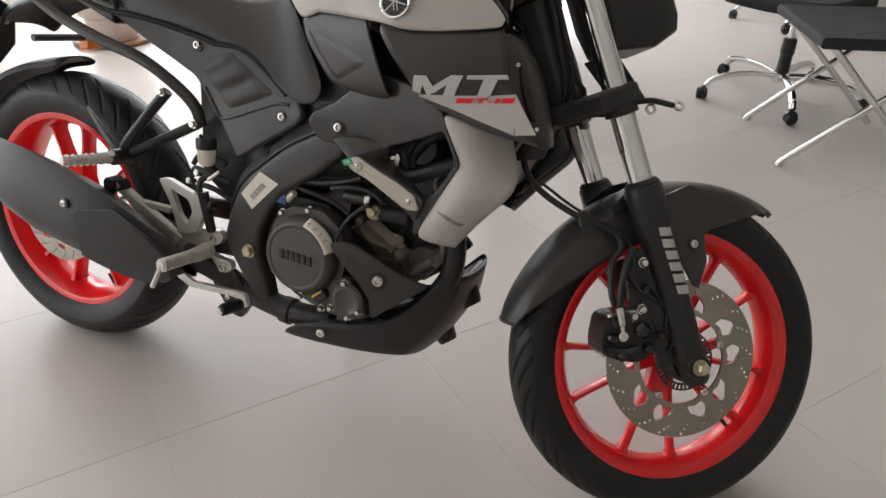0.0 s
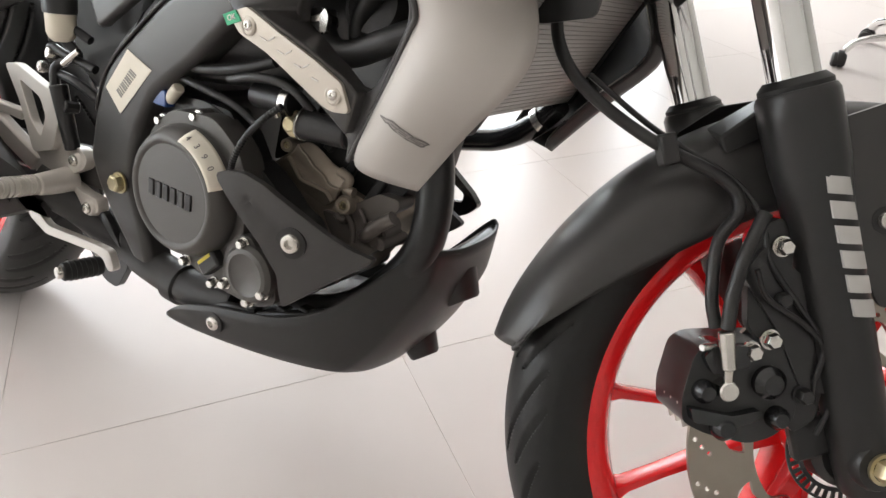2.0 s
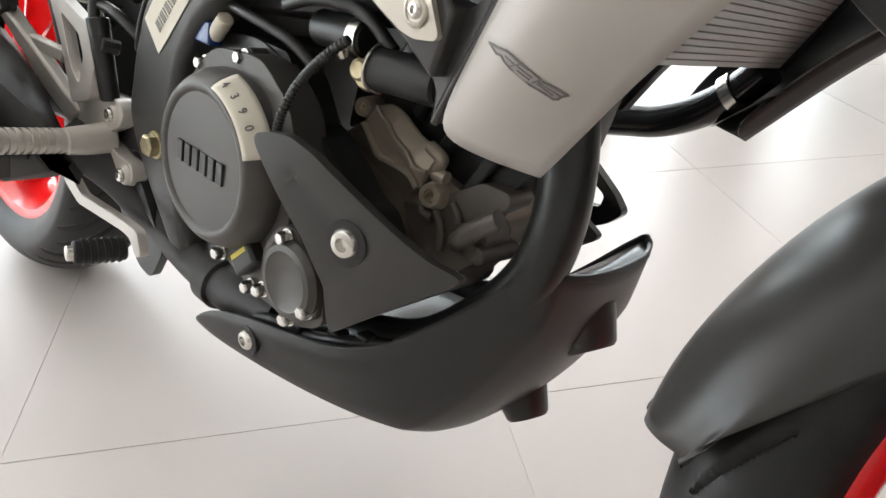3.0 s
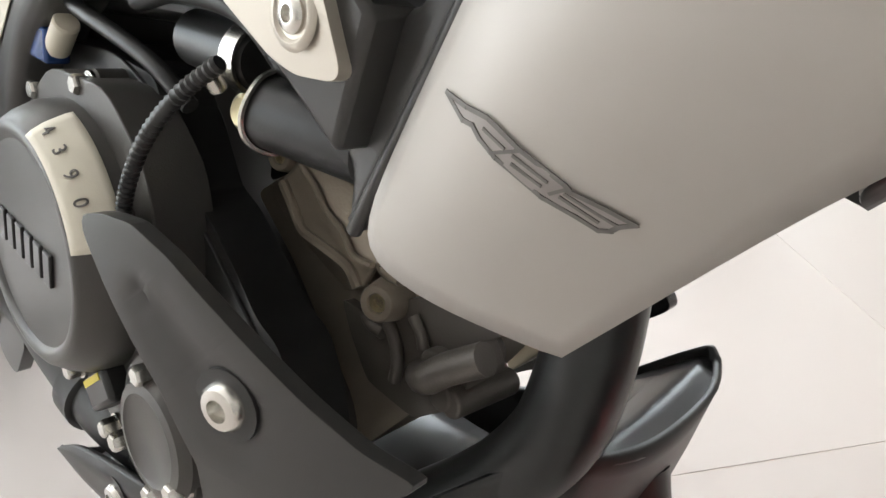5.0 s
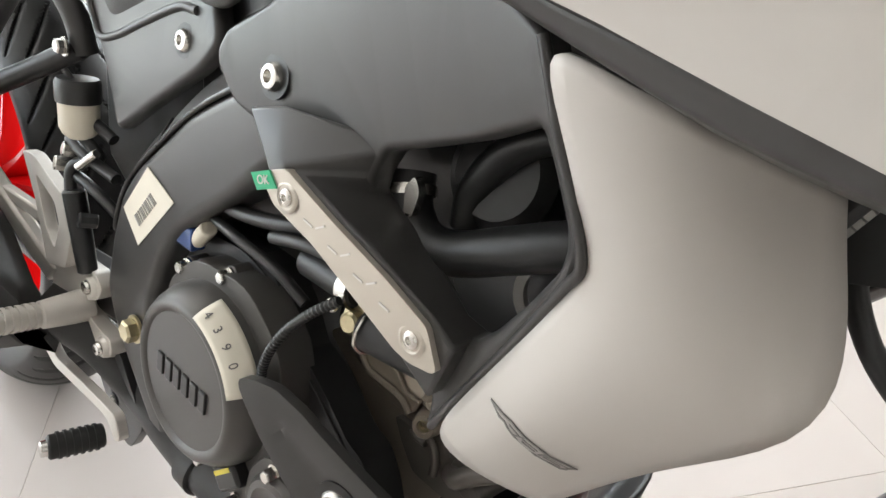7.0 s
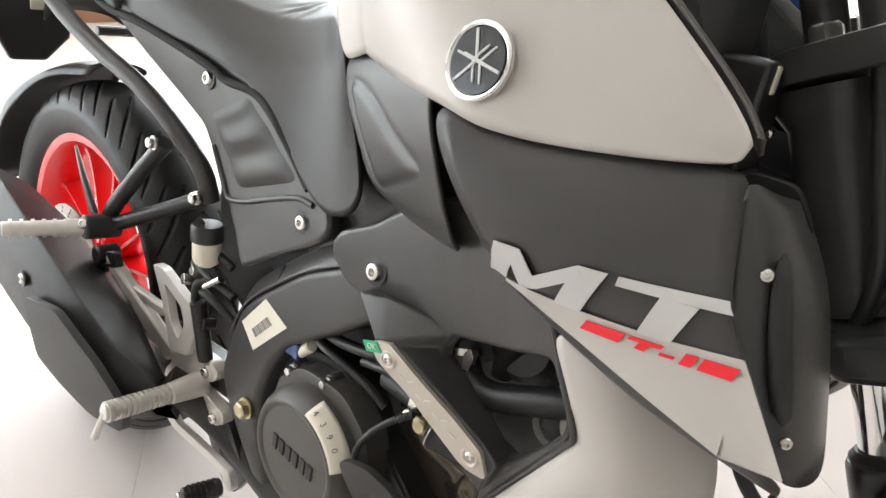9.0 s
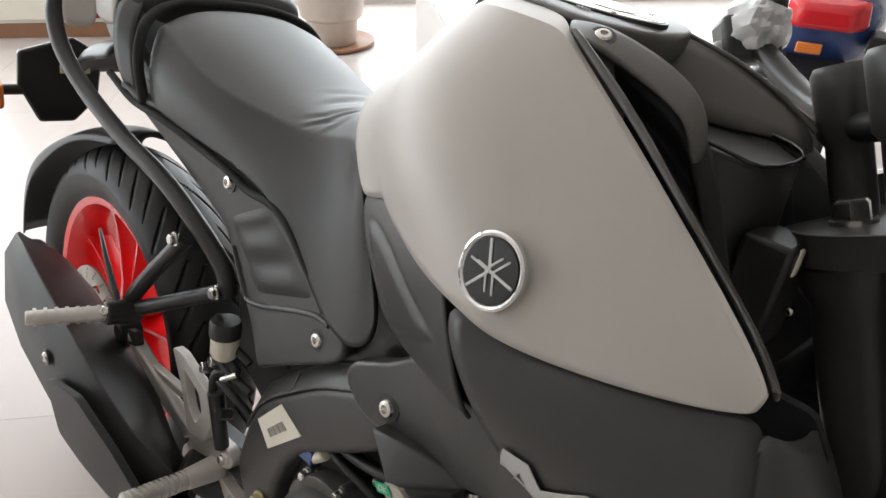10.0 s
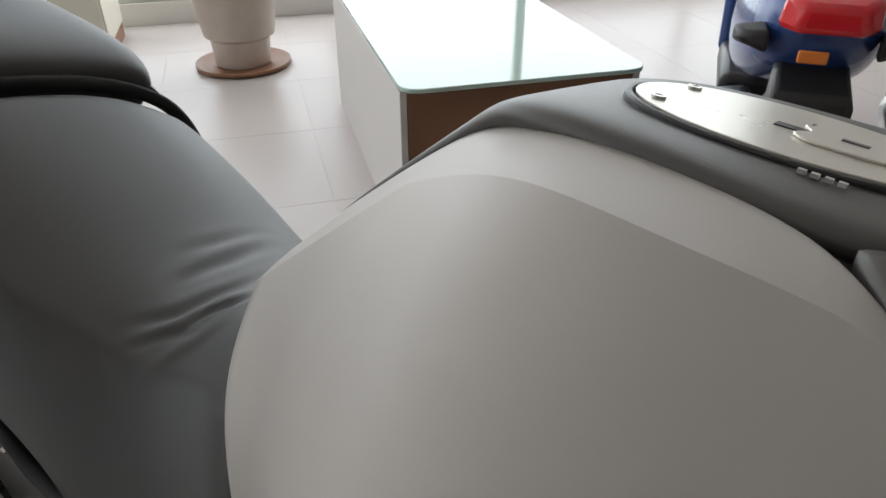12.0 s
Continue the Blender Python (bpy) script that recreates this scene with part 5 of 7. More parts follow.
# lit chamfer along the top of the frame cover
front = [(0.046, 0.628), (0.010, 0.6205), (-0.024, 0.6045), (-0.070, 0.5785), (-0.112, 0.5445), (-0.156, 0.5085), (-0.183, 0.478), (-0.2025, 0.430)]
back = [(0.040, 0.652), (0.004, 0.642), (-0.032, 0.624), (-0.082, 0.595), (-0.124, 0.559), (-0.170, 0.522), (-0.198, 0.486), (-0.2105, 0.430)]
middle = [((a[0] + b[0]) / 2, (a[1] + b[1]) / 2) for a, b in zip(front, back)]
part("spar_chamfer", sheet([[(x, frame_y(x, z) + dy, z) for (x, z) in line] for line, dy in ((front, -0.0040), (middle, 0.0060), (back, 0.0160), (back, 0.0400))], {}, {2: (0.8, 0)}), DARK, spar, sub=2, thick=0.003, out=(0, -0.6, 0.8))
part("spar_seam", tube([(-0.118, frame_y(-0.118, 0.538) - 0.0035, 0.538), (-0.116, frame_y(-0.116, 0.548) + 0.001, 0.548), (-0.120, frame_y(-0.12, 0.560) + 0.012, 0.560)], 0.0012, seg=6), FRAME, spar)


def on_spar(poly, lift, mat, name, label="", parent=None):
    return part(name, plate(poly, -0.0045 - lift, -0.004 - lift + 0.0002, shape=frame_y, cuts=2), mat, parent or spar, label)


sticker = on_spar([(-0.172, 0.467), (-0.128, 0.518), (-0.086, 0.502), (-0.147, 0.440)], 0.0008, PAPER, "paper_sticker", "cream paper sticker with grey bars")
for i in range(11):
    u = 0.20 + 0.052 * i
    a, b = Vector((-0.172, 0.467)), Vector((-0.128, 0.518))
    c, d = Vector((-0.147, 0.440)), Vector((-0.086, 0.502))
    wide = 0.022 if i % 3 else 0.034
    poly = []
    for uu, v in ((u, 0.42), (u + wide, 0.42), (u + wide, 0.70), (u, 0.70)):
        q = (a.lerp(b, uu)).lerp(c.lerp(d, uu), v)
        poly.append((q.x, q.y))
    on_spar(poly, 0.0015, GREYINK, "bar", parent=spar)
bolt(spar, (-0.154, frame_y(-0.156, 0.35) - 0.006, 0.352), (0, -1, 0), 0.011, 0.007, GOLD, hexed=True)


# ---- scoop over the radiator ----
scoop_rows = [
    [(0.2514, -0.1780, 0.694), (0.286, -0.178, 0.686), (0.320, -0.160, 0.676), (0.351, -0.118, 0.662), (0.345, -0.095, 0.660)],
    [(0.2630, -0.1725, 0.668), (0.294, -0.174, 0.660), (0.326, -0.157, 0.651), (0.3580, -0.114, 0.640), (0.349, -0.092, 0.640)],
    [(0.2855, -0.1610, 0.6195), (0.310, -0.165, 0.613), (0.340, -0.156, 0.609), (0.3740, -0.124, 0.607), (0.364, -0.100, 0.608)],
    [(0.2765, -0.1560, 0.5970), (0.302, -0.163, 0.589), (0.333, -0.157, 0.580), (0.3740, -0.141, 0.578), (0.362, -0.116, 0.580)],
    [(0.2465, -0.1430, 0.5465), (0.268, -0.157, 0.541), (0.296, -0.153, 0.536), (0.3295, -0.126, 0.533), (0.318, -0.105, 0.540)],
    [(0.2220, -0.1325, 0.5055), (0.243, -0.144, 0.500), (0.267, -0.141, 0.495), (0.2990, -0.1145, 0.4925), (0.288, -0.095, 0.499)],
    [(0.2034, -0.1245, 0.4697), (0.224, -0.126, 0.464), (0.248, -0.119, 0.461), (0.2730, -0.1075, 0.4585), (0.265, -0.088, 0.466)],
]
scoop = half_body("radiator_scoop", scoop_rows, GREY, "satin grey radiator scoop panel", thick=0.0035, crease={3: 0.6})
# the far scoop stands further ahead and out, and shows its black lining
far_scoop = bpy.data.objects["radiator_scoop.001"]
far_scoop.data.transform(Matrix.Translation((0.018, 0.055, 0.010)))
part("scoop_lining", sheet([[(x + 0.018, 0.0485 - y, z + 0.010) for x, y, z in row] for row in scoop_rows], {3: 0.6}), BLACK, far_scoop, "black inner lining", sub=2, thick=0.002, out=(0, -1, 0))


# small outlined word on the scoop
scoop_skin = skin(scoop)
FLASH = [(0.2488, 0.5274), (0.2569, 0.5265), (0.2640, 0.5261), (0.2681, 0.5243), (0.2721, 0.5221), (0.2817, 0.5170), (0.2822, 0.5158), (0.2885, 0.5138), (0.2937, 0.5113), (0.2906, 0.5099), (0.2890, 0.5083), (0.2868, 0.5078), (0.2830, 0.5100), (0.2766, 0.5126), (0.2663, 0.5184), (0.2621, 0.5212), (0.2599, 0.5233), (0.2563, 0.5235)]
band = part("word_band", plate(FLASH, -0.0007, -0.0002, shape=scoop_skin, cuts=2), FLASHGREY, scoop, "small slanted word in dark outlined letters")
strokes = list(zip(FLASH, FLASH[1:] + FLASH[:1])) + [((0.2634, 0.5234), (0.2685, 0.5211)), ((0.2653, 0.5190), (0.2729, 0.5218)), ((0.2712, 0.5200), (0.2778, 0.5167)), ((0.2708, 0.5181), (0.2764, 0.5154)), ((0.2785, 0.5141), (0.2824, 0.5165)), ((0.2816, 0.5148), (0.2900, 0.5103)), ((0.2806, 0.5138), (0.2868, 0.5101))]
lines = bmesh.new()
for number, (a, b) in enumerate(strokes):
    a, b = Vector(a), Vector(b)
    along = (b - a).normalized()
    side = Vector((-along.y, along.x)) * (0.00055 if number < len(FLASH) else 0.00038)
    a, b = a - along * 0.0004, b + along * 0.0004
    piece = plate([tuple(a + side), tuple(b + side), tuple(b - side), tuple(a - side)], -0.0011, -0.0007, shape=scoop_skin)
    step = bpy.data.meshes.new("stroke")
    piece.to_mesh(step)
    piece.free()
    lines.from_mesh(step)
    bpy.data.meshes.remove(step)
part("lettering", lines, INK, band, "dark outlines of a small word")

# dark upper frame of the scoop with its opening
brow_y = blend([(-0.02, 0.632, -0.129), (0.045, 0.6313, -0.1386), (0.1334, 0.6106, -0.124), (0.2514, 0.694, -0.176), (0.285, 0.6165, -0.1575), (0.2034, 0.4697, -0.1225), (0.245, 0.545, -0.141), (0.130, 0.725, -0.142), (0.20, 0.715, -0.160), (0.09, 0.67, -0.140), (0.18, 0.66, -0.146)])
bar_y = blend([(0.080, 0.586, -0.161), (0.094, 0.591, -0.158), (0.103, 0.580, -0.158), (0.198, 0.535, -0.1475), (0.212, 0.520, -0.1425), (0.2106, 0.549, -0.149)])
brow_line = fillet([(0.022, 0.5995), (0.002, 0.6053), (-0.0157, 0.6229), (-0.0183, 0.6349), (-0.0099, 0.6489), (0.0344, 0.6732), (0.0575, 0.6921), (0.1156, 0.7281), (0.1422, 0.7301), (0.190, 0.724), (0.249, 0.694), (0.2645, 0.660), (0.2825, 0.620), (0.2745, 0.598), (0.2445, 0.547), (0.220, 0.506), (0.2018, 0.4705), (0.196, 0.470), (0.198, 0.492), (0.170, 0.520), (0.130, 0.555), (0.100, 0.580), (0.070, 0.594), (0.040, 0.600)], 0.005, 3)
opening = fillet([(0.1472, 0.6167), (0.1803, 0.629), (0.2157, 0.6435), (0.2428, 0.6571), (0.2516, 0.6605), (0.2600, 0.6471), (0.2705, 0.6265), (0.2720, 0.617), (0.2700, 0.606), (0.2545, 0.581), (0.2370, 0.556), (0.2231, 0.541), (0.2058, 0.5421), (0.1738, 0.5653), (0.1331, 0.5873), (0.1368, 0.6001)], 0.004, 3)
brow = part("scoop_frame", slab(brow_line, -0.001, 0.016, 0.005, [opening], brow_y), DARK, bike, "dark satin scoop surround with an opening")
mirrored(brow)
part("opening_edge", tube([(x, brow_y(x, z) - 0.001, z) for x, z in ((0.2485, 0.694), (0.264, 0.657), (0.2815, 0.6185), (0.274, 0.599), (0.2445, 0.5475), (0.220, 0.5065), (0.2015, 0.472))], 0.0026), DARK, brow)
# faceted bar across the opening that carries the silver plate
arm_sections = []
for left, right, lift, base in (((0.0426, 0.6129), (0.074, 0.623), 0.016, (0.128, 0.620)), ((0.081, 0.5885), (0.095, 0.5955), -0.0005, (0.1460, 0.6160)), ((0.090, 0.5735), (0.104, 0.594), 0.0, (0.1365, 0.600)), ((0.108, 0.562), (0.128, 0.5855), 0.0, (0.1340, 0.5885)), ((0.150, 0.5385), (0.160, 0.574), 0.0, (0.1738, 0.5660)), ((0.186, 0.5155), (0.206, 0.553), 0.0, (0.2058, 0.5430)), ((0.206, 0.499), (0.221, 0.539), 0.0, (0.2231, 0.5410))):
    y0, y1 = bar_y(*left) + lift, bar_y(*right) + lift
    arm_sections.append([(left[0], y0 + 0.028, left[1]), (left[0], y0 + 0.001, left[1]), (right[0], y1 + 0.001, right[1]), (base[0], brow_y(*base) + 0.003, base[1]), (base[0], brow_y(*base) + 0.018, base[1])])
part("scoop_arm", hull(arm_sections), DARK, brow, bevel=0.0025, seg=3)
bolt(brow, (0.045, brow_y(0.045, 0.631) - 0.002, 0.631), (0, -1, 0.1), 0.009, 0.006, STEEL)
PLATELINE = fillet([(0.0795, 0.5847), (0.0884, 0.5903), (0.1018, 0.5949), (0.1406, 0.5771), (0.1783, 0.5614), (0.2068, 0.5466), (0.2144, 0.524), (0.2116, 0.5205), (0.1962, 0.5189), (0.1861, 0.5214), (0.123, 0.558), (0.0909, 0.5701)], 0.003, 3)
silver = part("silver_plate", plate(PLATELINE, -0.0030, 0.0030, shape=bar_y), PLATE, brow, "brushed silver trim plate with two bolts", bevel=0.0015)
for x, z in ((0.1025, 0.579), (0.1975, 0.5345)):
    y = bar_y(x, z) - 0.0030
    part("boss", lathe([(0, 0), (0.0095, 0), (0.0085, 0.0010), (0.0072, 0.0012), (0.0062, 0.0002), (0, 0.0002)], 24), PLATE, silver, xf=aim((x, y, z), (0, -1, 0)))
    bolt(silver, (x, y - 0.0002, z), (0, -1, 0), 0.0050, 0.0022, STEEL, False)
for i in range(7):
    u = (i + 1) / 8.5
    x, z = 0.110 + 0.082 * u, 0.5765 - 0.036 * u
    s = 0.0042 * (1 if i % 2 else -1)
    part("scratch_bar", plate([(x - 0.003, z + s * 0.3 - 0.0006), (x + 0.004, z + s + 0.0004), (x + 0.004, z + s + 0.0016), (x - 0.003, z + s * 0.3 + 0.0006)], -0.0036, -0.0029, shape=bar_y), WHITEPANEL, silver, "plain pale stroke")
tape = part("green_tape", plate([(0.073, 0.5840), (0.089, 0.5905), (0.095, 0.5815), (0.078, 0.5750)], -0.0042, -0.0032, shape=bar_y), GREENTAPE, brow, "green tape with a small word")
part("lettering", lettering("OK", 0.0075, 0.0003), WHITEPANEL, brow, "small white word on green tape", xf=Matrix.Translation((0.0840, bar_y(0.0840, 0.5830) - 0.0045, 0.5830)) @ pose(0, 0, 0, 90, -18, 0))

# added panel that keeps the gap between scoop and wing lip dark
part("scoop_backing", plate(fillet([(0.220, 0.698), (0.300, 0.688), (0.400, 0.668), (0.396, 0.632), (0.350, 0.620), (0.240, 0.655)], 0.006), -0.080, -0.076), FRAME, bike, "black panel added to darken the gap behind the wing edge", bevel=0.001)

# ---- radiator and hoses ----
RAD = Matrix((Vector((0.45, 0, 0.893)), Vector((0, 1, 0)), Vector((-0.893, 0, 0.45)))).transposed().to_4x4()
RAD.translation = (0.317, 0.005, 0.600)
rad = part("radiator", block(-0.078, 0.110, -0.100, 0.166, -0.010, 0.014), FRAME, bike, "black radiator with pale fins", bevel=0.004, xf=RAD)
fin_mesh = None
for i in range(37):
    if fin_mesh is None:
        fin = part("fin", block(-0.0020, 0.0020, -0.096, 0.164, -0.0125, -0.0095), FINS, rad)
        fin_mesh = fin.data
    else:
        fin = new("fin", fin_mesh)
        fin.parent = rad
    fin.matrix_basis = RAD @ Matrix.Translation((-0.073 + 0.0049 * i, 0, 0))
part("side_tank", block(-0.082, 0.110, 0.166, 0.186, -0.013, 0.016), FRAME, rad, bevel=0.005, xf=RAD)
part("lower_bracket", hull([[(0.300, 0.110, 0.500), (0.300, 0.180, 0.505), (0.316, 0.180, 0.520), (0.316, 0.110, 0.515)], [(0.255, 0.165, 0.468), (0.255, 0.190, 0.468), (0.266, 0.190, 0.480), (0.266, 0.165, 0.480)]]), GLOSSBLACK, rad, bevel=0.003)
hoses = part("coolant_hose", tube([(0.136, -0.098, 0.598), (0.142, -0.103, 0.580), (0.158, -0.106, 0.566), (0.182, -0.106, 0.567), (0.215, -0.104, 0.582), (0.250, -0.100, 0.598), (0.295, -0.092, 0.612)], 0.0130, seg=20), HOSE, bike, "black rubber coolant hose")
part("hose_clip", lathe([(0.0133, -0.003), (0.0146, -0.003), (0.0146, 0.003), (0.0133, 0.003)], 24, loop=True), STEEL, hoses, xf=aim((0.1395, -0.101, 0.588), (0.35, -0.25, -0.9)))
part("coolant_hose", tube([(0.170, -0.085, 0.575), (0.172, -0.086, 0.598), (0.190, -0.088, 0.625), (0.215, -0.09, 0.642), (0.25, -0.09, 0.65)], 0.010, seg=16), HOSE, bike, "black rubber coolant hose")
low = part("coolant_hose", tube([(0.120, 0.150, 0.446), (0.150, 0.160, 0.449), (0.182, 0.164, 0.4555), (0.212, 0.163, 0.463), (0.245, 0.160, 0.480), (0.271, 0.1565, 0.502), (0.292, 0.150, 0.526)], 0.0150, seg=18), GLOSSBLACK, bike, "glossy black lower coolant hose")
part("hose_clip", lathe([(0.0158, -0.005), (0.0175, -0.005), (0.0175, 0.005), (0.0158, 0.005)], 24, loop=True), STEEL, low, xf=aim((0.271, 0.1565, 0.502), (0.72, -0.12, 0.68)))
part("hose_tail", rod((0.118, -0.100, 0.487), (0.176, -0.092, 0.487), 0.0150, 0.0145, seg=24), HOSE, bike, "short black rubber hose with wire clip")
clip = tube([(0.124 + 0.001 * math.sin(a * 3), -0.099 + 0.0162 * math.cos(a), 0.487 + 0.0162 * math.sin(a)) for a in [2 * math.pi * i / 12 for i in range(12)]], 0.0013, seg=6, n=3)
part("wire_clip", clip, STEEL, bike, "bent steel wire clip on a hose")
part("breather_pipe", rod((0.040, -0.085, 0.500), (0.098, -0.088, 0.501), 0.0135, seg=24), HOSE, bike, "black breather pipe with worm clip")
part("worm_clip", lathe([(0.0138, -0.005), (0.0155, -0.005), (0.0155, 0.005), (0.0138, 0.005)], 28, loop=True), STEEL, bike, "steel worm-drive hose clip", xf=aim((0.092, -0.088, 0.501), (1, 0, 0)))
part("clip_screw", rod((0.090, -0.104, 0.488), (0.090, -0.108, 0.494), 0.004), STEEL, bike, "small steel clip screw")
part("ribbed_cable", tube([(0.103, -0.112, 0.502), (0.084, -0.118, 0.485), (0.066, -0.122, 0.464), (0.053, -0.124, 0.441), (0.048, -0.125, 0.422), (0.052, -0.124, 0.408), (0.064, -0.116, 0.392)], 0.0036, seg=10, n=14, wave=0.10), HOSE, bike, "ribbed black cable sleeve")

# ---- engine ----
case_line = fillet([(-0.130, 0.470), (-0.030, 0.478), (0.020, 0.462), (0.050, 0.418), (0.112, 0.374), (0.132, 0.345), (0.132, 0.300), (0.105, 0.268), (0.020, 0.262), (-0.060, 0.275), (-0.125, 0.330)], 0.014, 3)
engine = part("engine", plate(case_line, -0.092, -0.060), FRAME, bike, "dark engine with bronze-grey cylinder and round cover", bevel=0.006)
part("crankcase", plate(fillet([(-0.130, 0.470), (-0.060, 0.470), (-0.020, 0.405), (0.060, 0.352), (0.108, 0.310), (0.118, 0.286), (0.105, 0.268), (0.020, 0.262), (-0.060, 0.275), (-0.125, 0.330)], 0.012, 3), -0.062, 0.100), ENGINE, engine, bevel=0.006)
part("clutch_casing", plate(fillet([(-0.098, 0.430), (-0.060, 0.465), (0.010, 0.470), (0.052, 0.440), (0.066, 0.395), (0.058, 0.345), (0.105, 0.318), (0.118, 0.285), (0.085, 0.268), (0.020, 0.272), (-0.035, 0.288), (-0.090, 0.325), (-0.108, 0.375)], 0.016, 3), -0.116, -0.085), ENGINE, engine, bevel=0.006, seg=3)
CLUTCH = aim((-0.0265, -0.116, 0.3775), (0, -1, 0)) @ Matrix.Diagonal((0.935, 0.935, 1, 1))
cover_round = part("round_cover", lathe([(0.082, -0.004), (0.081, 0.010), (0.0765, 0.020), (0.0715, 0.0265), (0.0685, 0.0285), (0.0655, 0.0290), (0.0625, 0.0278), (0.0605, 0.0262), (0.030, 0.0268), (0, 0.0270)], 72), ENGINE, engine, "round dark engine cover with a raised rim", xf=CLUTCH)
for i in range(6):
    x = -0.0385 + i * 0.0132
    part("cover_bar", block(x, x + 0.0095, -0.010, 0.010, 0.0262, 0.0288), FRAME, cover_round, "plain dark raised bar", bevel=0.0008, xf=CLUTCH @ pose(0, 0, 0, 0, 0, 0) @ pose(0, 0, 0, 0, 0, -2))
# strip of paper tape over the rim with a pencilled number
strip = []
for i in range(15):
    a = radians(18 + 60 * i / 14)
    strip.append([(r * math.cos(a), r * math.sin(a), h) for r, h in ((0.0700, 0.0286), (0.0730, 0.0262), (0.0772, 0.0205), (0.0815, 0.0110), (0.0826, 0.0070))])
part("paper_tape", sheet(strip), PAPER, cover_round, "cream paper tape with a written number", thick=0.0006, xf=CLUTCH, out=(0.3, -1, 0.3))
for i, ch in enumerate("4390"):
    a = radians(72 - 11.5 * i)
    part("lettering", lettering(ch, 0.0100, 0.0003), INK, cover_round, xf=CLUTCH @ Matrix.Translation((0.0772 * math.cos(a), 0.0772 * math.sin(a), 0.0215)) @ pose(0, 0, 0, 0, 0, math.degrees(a) - 90) @ pose(0, 0, 0, -52, 0, 0))
part("small_cover", lathe([(0.034, 0), (0.034, 0.012), (0.030, 0.017), (0.025, 0.018), (0.023, 0.0165), (0, 0.0165)], 40), ENGINE, engine, "small round engine cover", xf=aim((0.079, -0.112, 0.311), (0, -1, 0)))
part("small_cover_lobes", plate(fillet([(0.0386, 0.3273), (0.0560, 0.3500), (0.0765, 0.3545), (0.086, 0.3435), (0.1022, 0.3243), (0.1115, 0.3051), (0.1110, 0.2890), (0.0971, 0.2846), (0.072, 0.2766), (0.0426, 0.2800), (0.0340, 0.3000)], 0.009), -0.121, -0.108), ENGINE, engine, bevel=0.003)
part("filler_plug", hull([[(-0.018, -0.011, 0), (0.018, -0.011, 0), (0.018, 0.011, 0), (-0.018, 0.011, 0)], [(-0.017, -0.010, 0.020), (0.017, -0.010, 0.020), (0.017, 0.010, 0.020), (-0.017, 0.010, 0.020)]]), FRAME, engine, "black oil filler plug", bevel=0.003, xf=aim((0.017, -0.108, 0.3035), (0, -1, 0)) @ pose(0, 0, 0, 0, 0, 42))
part("plug_mark", hull([[(-0.013, 0.0045, 0.0199), (0.012, 0.0045, 0.0199), (0.012, 0.0085, 0.0199), (-0.013, 0.0085, 0.0199)], [(-0.013, 0.0045, 0.0206), (0.012, 0.0045, 0.0206), (0.012, 0.0085, 0.0206), (-0.013, 0.0085, 0.0206)]]), YELLOW, engine, "yellow paint mark", xf=aim((0.017, -0.108, 0.3035), (0, -1, 0)) @ pose(0, 0, 0, 0, 0, 42))
for x, z in ((0.0705, 0.3451), (0.0439, 0.2874), (0.103, 0.2955), (0.0196, 0.2782), (-0.028, 0.2905), (0.0815, 0.2786), (-0.088, 0.330)):
    bolt(engine, (x, -0.1165 - (0.005 if x > 0.04 and z < 0.35 else 0), z), (0, -1, 0), 0.0056, 0.006, STEEL, hexed=True)
for x, z in ((-0.0815, 0.4465), (-0.0225, 0.4635)):
    part("bolt_boss", rod((x, -0.090, z), (x, -0.108, z), 0.008, seg=16), ENGINE, engine)
    bolt(engine, (x, -0.108, z), (0, -1, 0), 0.0056, 0.006, STEEL, hexed=True)
part("boss_bar", hull([[(-0.0815, -0.104, 0.4405), (-0.0815, -0.088, 0.4405), (-0.0815, -0.088, 0.4525), (-0.0815, -0.104, 0.4525)], [(-0.0225, -0.104, 0.4575), (-0.0225, -0.088, 0.4575), (-0.0225, -0.088, 0.4695), (-0.0225, -0.104, 0.4695)]]), ENGINE, engine, bevel=0.003)
# cylinder and head, leaning ahead
cyl = part("cylinder", plate(fillet([(0.000, 0.400), (0.049, 0.437), (0.092, 0.412), (0.172, 0.392), (0.180, 0.376), (0.155, 0.329), (0.120, 0.280), (0.085, 0.329), (0.040, 0.372)], 0.008, 3), -0.020, 0.060), CASTING, engine, "bare bronze-grey cast cylinder", bevel=0.005, seg=3)
# faceted flank of the casting with its parting ridge
flank = [
    [(0.0006, -0.0140, 0.4056), (0.0451, -0.0350, 0.4252), (0.0495, -0.0325, 0.4329), (0.0591, -0.0355, 0.4426), (0.0661, -0.0240, 0.4481)],
    [(0.0100, -0.0140, 0.3922), (0.0607, -0.0350, 0.4080), (0.0657, -0.0325, 0.4186), (0.0765, -0.0355, 0.4294), (0.0859, -0.0240, 0.4414)],
    [(0.0399, -0.0140, 0.3788), (0.0789, -0.0350, 0.4021), (0.0830, -0.0325, 0.4094), (0.0931, -0.0355, 0.4183), (0.1012, -0.0240, 0.4299)],
    [(0.0644, -0.0140, 0.3704), (0.1032, -0.0350, 0.3971), (0.1032, -0.0325, 0.4009), (0.1097, -0.0355, 0.4084), (0.1185, -0.0240, 0.4253)],
    [(0.0811, -0.0140, 0.3653), (0.1189, -0.0350, 0.3912), (0.1194, -0.0325, 0.3976), (0.1259, -0.0355, 0.4060), (0.1315, -0.0240, 0.4255)],
]
part("casting_flank", sheet(flank, {1: 0.7, 3: 0.6}), CASTING, cyl, sub=3, thick=0.004, out=(0, -1, 0.3))
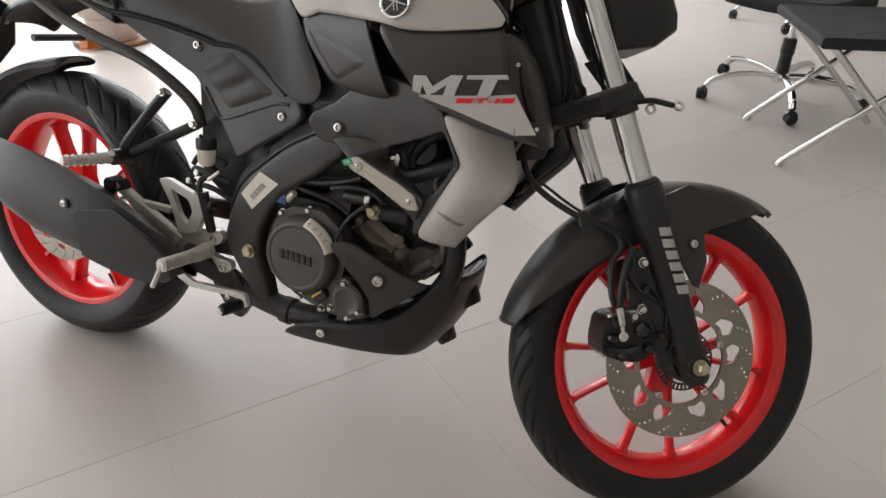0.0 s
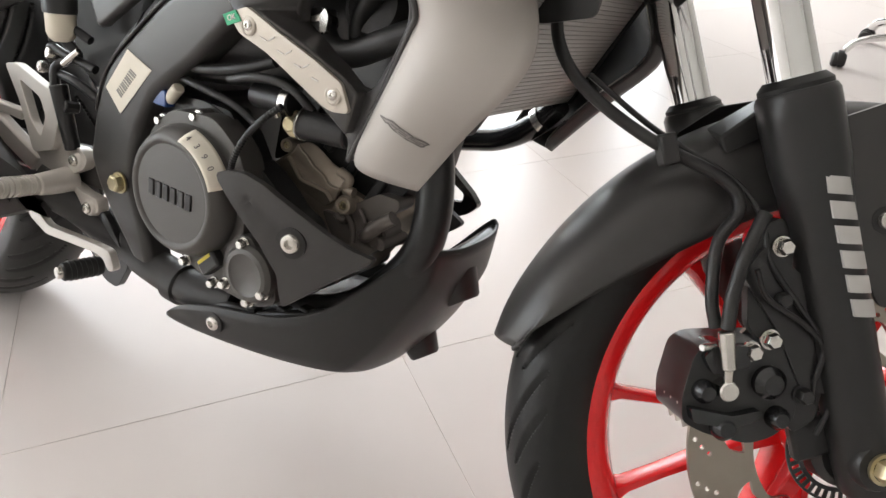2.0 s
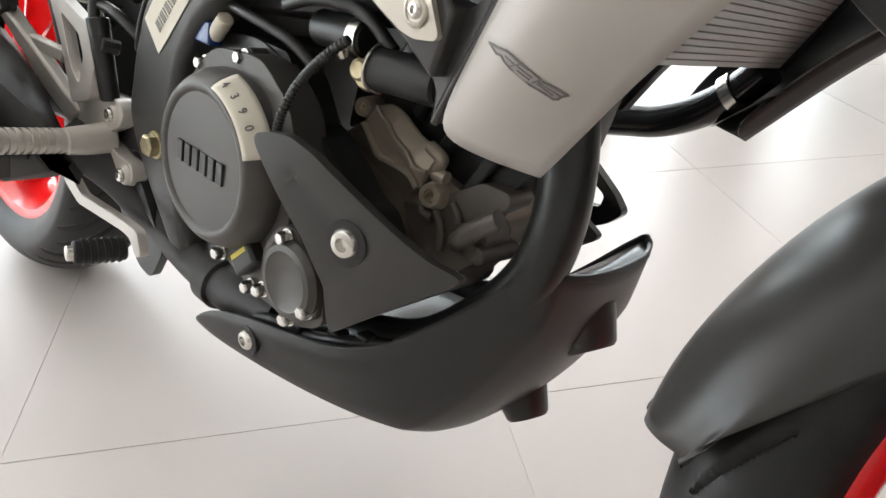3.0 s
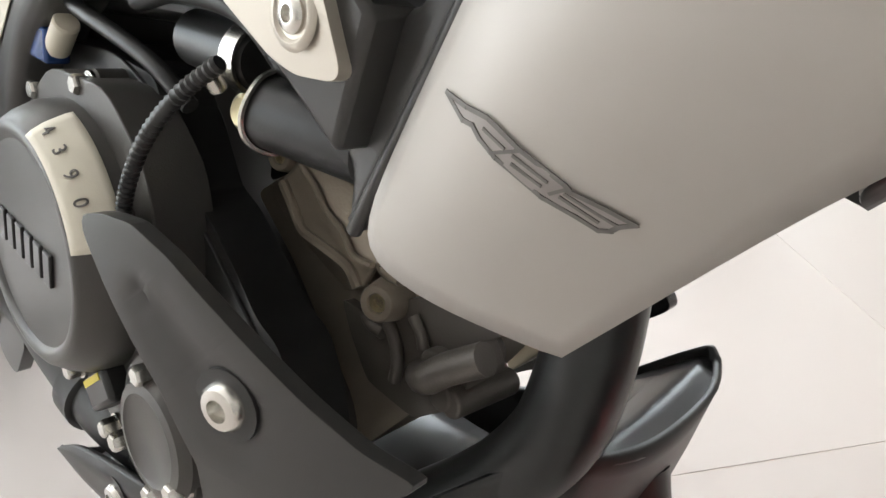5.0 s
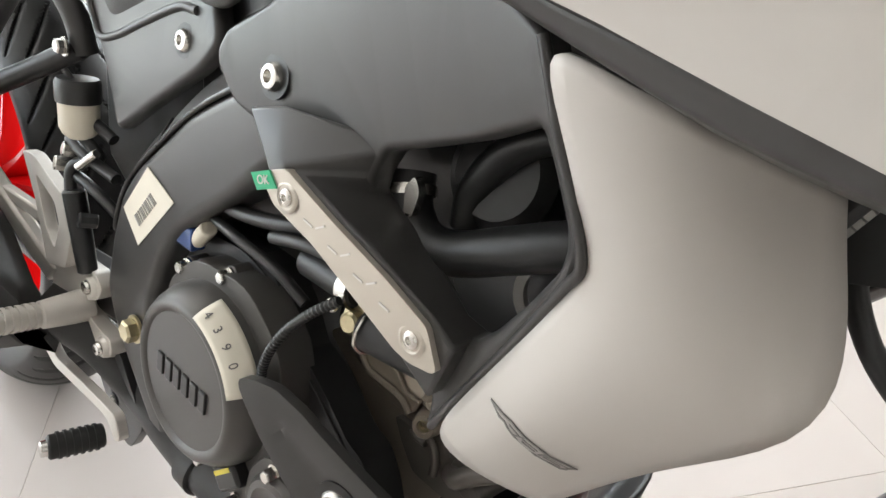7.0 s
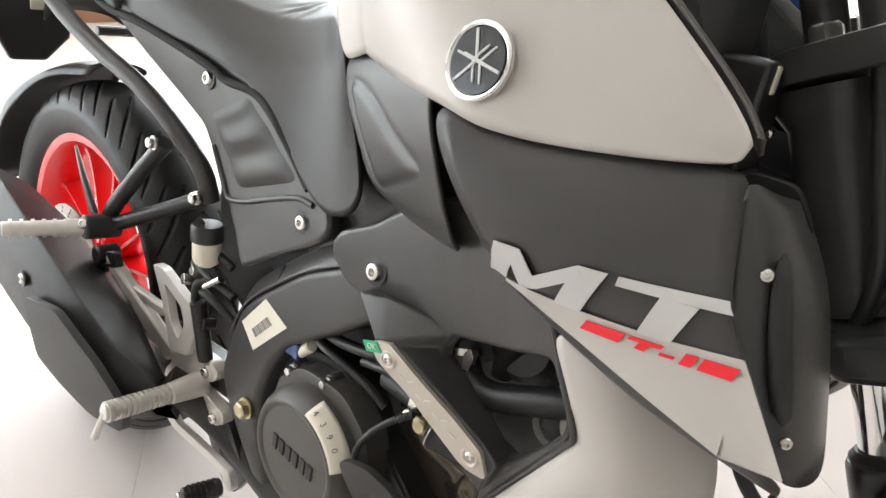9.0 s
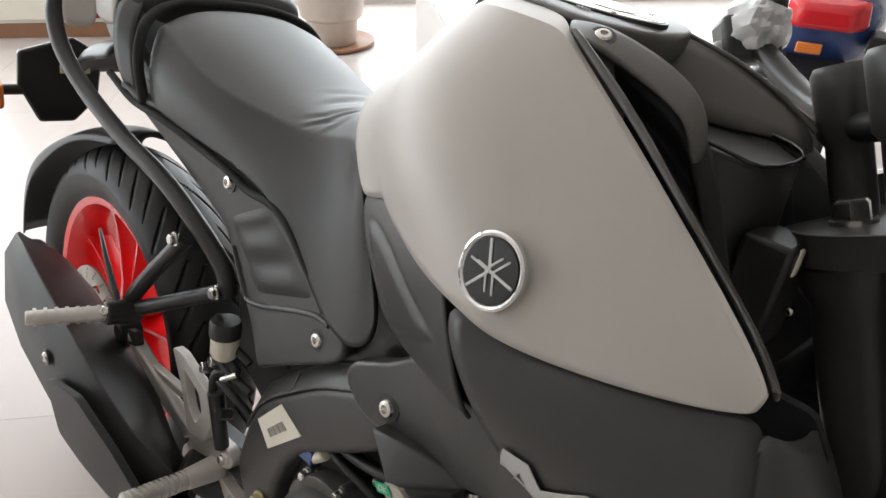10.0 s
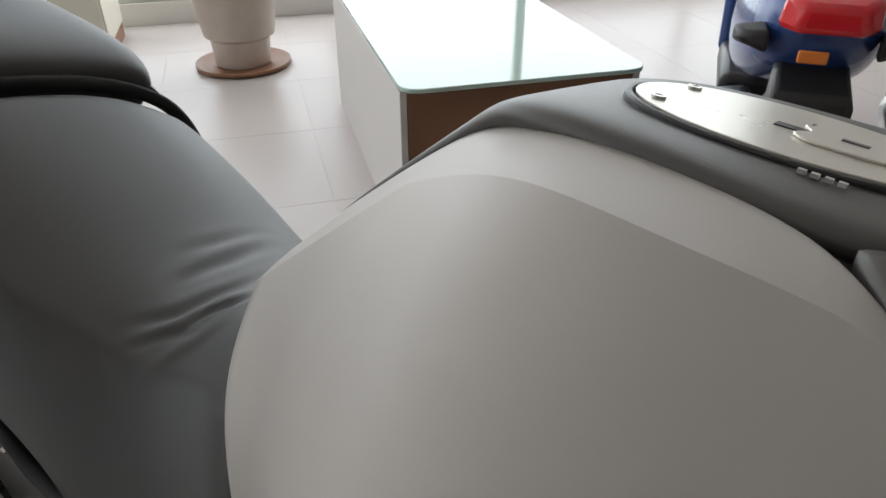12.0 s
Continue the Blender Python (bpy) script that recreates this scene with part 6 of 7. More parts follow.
part("casting_bead", tube([(0.0613, -0.0375, 0.4433), (0.0685, -0.0375, 0.4369), (0.0756, -0.0375, 0.4333), (0.0855, -0.0375, 0.4242), (0.0937, -0.0375, 0.4203), (0.1018, -0.0375, 0.4165), (0.1102, -0.0375, 0.4080), (0.1181, -0.0375, 0.4067), (0.1260, -0.0375, 0.4075)], 0.0019, seg=8), CASTING, cyl)
part("casting_ridge", tube([(0.0469, -0.0365, 0.4249), (0.0560, -0.0365, 0.4159), (0.0675, -0.0365, 0.4040), (0.0782, -0.0365, 0.4020), (0.0949, -0.0365, 0.4006), (0.1079, -0.0365, 0.3981), (0.1167, -0.0365, 0.3906)], 0.0030, seg=8), CASTING, cyl)
part("casting_strut", tube([(0.1188, -0.0300, 0.4260), (0.1334, -0.0300, 0.4190), (0.1283, -0.0300, 0.4073), (0.1415, -0.0300, 0.4061)], 0.0055, seg=10), CASTING, cyl)
part("cylinder_head", plate(fillet([(0.000, 0.405), (0.010, 0.470), (0.050, 0.540), (0.150, 0.560), (0.225, 0.500), (0.215, 0.440), (0.178, 0.392), (0.092, 0.412), (0.049, 0.437)], 0.010, 3), -0.012, 0.062), FRAME, engine, "black cylinder head", bevel=0.006)
for i in range(4):
    x, z = 0.080 + 0.032 * i, 0.520 - 0.024 * i
    part("head_fin", hull([[(x, -0.020, z), (x + 0.010, -0.020, z - 0.006), (x + 0.010, 0.0, z - 0.006), (x, 0.0, z)], [(x - 0.030, -0.020, z - 0.052), (x - 0.020, -0.020, z - 0.058), (x - 0.020, 0.0, z - 0.058), (x - 0.030, 0.0, z - 0.052)]]), FRAME, engine, bevel=0.002)
# block below it, with webs, lugs and a stub pipe
block_line = fillet([(0.0939, 0.3716), (0.12, 0.371), (0.1398, 0.3913), (0.1739, 0.4132), (0.2008, 0.4129), (0.2017, 0.4014), (0.1775, 0.3836), (0.1896, 0.3696), (0.1877, 0.3544), (0.1592, 0.3299), (0.1226, 0.3324), (0.1046, 0.3538)], 0.006, 3)
lower = part("casting_block", plate(block_line, -0.026, 0.004), CASTGREY, cyl, bevel=0.005, seg=3)
for pts, w in (([(0.1342, -0.0290, 0.3766), (0.1413, -0.0290, 0.3690), (0.1454, -0.0290, 0.3580), (0.1452, -0.0290, 0.3471)], 0.0036), ([(0.1508, -0.0290, 0.3886), (0.1575, -0.0290, 0.3819), (0.1606, -0.0290, 0.3750)], 0.0032), ([(0.1182, -0.0290, 0.3744), (0.1231, -0.0290, 0.3700), (0.1331, -0.0290, 0.3698)], 0.0040)):
    part("casting_web", tube(pts, w, seg=12), CASTGREY, lower)
for x, z, r, far in ((0.1352, 0.3912, 0.0098, -0.040), (0.0421, 0.4377, 0.0080, -0.036)):
    part("boss", lathe([(0, -0.02), (r * 1.35, -0.02), (r, 0.0), (r * 0.9, 0.001), (r * 0.55, 0.001), (r * 0.5, -0.004), (0, -0.004)], 24), CASTING, cyl, xf=aim((x, far, z), (0.25, -1, 0.15)))
    part("socket_bolt", lathe([(0, -0.006), (r * 0.5, -0.006), (r * 0.5, -0.001), (r * 0.3, -0.001), (r * 0.3, -0.004), (0, -0.004)], 20), GOLD, cyl, xf=aim((x, far, z), (0.25, -1, 0.15)))
part("outlet_pipe", tube([(0.1624, -0.0300, 0.3607), (0.1764, -0.0420, 0.3713), (0.1869, -0.0420, 0.3823), (0.2048, -0.0400, 0.3971)], 0.0080), CASTGREY, cyl)
for x, z, r in ((0.1790, 0.3591, 0.0085), (0.1864, 0.3585, 0.0075), (0.1718, 0.3701, 0.0105)):
    part("outlet_boss", rod((x, -0.034, z), (x + 0.004, 0.010, z), r), CASTGREY, lower, bevel=0.0015)
part("thermostat", lathe([(0, 0), (0.013, 0), (0.015, 0.003), (0.013, 0.006), (0.007, 0.007), (0.008, 0.016), (0.006, 0.018), (0, 0.018)], 28), GOLD, engine, "yellow zinc sensor on the head", xf=aim((0.100, -0.084, 0.480), (0.15, -1, 0.1)))
part("starter_cover", plate(fillet([(-0.030, 0.476), (0.006, 0.474), (0.030, 0.446), (0.044, 0.425), (0.062, 0.418), (0.086, 0.401), (0.107, 0.383), (0.125, 0.377), (0.138, 0.359), (0.148, 0.336), (0.153, 0.320), (0.120, 0.296), (0.030, 0.300), (-0.030, 0.400)], 0.006), -0.090, -0.060), FRAME, engine, "glossy black plate beside the cylinder", bevel=0.004)
part("throttle_body", lathe([(0, 0), (0.030, 0), (0.034, 0.006), (0.034, 0.050), (0.026, 0.058), (0, 0.058)], 28), FRAME, engine, xf=aim((0.178, -0.030, 0.600), (0.1, -1, 0.2)))
part("throttle_drum", lathe([(0.018, 0), (0.024, 0), (0.024, 0.008), (0.018, 0.008)], 28, loop=True), FINS, engine, xf=aim((0.230, -0.070, 0.555), (0.3, -1, 0.1)))
part("throttle_plate", rod((0.252, -0.098, 0.570), (0.262, -0.066, 0.575), 0.016), ALLOY, engine)
part("injector_bracket", plate(fillet([(0.148, 0.596), (0.154, 0.604), (0.159, 0.596), (0.156, 0.580), (0.150, 0.580)], 0.003), -0.118, -0.112), STEEL, engine, bevel=0.001)
# added sheet behind the opening; its black stands for the shade inside
part("scoop_liner", plate(fillet([(0.120, 0.560), (0.120, 0.690), (0.240, 0.700), (0.300, 0.620), (0.240, 0.480), (0.170, 0.480)], 0.01), -0.052, -0.046), FRAME, bike, "black sheet added to darken the inside of the scoop", bevel=0.002)
part("airbox", hull([[(-0.10, y, z) for y, z in ((-0.085, 0.49), (-0.095, 0.60), (-0.08, 0.78), (0.08, 0.78), (0.095, 0.60), (0.085, 0.49))], [(0.06, y, z) for y, z in ((-0.070, 0.505), (-0.105, 0.62), (-0.11, 0.80), (0.11, 0.80), (0.105, 0.62), (0.070, 0.505))], [(0.17, y, z) for y, z in ((-0.03, 0.56), (-0.09, 0.655), (-0.13, 0.78), (0.13, 0.78), (0.09, 0.655), (0.03, 0.56))], [(0.30, y, z) for y, z in ((-0.02, 0.66), (-0.07, 0.69), (-0.10, 0.78), (0.10, 0.78), (0.07, 0.69), (0.02, 0.66))]]), FRAME, bike, "black airbox under the tank", bevel=0.006)
for pts, r in (([(-0.09, -0.098, 0.520), (-0.03, -0.104, 0.515), (0.03, -0.102, 0.525), (0.075, -0.095, 0.540)], 0.006), ([(-0.08, -0.096, 0.500), (-0.04, -0.106, 0.498), (0.02, -0.100, 0.486), (0.05, -0.094, 0.470)], 0.0045), ([(0.02, -0.104, 0.512), (0.060, -0.106, 0.522), (0.10, -0.10, 0.520), (0.13, -0.095, 0.500)], 0.005)):
    part("wiring", tube(pts, r, seg=10), HOSE, engine)
part("plug_cap", rod((-0.060, -0.105, 0.488), (-0.078, -0.104, 0.470), 0.007), WHITEPLASTIC, engine, "pale plug cap")
part("connector", block(-0.100, -0.074, -0.112, -0.098, 0.462, 0.482), BLUE, engine, bevel=0.002)

# guard below the cylinder
guard_y = blend([(0.0495, 0.4224, -0.141), (0.086, 0.421, -0.130), (0.121, 0.409, -0.123), (0.152, 0.391, -0.116), (0.180, 0.372, -0.108), (0.205, 0.350, -0.097), (0.148, 0.297, -0.114), (0.1284, 0.2873, -0.1166), (0.102, 0.351, -0.133), (0.062, 0.386, -0.138), (0.138, 0.368, -0.129)])
GUARD = fillet([(0.046, 0.4227), (0.0601, 0.4274), (0.0781, 0.4291), (0.1013, 0.4222), (0.1365, 0.405), (0.1756, 0.3847), (0.2002, 0.3737), (0.2219, 0.3683), (0.2195, 0.3624), (0.2014, 0.3479), (0.1832, 0.3333), (0.1297, 0.2883), (0.127, 0.2985), (0.125, 0.328), (0.1043, 0.3593), (0.0735, 0.3894), (0.0478, 0.4157)], 0.004, 2)
HOLLOW = fillet([(0.0703, 0.4065), (0.0967, 0.4078), (0.1236, 0.3956), (0.1569, 0.3755), (0.1599, 0.3546), (0.1429, 0.3359), (0.1306, 0.3426), (0.1118, 0.3697), (0.0878, 0.3869)], 0.008, 3)
guard = part("engine_guard", plate(GUARD, -0.004, 0.004, shape=lambda x, z: guard_y(x, z) + 0.0035 * ease(inside(Vector((x, 0, z)), HOLLOW) / 0.008), cuts=4), DARK, bike, "dark satin guard plate beside the engine", bevel=0.0022)
mirrored(guard)
bolt(guard, (0.1385, guard_y(0.1385, 0.3675) - 0.002, 0.3675), (0.25, -1, 0), 0.0115, 0.006, STEEL)

# belly pan
keel = [
    [(-0.0565, -0.1245, 0.2130), (-0.0570, -0.1245, 0.2115), (-0.062, -0.121, 0.2035), (-0.050, -0.095, 0.199), (-0.045, -0.05, 0.197), (-0.045, 0, 0.197)],
    [(-0.0340, -0.1225, 0.2325), (-0.0345, -0.1245, 0.2265), (-0.037, -0.1205, 0.2005), (-0.030, -0.095, 0.194), (-0.025, -0.05, 0.192), (-0.025, 0, 0.192)],
    [(0.023, -0.1180, 0.2485), (0.023, -0.1215, 0.238), (0.018, -0.1145, 0.2005), (0.020, -0.090, 0.190), (0.020, -0.045, 0.187), (0.020, 0, 0.186)],
    [(0.082, -0.1105, 0.2560), (0.084, -0.1140, 0.245), (0.090, -0.1015, 0.2005), (0.090, -0.078, 0.188), (0.090, -0.030, 0.184), (0.090, 0.01, 0.184)],
    [(0.131, -0.1020, 0.2680), (0.134, -0.1050, 0.256), (0.151, -0.0845, 0.2025), (0.152, -0.060, 0.190), (0.154, -0.015, 0.185), (0.154, 0.02, 0.185)],
    [(0.167, -0.0860, 0.2900), (0.171, -0.0885, 0.277), (0.180, -0.0735, 0.2065), (0.187, -0.045, 0.194), (0.192, -0.005, 0.188), (0.193, 0.026, 0.188)],
    [(0.206, -0.0650, 0.3300), (0.210, -0.0665, 0.312), (0.212, -0.0590, 0.245), (0.216, -0.035, 0.226), (0.220, 0.000, 0.220), (0.221, 0.030, 0.220)],
    [(0.232, -0.0490, 0.3590), (0.236, -0.0480, 0.338), (0.239, -0.0440, 0.298), (0.244, -0.022, 0.272), (0.246, 0.008, 0.262), (0.247, 0.035, 0.261)],
    [(0.247, -0.0390, 0.3735), (0.251, -0.0370, 0.363), (0.256, -0.0320, 0.335), (0.263, -0.010, 0.318), (0.266, 0.015, 0.312), (0.267, 0.039, 0.311)],
    [(0.252, -0.0350, 0.3780), (0.255, -0.0330, 0.376), (0.260, -0.0280, 0.373), (0.268, -0.008, 0.371), (0.272, 0.015, 0.370), (0.273, 0.040, 0.370)],
]


def across_pan(x, y):
    """The far side of the pan, over its own mid-line."""
    return 2 * max(0.0, 0.2 * (x - 0.05)) - y


pan = part("belly_pan", sheet([row + [(x, across_pan(x, y), z) for x, y, z in row[-2::-1]] for row in keel], {1: 0.6, 2: 0.9, 8: 0.9, 9: 0.6}, {5: (0.35, 0), 8: (0.5, 0)}), BLACK, bike, "matte black pointed belly pan", sub=2, thick=0.004, out=(0, 0, -1))
for x, y, z, r in ((0.226, 0.036, 0.206, 0.019), (0.266, 0.034, 0.298, 0.022)):
    part("pan_lug", lathe([(0, -0.030), (r * 1.35, -0.030), (r * 1.1, -0.008), (r, 0.0), (r * 0.86, 0.003), (r * 0.62, 0.002), (r * 0.5, -0.010), (0, -0.010)], 28), BLACK, pan, xf=aim((x, y, z), (0.62, -0.12, -0.77)))
bolt(pan, (0.021, -0.1195, 0.2255), (0, -1, -0.05), 0.0095, 0.005, STEEL)
# exhaust header and link pipe
part("exhaust_header", tube([(0.224, -0.012, 0.486), (0.236, -0.016, 0.446), (0.242, -0.022, 0.402), (0.2355, -0.028, 0.361), (0.203, -0.034, 0.312), (0.15, -0.045, 0.266), (0.04, -0.055, 0.232)], 0.0205, seg=24), FRAME, bike, "black exhaust header pipe")
part("link_pipe", tube([(0.02, -0.080, 0.236), (-0.05, -0.088, 0.234), (-0.12, -0.088, 0.240), (-0.19, -0.090, 0.256), (-0.25, -0.110, 0.290), (-0.29, -0.150, 0.325)], 0.0235, seg=22), MUFFLER, bike, "matte black exhaust link pipe")
part("pipe_joint", lathe([(0.0235, -0.012), (0.0275, -0.010), (0.0275, 0.010), (0.0235, 0.012)], 28, loop=True), MUFFLER, bike, "black exhaust pipe joint", xf=aim((-0.075, -0.0885, 0.2345), (-1, 0, 0.04)))
part("front_bracket", plate(fillet([(0.150, 0.440), (0.172, 0.418), (0.206, 0.394), (0.219, 0.380), (0.206, 0.366), (0.180, 0.352), (0.160, 0.356), (0.146, 0.400)], 0.006), 0.130, 0.142, [fillet([(0.172, 0.404), (0.196, 0.390), (0.194, 0.378), (0.172, 0.376)], 0.004)[::-1]]), GLOSSBLACK, bike, "glossy black bracket ahead of the engine", bevel=0.003)
part("pan_lid", sheet([[(x, y + (across_pan(x, y) - y) * u, z - 0.006 - 0.010 * math.sin(math.pi * u)) for u in (0.02, 0.2, 0.4, 0.6, 0.8, 0.98)] for x, y, z in [row[0] for row in keel[5:]] + [(0.262, -0.024, 0.376), (0.269, -0.006, 0.376)]]), FRAME, pan, sub=1, thick=0.002, out=(-0.5, 0, 0.8))
part("pan_deck", hull([[(0.180, -0.055, 0.290), (0.180, 0.115, 0.300), (0.200, 0.110, 0.268), (0.200, -0.050, 0.268)], [(0.238, -0.030, 0.338), (0.232, 0.110, 0.350), (0.255, 0.085, 0.310), (0.255, -0.020, 0.305)]]), FRAME, pan, bevel=0.004)
part("coolant_tank", plate(fillet([(0.1405, 0.3534), (0.1453, 0.3708), (0.1652, 0.386), (0.1766, 0.3729), (0.1755, 0.3489), (0.1522, 0.3176)], 0.008, 3), 0.070, 0.110), WHITEPLASTIC, bike, "small milky coolant bottle", bevel=0.008, seg=3)
# dark sheet added as shade inside the pan, and the harness lying on it
part("pan_liner", sheet([[(x, y, z - 0.004 * (abs(y) < 0.03)) for y in (-w, -w * 0.6, -0.02, 0.02, w * 0.6, w)] for x, w, z in ((-0.046, 0.112, 0.206), (0.000, 0.112, 0.226), (0.070, 0.103, 0.238), (0.130, 0.089, 0.250), (0.176, 0.072, 0.272))]), FRAME, pan, sub=1, thick=0.003, out=(0, 0, 1))
part("pan_harness", tube([(-0.02, -0.098, 0.226), (0.030, -0.100, 0.244), (0.070, -0.092, 0.246), (0.110, -0.088, 0.260), (0.150, -0.074, 0.272)], 0.006, seg=10), HOSE, pan)
for x, y, z in ((0.060, -0.094, 0.247), (0.100, -0.086, 0.258), (0.128, -0.080, 0.266)):
    part("harness_clip", block(x - 0.007, x + 0.007, y - 0.006, y + 0.008, z - 0.010, z + 0.008), BLACK, pan, bevel=0.002)


# ---- rear of the motorcycle ----
muff = []
for x, y0, y1, z0, z1 in ((-0.262, -0.198, -0.135, 0.296, 0.350), (-0.310, -0.226, -0.128, 0.272, 0.385), (-0.390, -0.242, -0.124, 0.284, 0.430), (-0.500, -0.246, -0.122, 0.302, 0.466), (-0.620, -0.244, -0.124, 0.318, 0.492), (-0.720, -0.236, -0.128, 0.345, 0.500), (-0.745, -0.225, -0.135, 0.365, 0.490)):
    c = 0.022
    muff.append([(x, y0, z0 + c * 1.6), (x, y0 + 0.004, z1 - c * 1.6), (x, y0 + c, z1 - 0.004), (x, y1 - c - 0.012, z1 - 0.042), (x, y1 - 0.012, z1 - c - 0.046), (x, y1, z0 + c), (x, y1 - c, z0), (x, y0 + c, z0)])
muffler = part("muffler", hull(muff), MUFFLER, bike, "matte black boxy muffler", bevel=0.008, seg=3, angle=50)
shield_y = blend([(-0.27, 0.32, -0.220), (-0.36, 0.36, -0.2395), (-0.46, 0.35, -0.2475), (-0.30, 0.36, -0.230)])
part("heat_shield", plate(fillet([(-0.250, 0.330), (-0.300, 0.378), (-0.372, 0.420), (-0.448, 0.404), (-0.464, 0.392), (-0.456, 0.306), (-0.400, 0.292), (-0.330, 0.280), (-0.262, 0.290)], 0.010, 3), -0.006, 0.004, shape=shield_y, cuts=1), MUFFLER, muffler, bevel=0.003)
bolt(muffler, (-0.497, -0.2475, 0.406), (0, -1, 0.05), 0.0075, 0.004, STEEL)
part("muffler_tip", lathe([(0.016, 0), (0.024, 0), (0.024, 0.03), (0.016, 0.03)], 24, loop=True), FRAME, muffler, xf=aim((-0.74, -0.18, 0.43), (-1, 0, 0.2)))
part("muffler_hanger", plate(fillet([(-0.515, 0.400), (-0.480, 0.435), (-0.440, 0.450), (-0.430, 0.430), (-0.470, 0.415), (-0.490, 0.385)], 0.008), -0.150, -0.140), FRAME, muffler, bevel=0.002)
# swingarm, hugger and shock
swing = part("swingarm", hull([[(-0.15, y, z) for y, z in ((-0.10, 0.325), (-0.10, 0.375), (-0.07, 0.375), (-0.07, 0.325))], [(-0.36, y, z) for y, z in ((-0.115, 0.315), (-0.115, 0.365), (-0.088, 0.365), (-0.088, 0.315))], [(-0.70, y, z) for y, z in ((-0.118, 0.295), (-0.118, 0.335), (-0.092, 0.335), (-0.092, 0.295))]]), FRAME, bike, "black box-section swingarm", bevel=0.006)
mirrored(swing)
part("rear_axle", rod((0, 0.13, 0), (0, -0.13, 0), 0.010), STEEL, bike, "steel rear axle", xf=REAREND)
rows = []
for a, w in ((90, 0.048), (106, 0.057), (120, 0.070), (132, 0.088), (142, 0.098), (156, 0.098), (172, 0.094)):
    c, s = math.cos(radians(a)), math.sin(radians(a))
    deep = 0.026 if a > 125 else 0.012
    rows.append([(r * c, y, r * s) for y, r in ((-w, 0.338 - deep), (-w * 0.94, 0.338), (-w * 0.6, 0.347), (0, 0.350), (w * 0.6, 0.347), (w * 0.94, 0.338), (w, 0.338 - deep))])
part("rear_hugger", sheet(rows, {1: 0.8, 5: 0.8}), BLACK, bike, "black hugger over the rear wheel", sub=2, thick=0.003, out=(-0.5, 0, 0.8), xf=REAREND)
part("shock", lathe([(0.016, 0), (0.016, 0.05), (0.026, 0.06), (0.026, 0.20), (0.016, 0.21), (0, 0.21)], 20), FRAME, bike, "black rear shock absorber", xf=aim((-0.27, 0.0, 0.34), (0.25, 0, 0.95)))
part("inner_guard", hull([[(-0.10, y, z) for y, z in ((-0.075, 0.30), (-0.075, 0.66), (0.075, 0.66), (0.075, 0.30))], [(-0.24, y, z) for y, z in ((-0.065, 0.42), (-0.075, 0.72), (0.075, 0.72), (0.065, 0.42))], [(-0.31, y, z) for y, z in ((-0.07, 0.47), (-0.08, 0.74), (0.08, 0.74), (0.07, 0.47))]]), FRAME, bike, "black inner mudguard behind the engine", bevel=0.006)
part("subframe", tube([(-0.06, -0.085, 0.66), (-0.25, -0.095, 0.70), (-0.45, -0.10, 0.77), (-0.70, -0.085, 0.86)], 0.013), FRAME, bike, "black rear subframe tube")
mirrored(bpy.data.objects["subframe"])
# tail mudguard with plate holder and indicators
rows = []
for x, w, z in ((-0.70, 0.075, 0.80), (-0.80, 0.075, 0.780), (-0.88, 0.066, 0.745), (-0.905, 0.060, 0.70)):
    rows.append([(x + 0.02, -w - 0.012, z - 0.025), (x, -w, z), (x - 0.006, 0, z + 0.008), (x, w, z), (x + 0.02, w + 0.012, z - 0.025)])
tailguard = part("rear_mudguard", sheet(rows), BLACK, bike, "matte black rear mudguard with plate holder", sub=2, thick=0.004, out=(-1, 0, 0.4))
holder = [(-0.148, 0.735), (-0.150, 0.678), (-0.118, 0.614), (-0.060, 0.614), (-0.020, 0.655), (-0.012, 0.735), (-0.060, 0.762)]
part("plate_holder", hull([[(-0.902, y, z) for y, z in holder], [(-0.930, y * 0.96, z - 0.004) for y, z in holder]]), BLACK, tailguard, bevel=0.005)
for s in (-1, 1):
    part("indicator_stalk", rod((-0.912, 0.03 * s, 0.669), (-0.912, 0.178 * s, 0.669), 0.009), BLACK, tailguard)
    part("indicator", hull([[(-0.895, s * 0.172, 0.640), (-0.895, s * 0.205, 0.640), (-0.895, s * 0.205, 0.680), (-0.895, s * 0.172, 0.680)], [(-0.930, s * 0.168, 0.634), (-0.930, s * 0.210, 0.634), (-0.930, s * 0.210, 0.686), (-0.930, s * 0.168, 0.686)]]), ORANGE, tailguard, "orange indicator lens", bevel=0.006)
part("lamp_reflector", block(-0.9015, -0.897, -0.085, -0.035, 0.700, 0.716), WHITEPLASTIC, tailguard, "pale reflector strip", bevel=0.002)
part("tail_lamp", block(-0.90, -0.87, -0.05, 0.05, 0.80, 0.845), REDLENS, tailguard, "red tail lamp", bevel=0.008)
# side guard rail
rail = part("guard_rail", tube([(-0.286, -0.100, 0.575), (-0.292, -0.108, 0.612), (-0.330, -0.120, 0.650), (-0.400, -0.134, 0.690), (-0.500, -0.146, 0.718), (-0.600, -0.155, 0.755), (-0.662, -0.162, 0.800), (-0.690, -0.158, 0.845), (-0.665, -0.145, 0.880), (-0.610, -0.130, 0.885)], 0.0115, seg=16), DARK, bike, "dark grey tubular side guard rail")
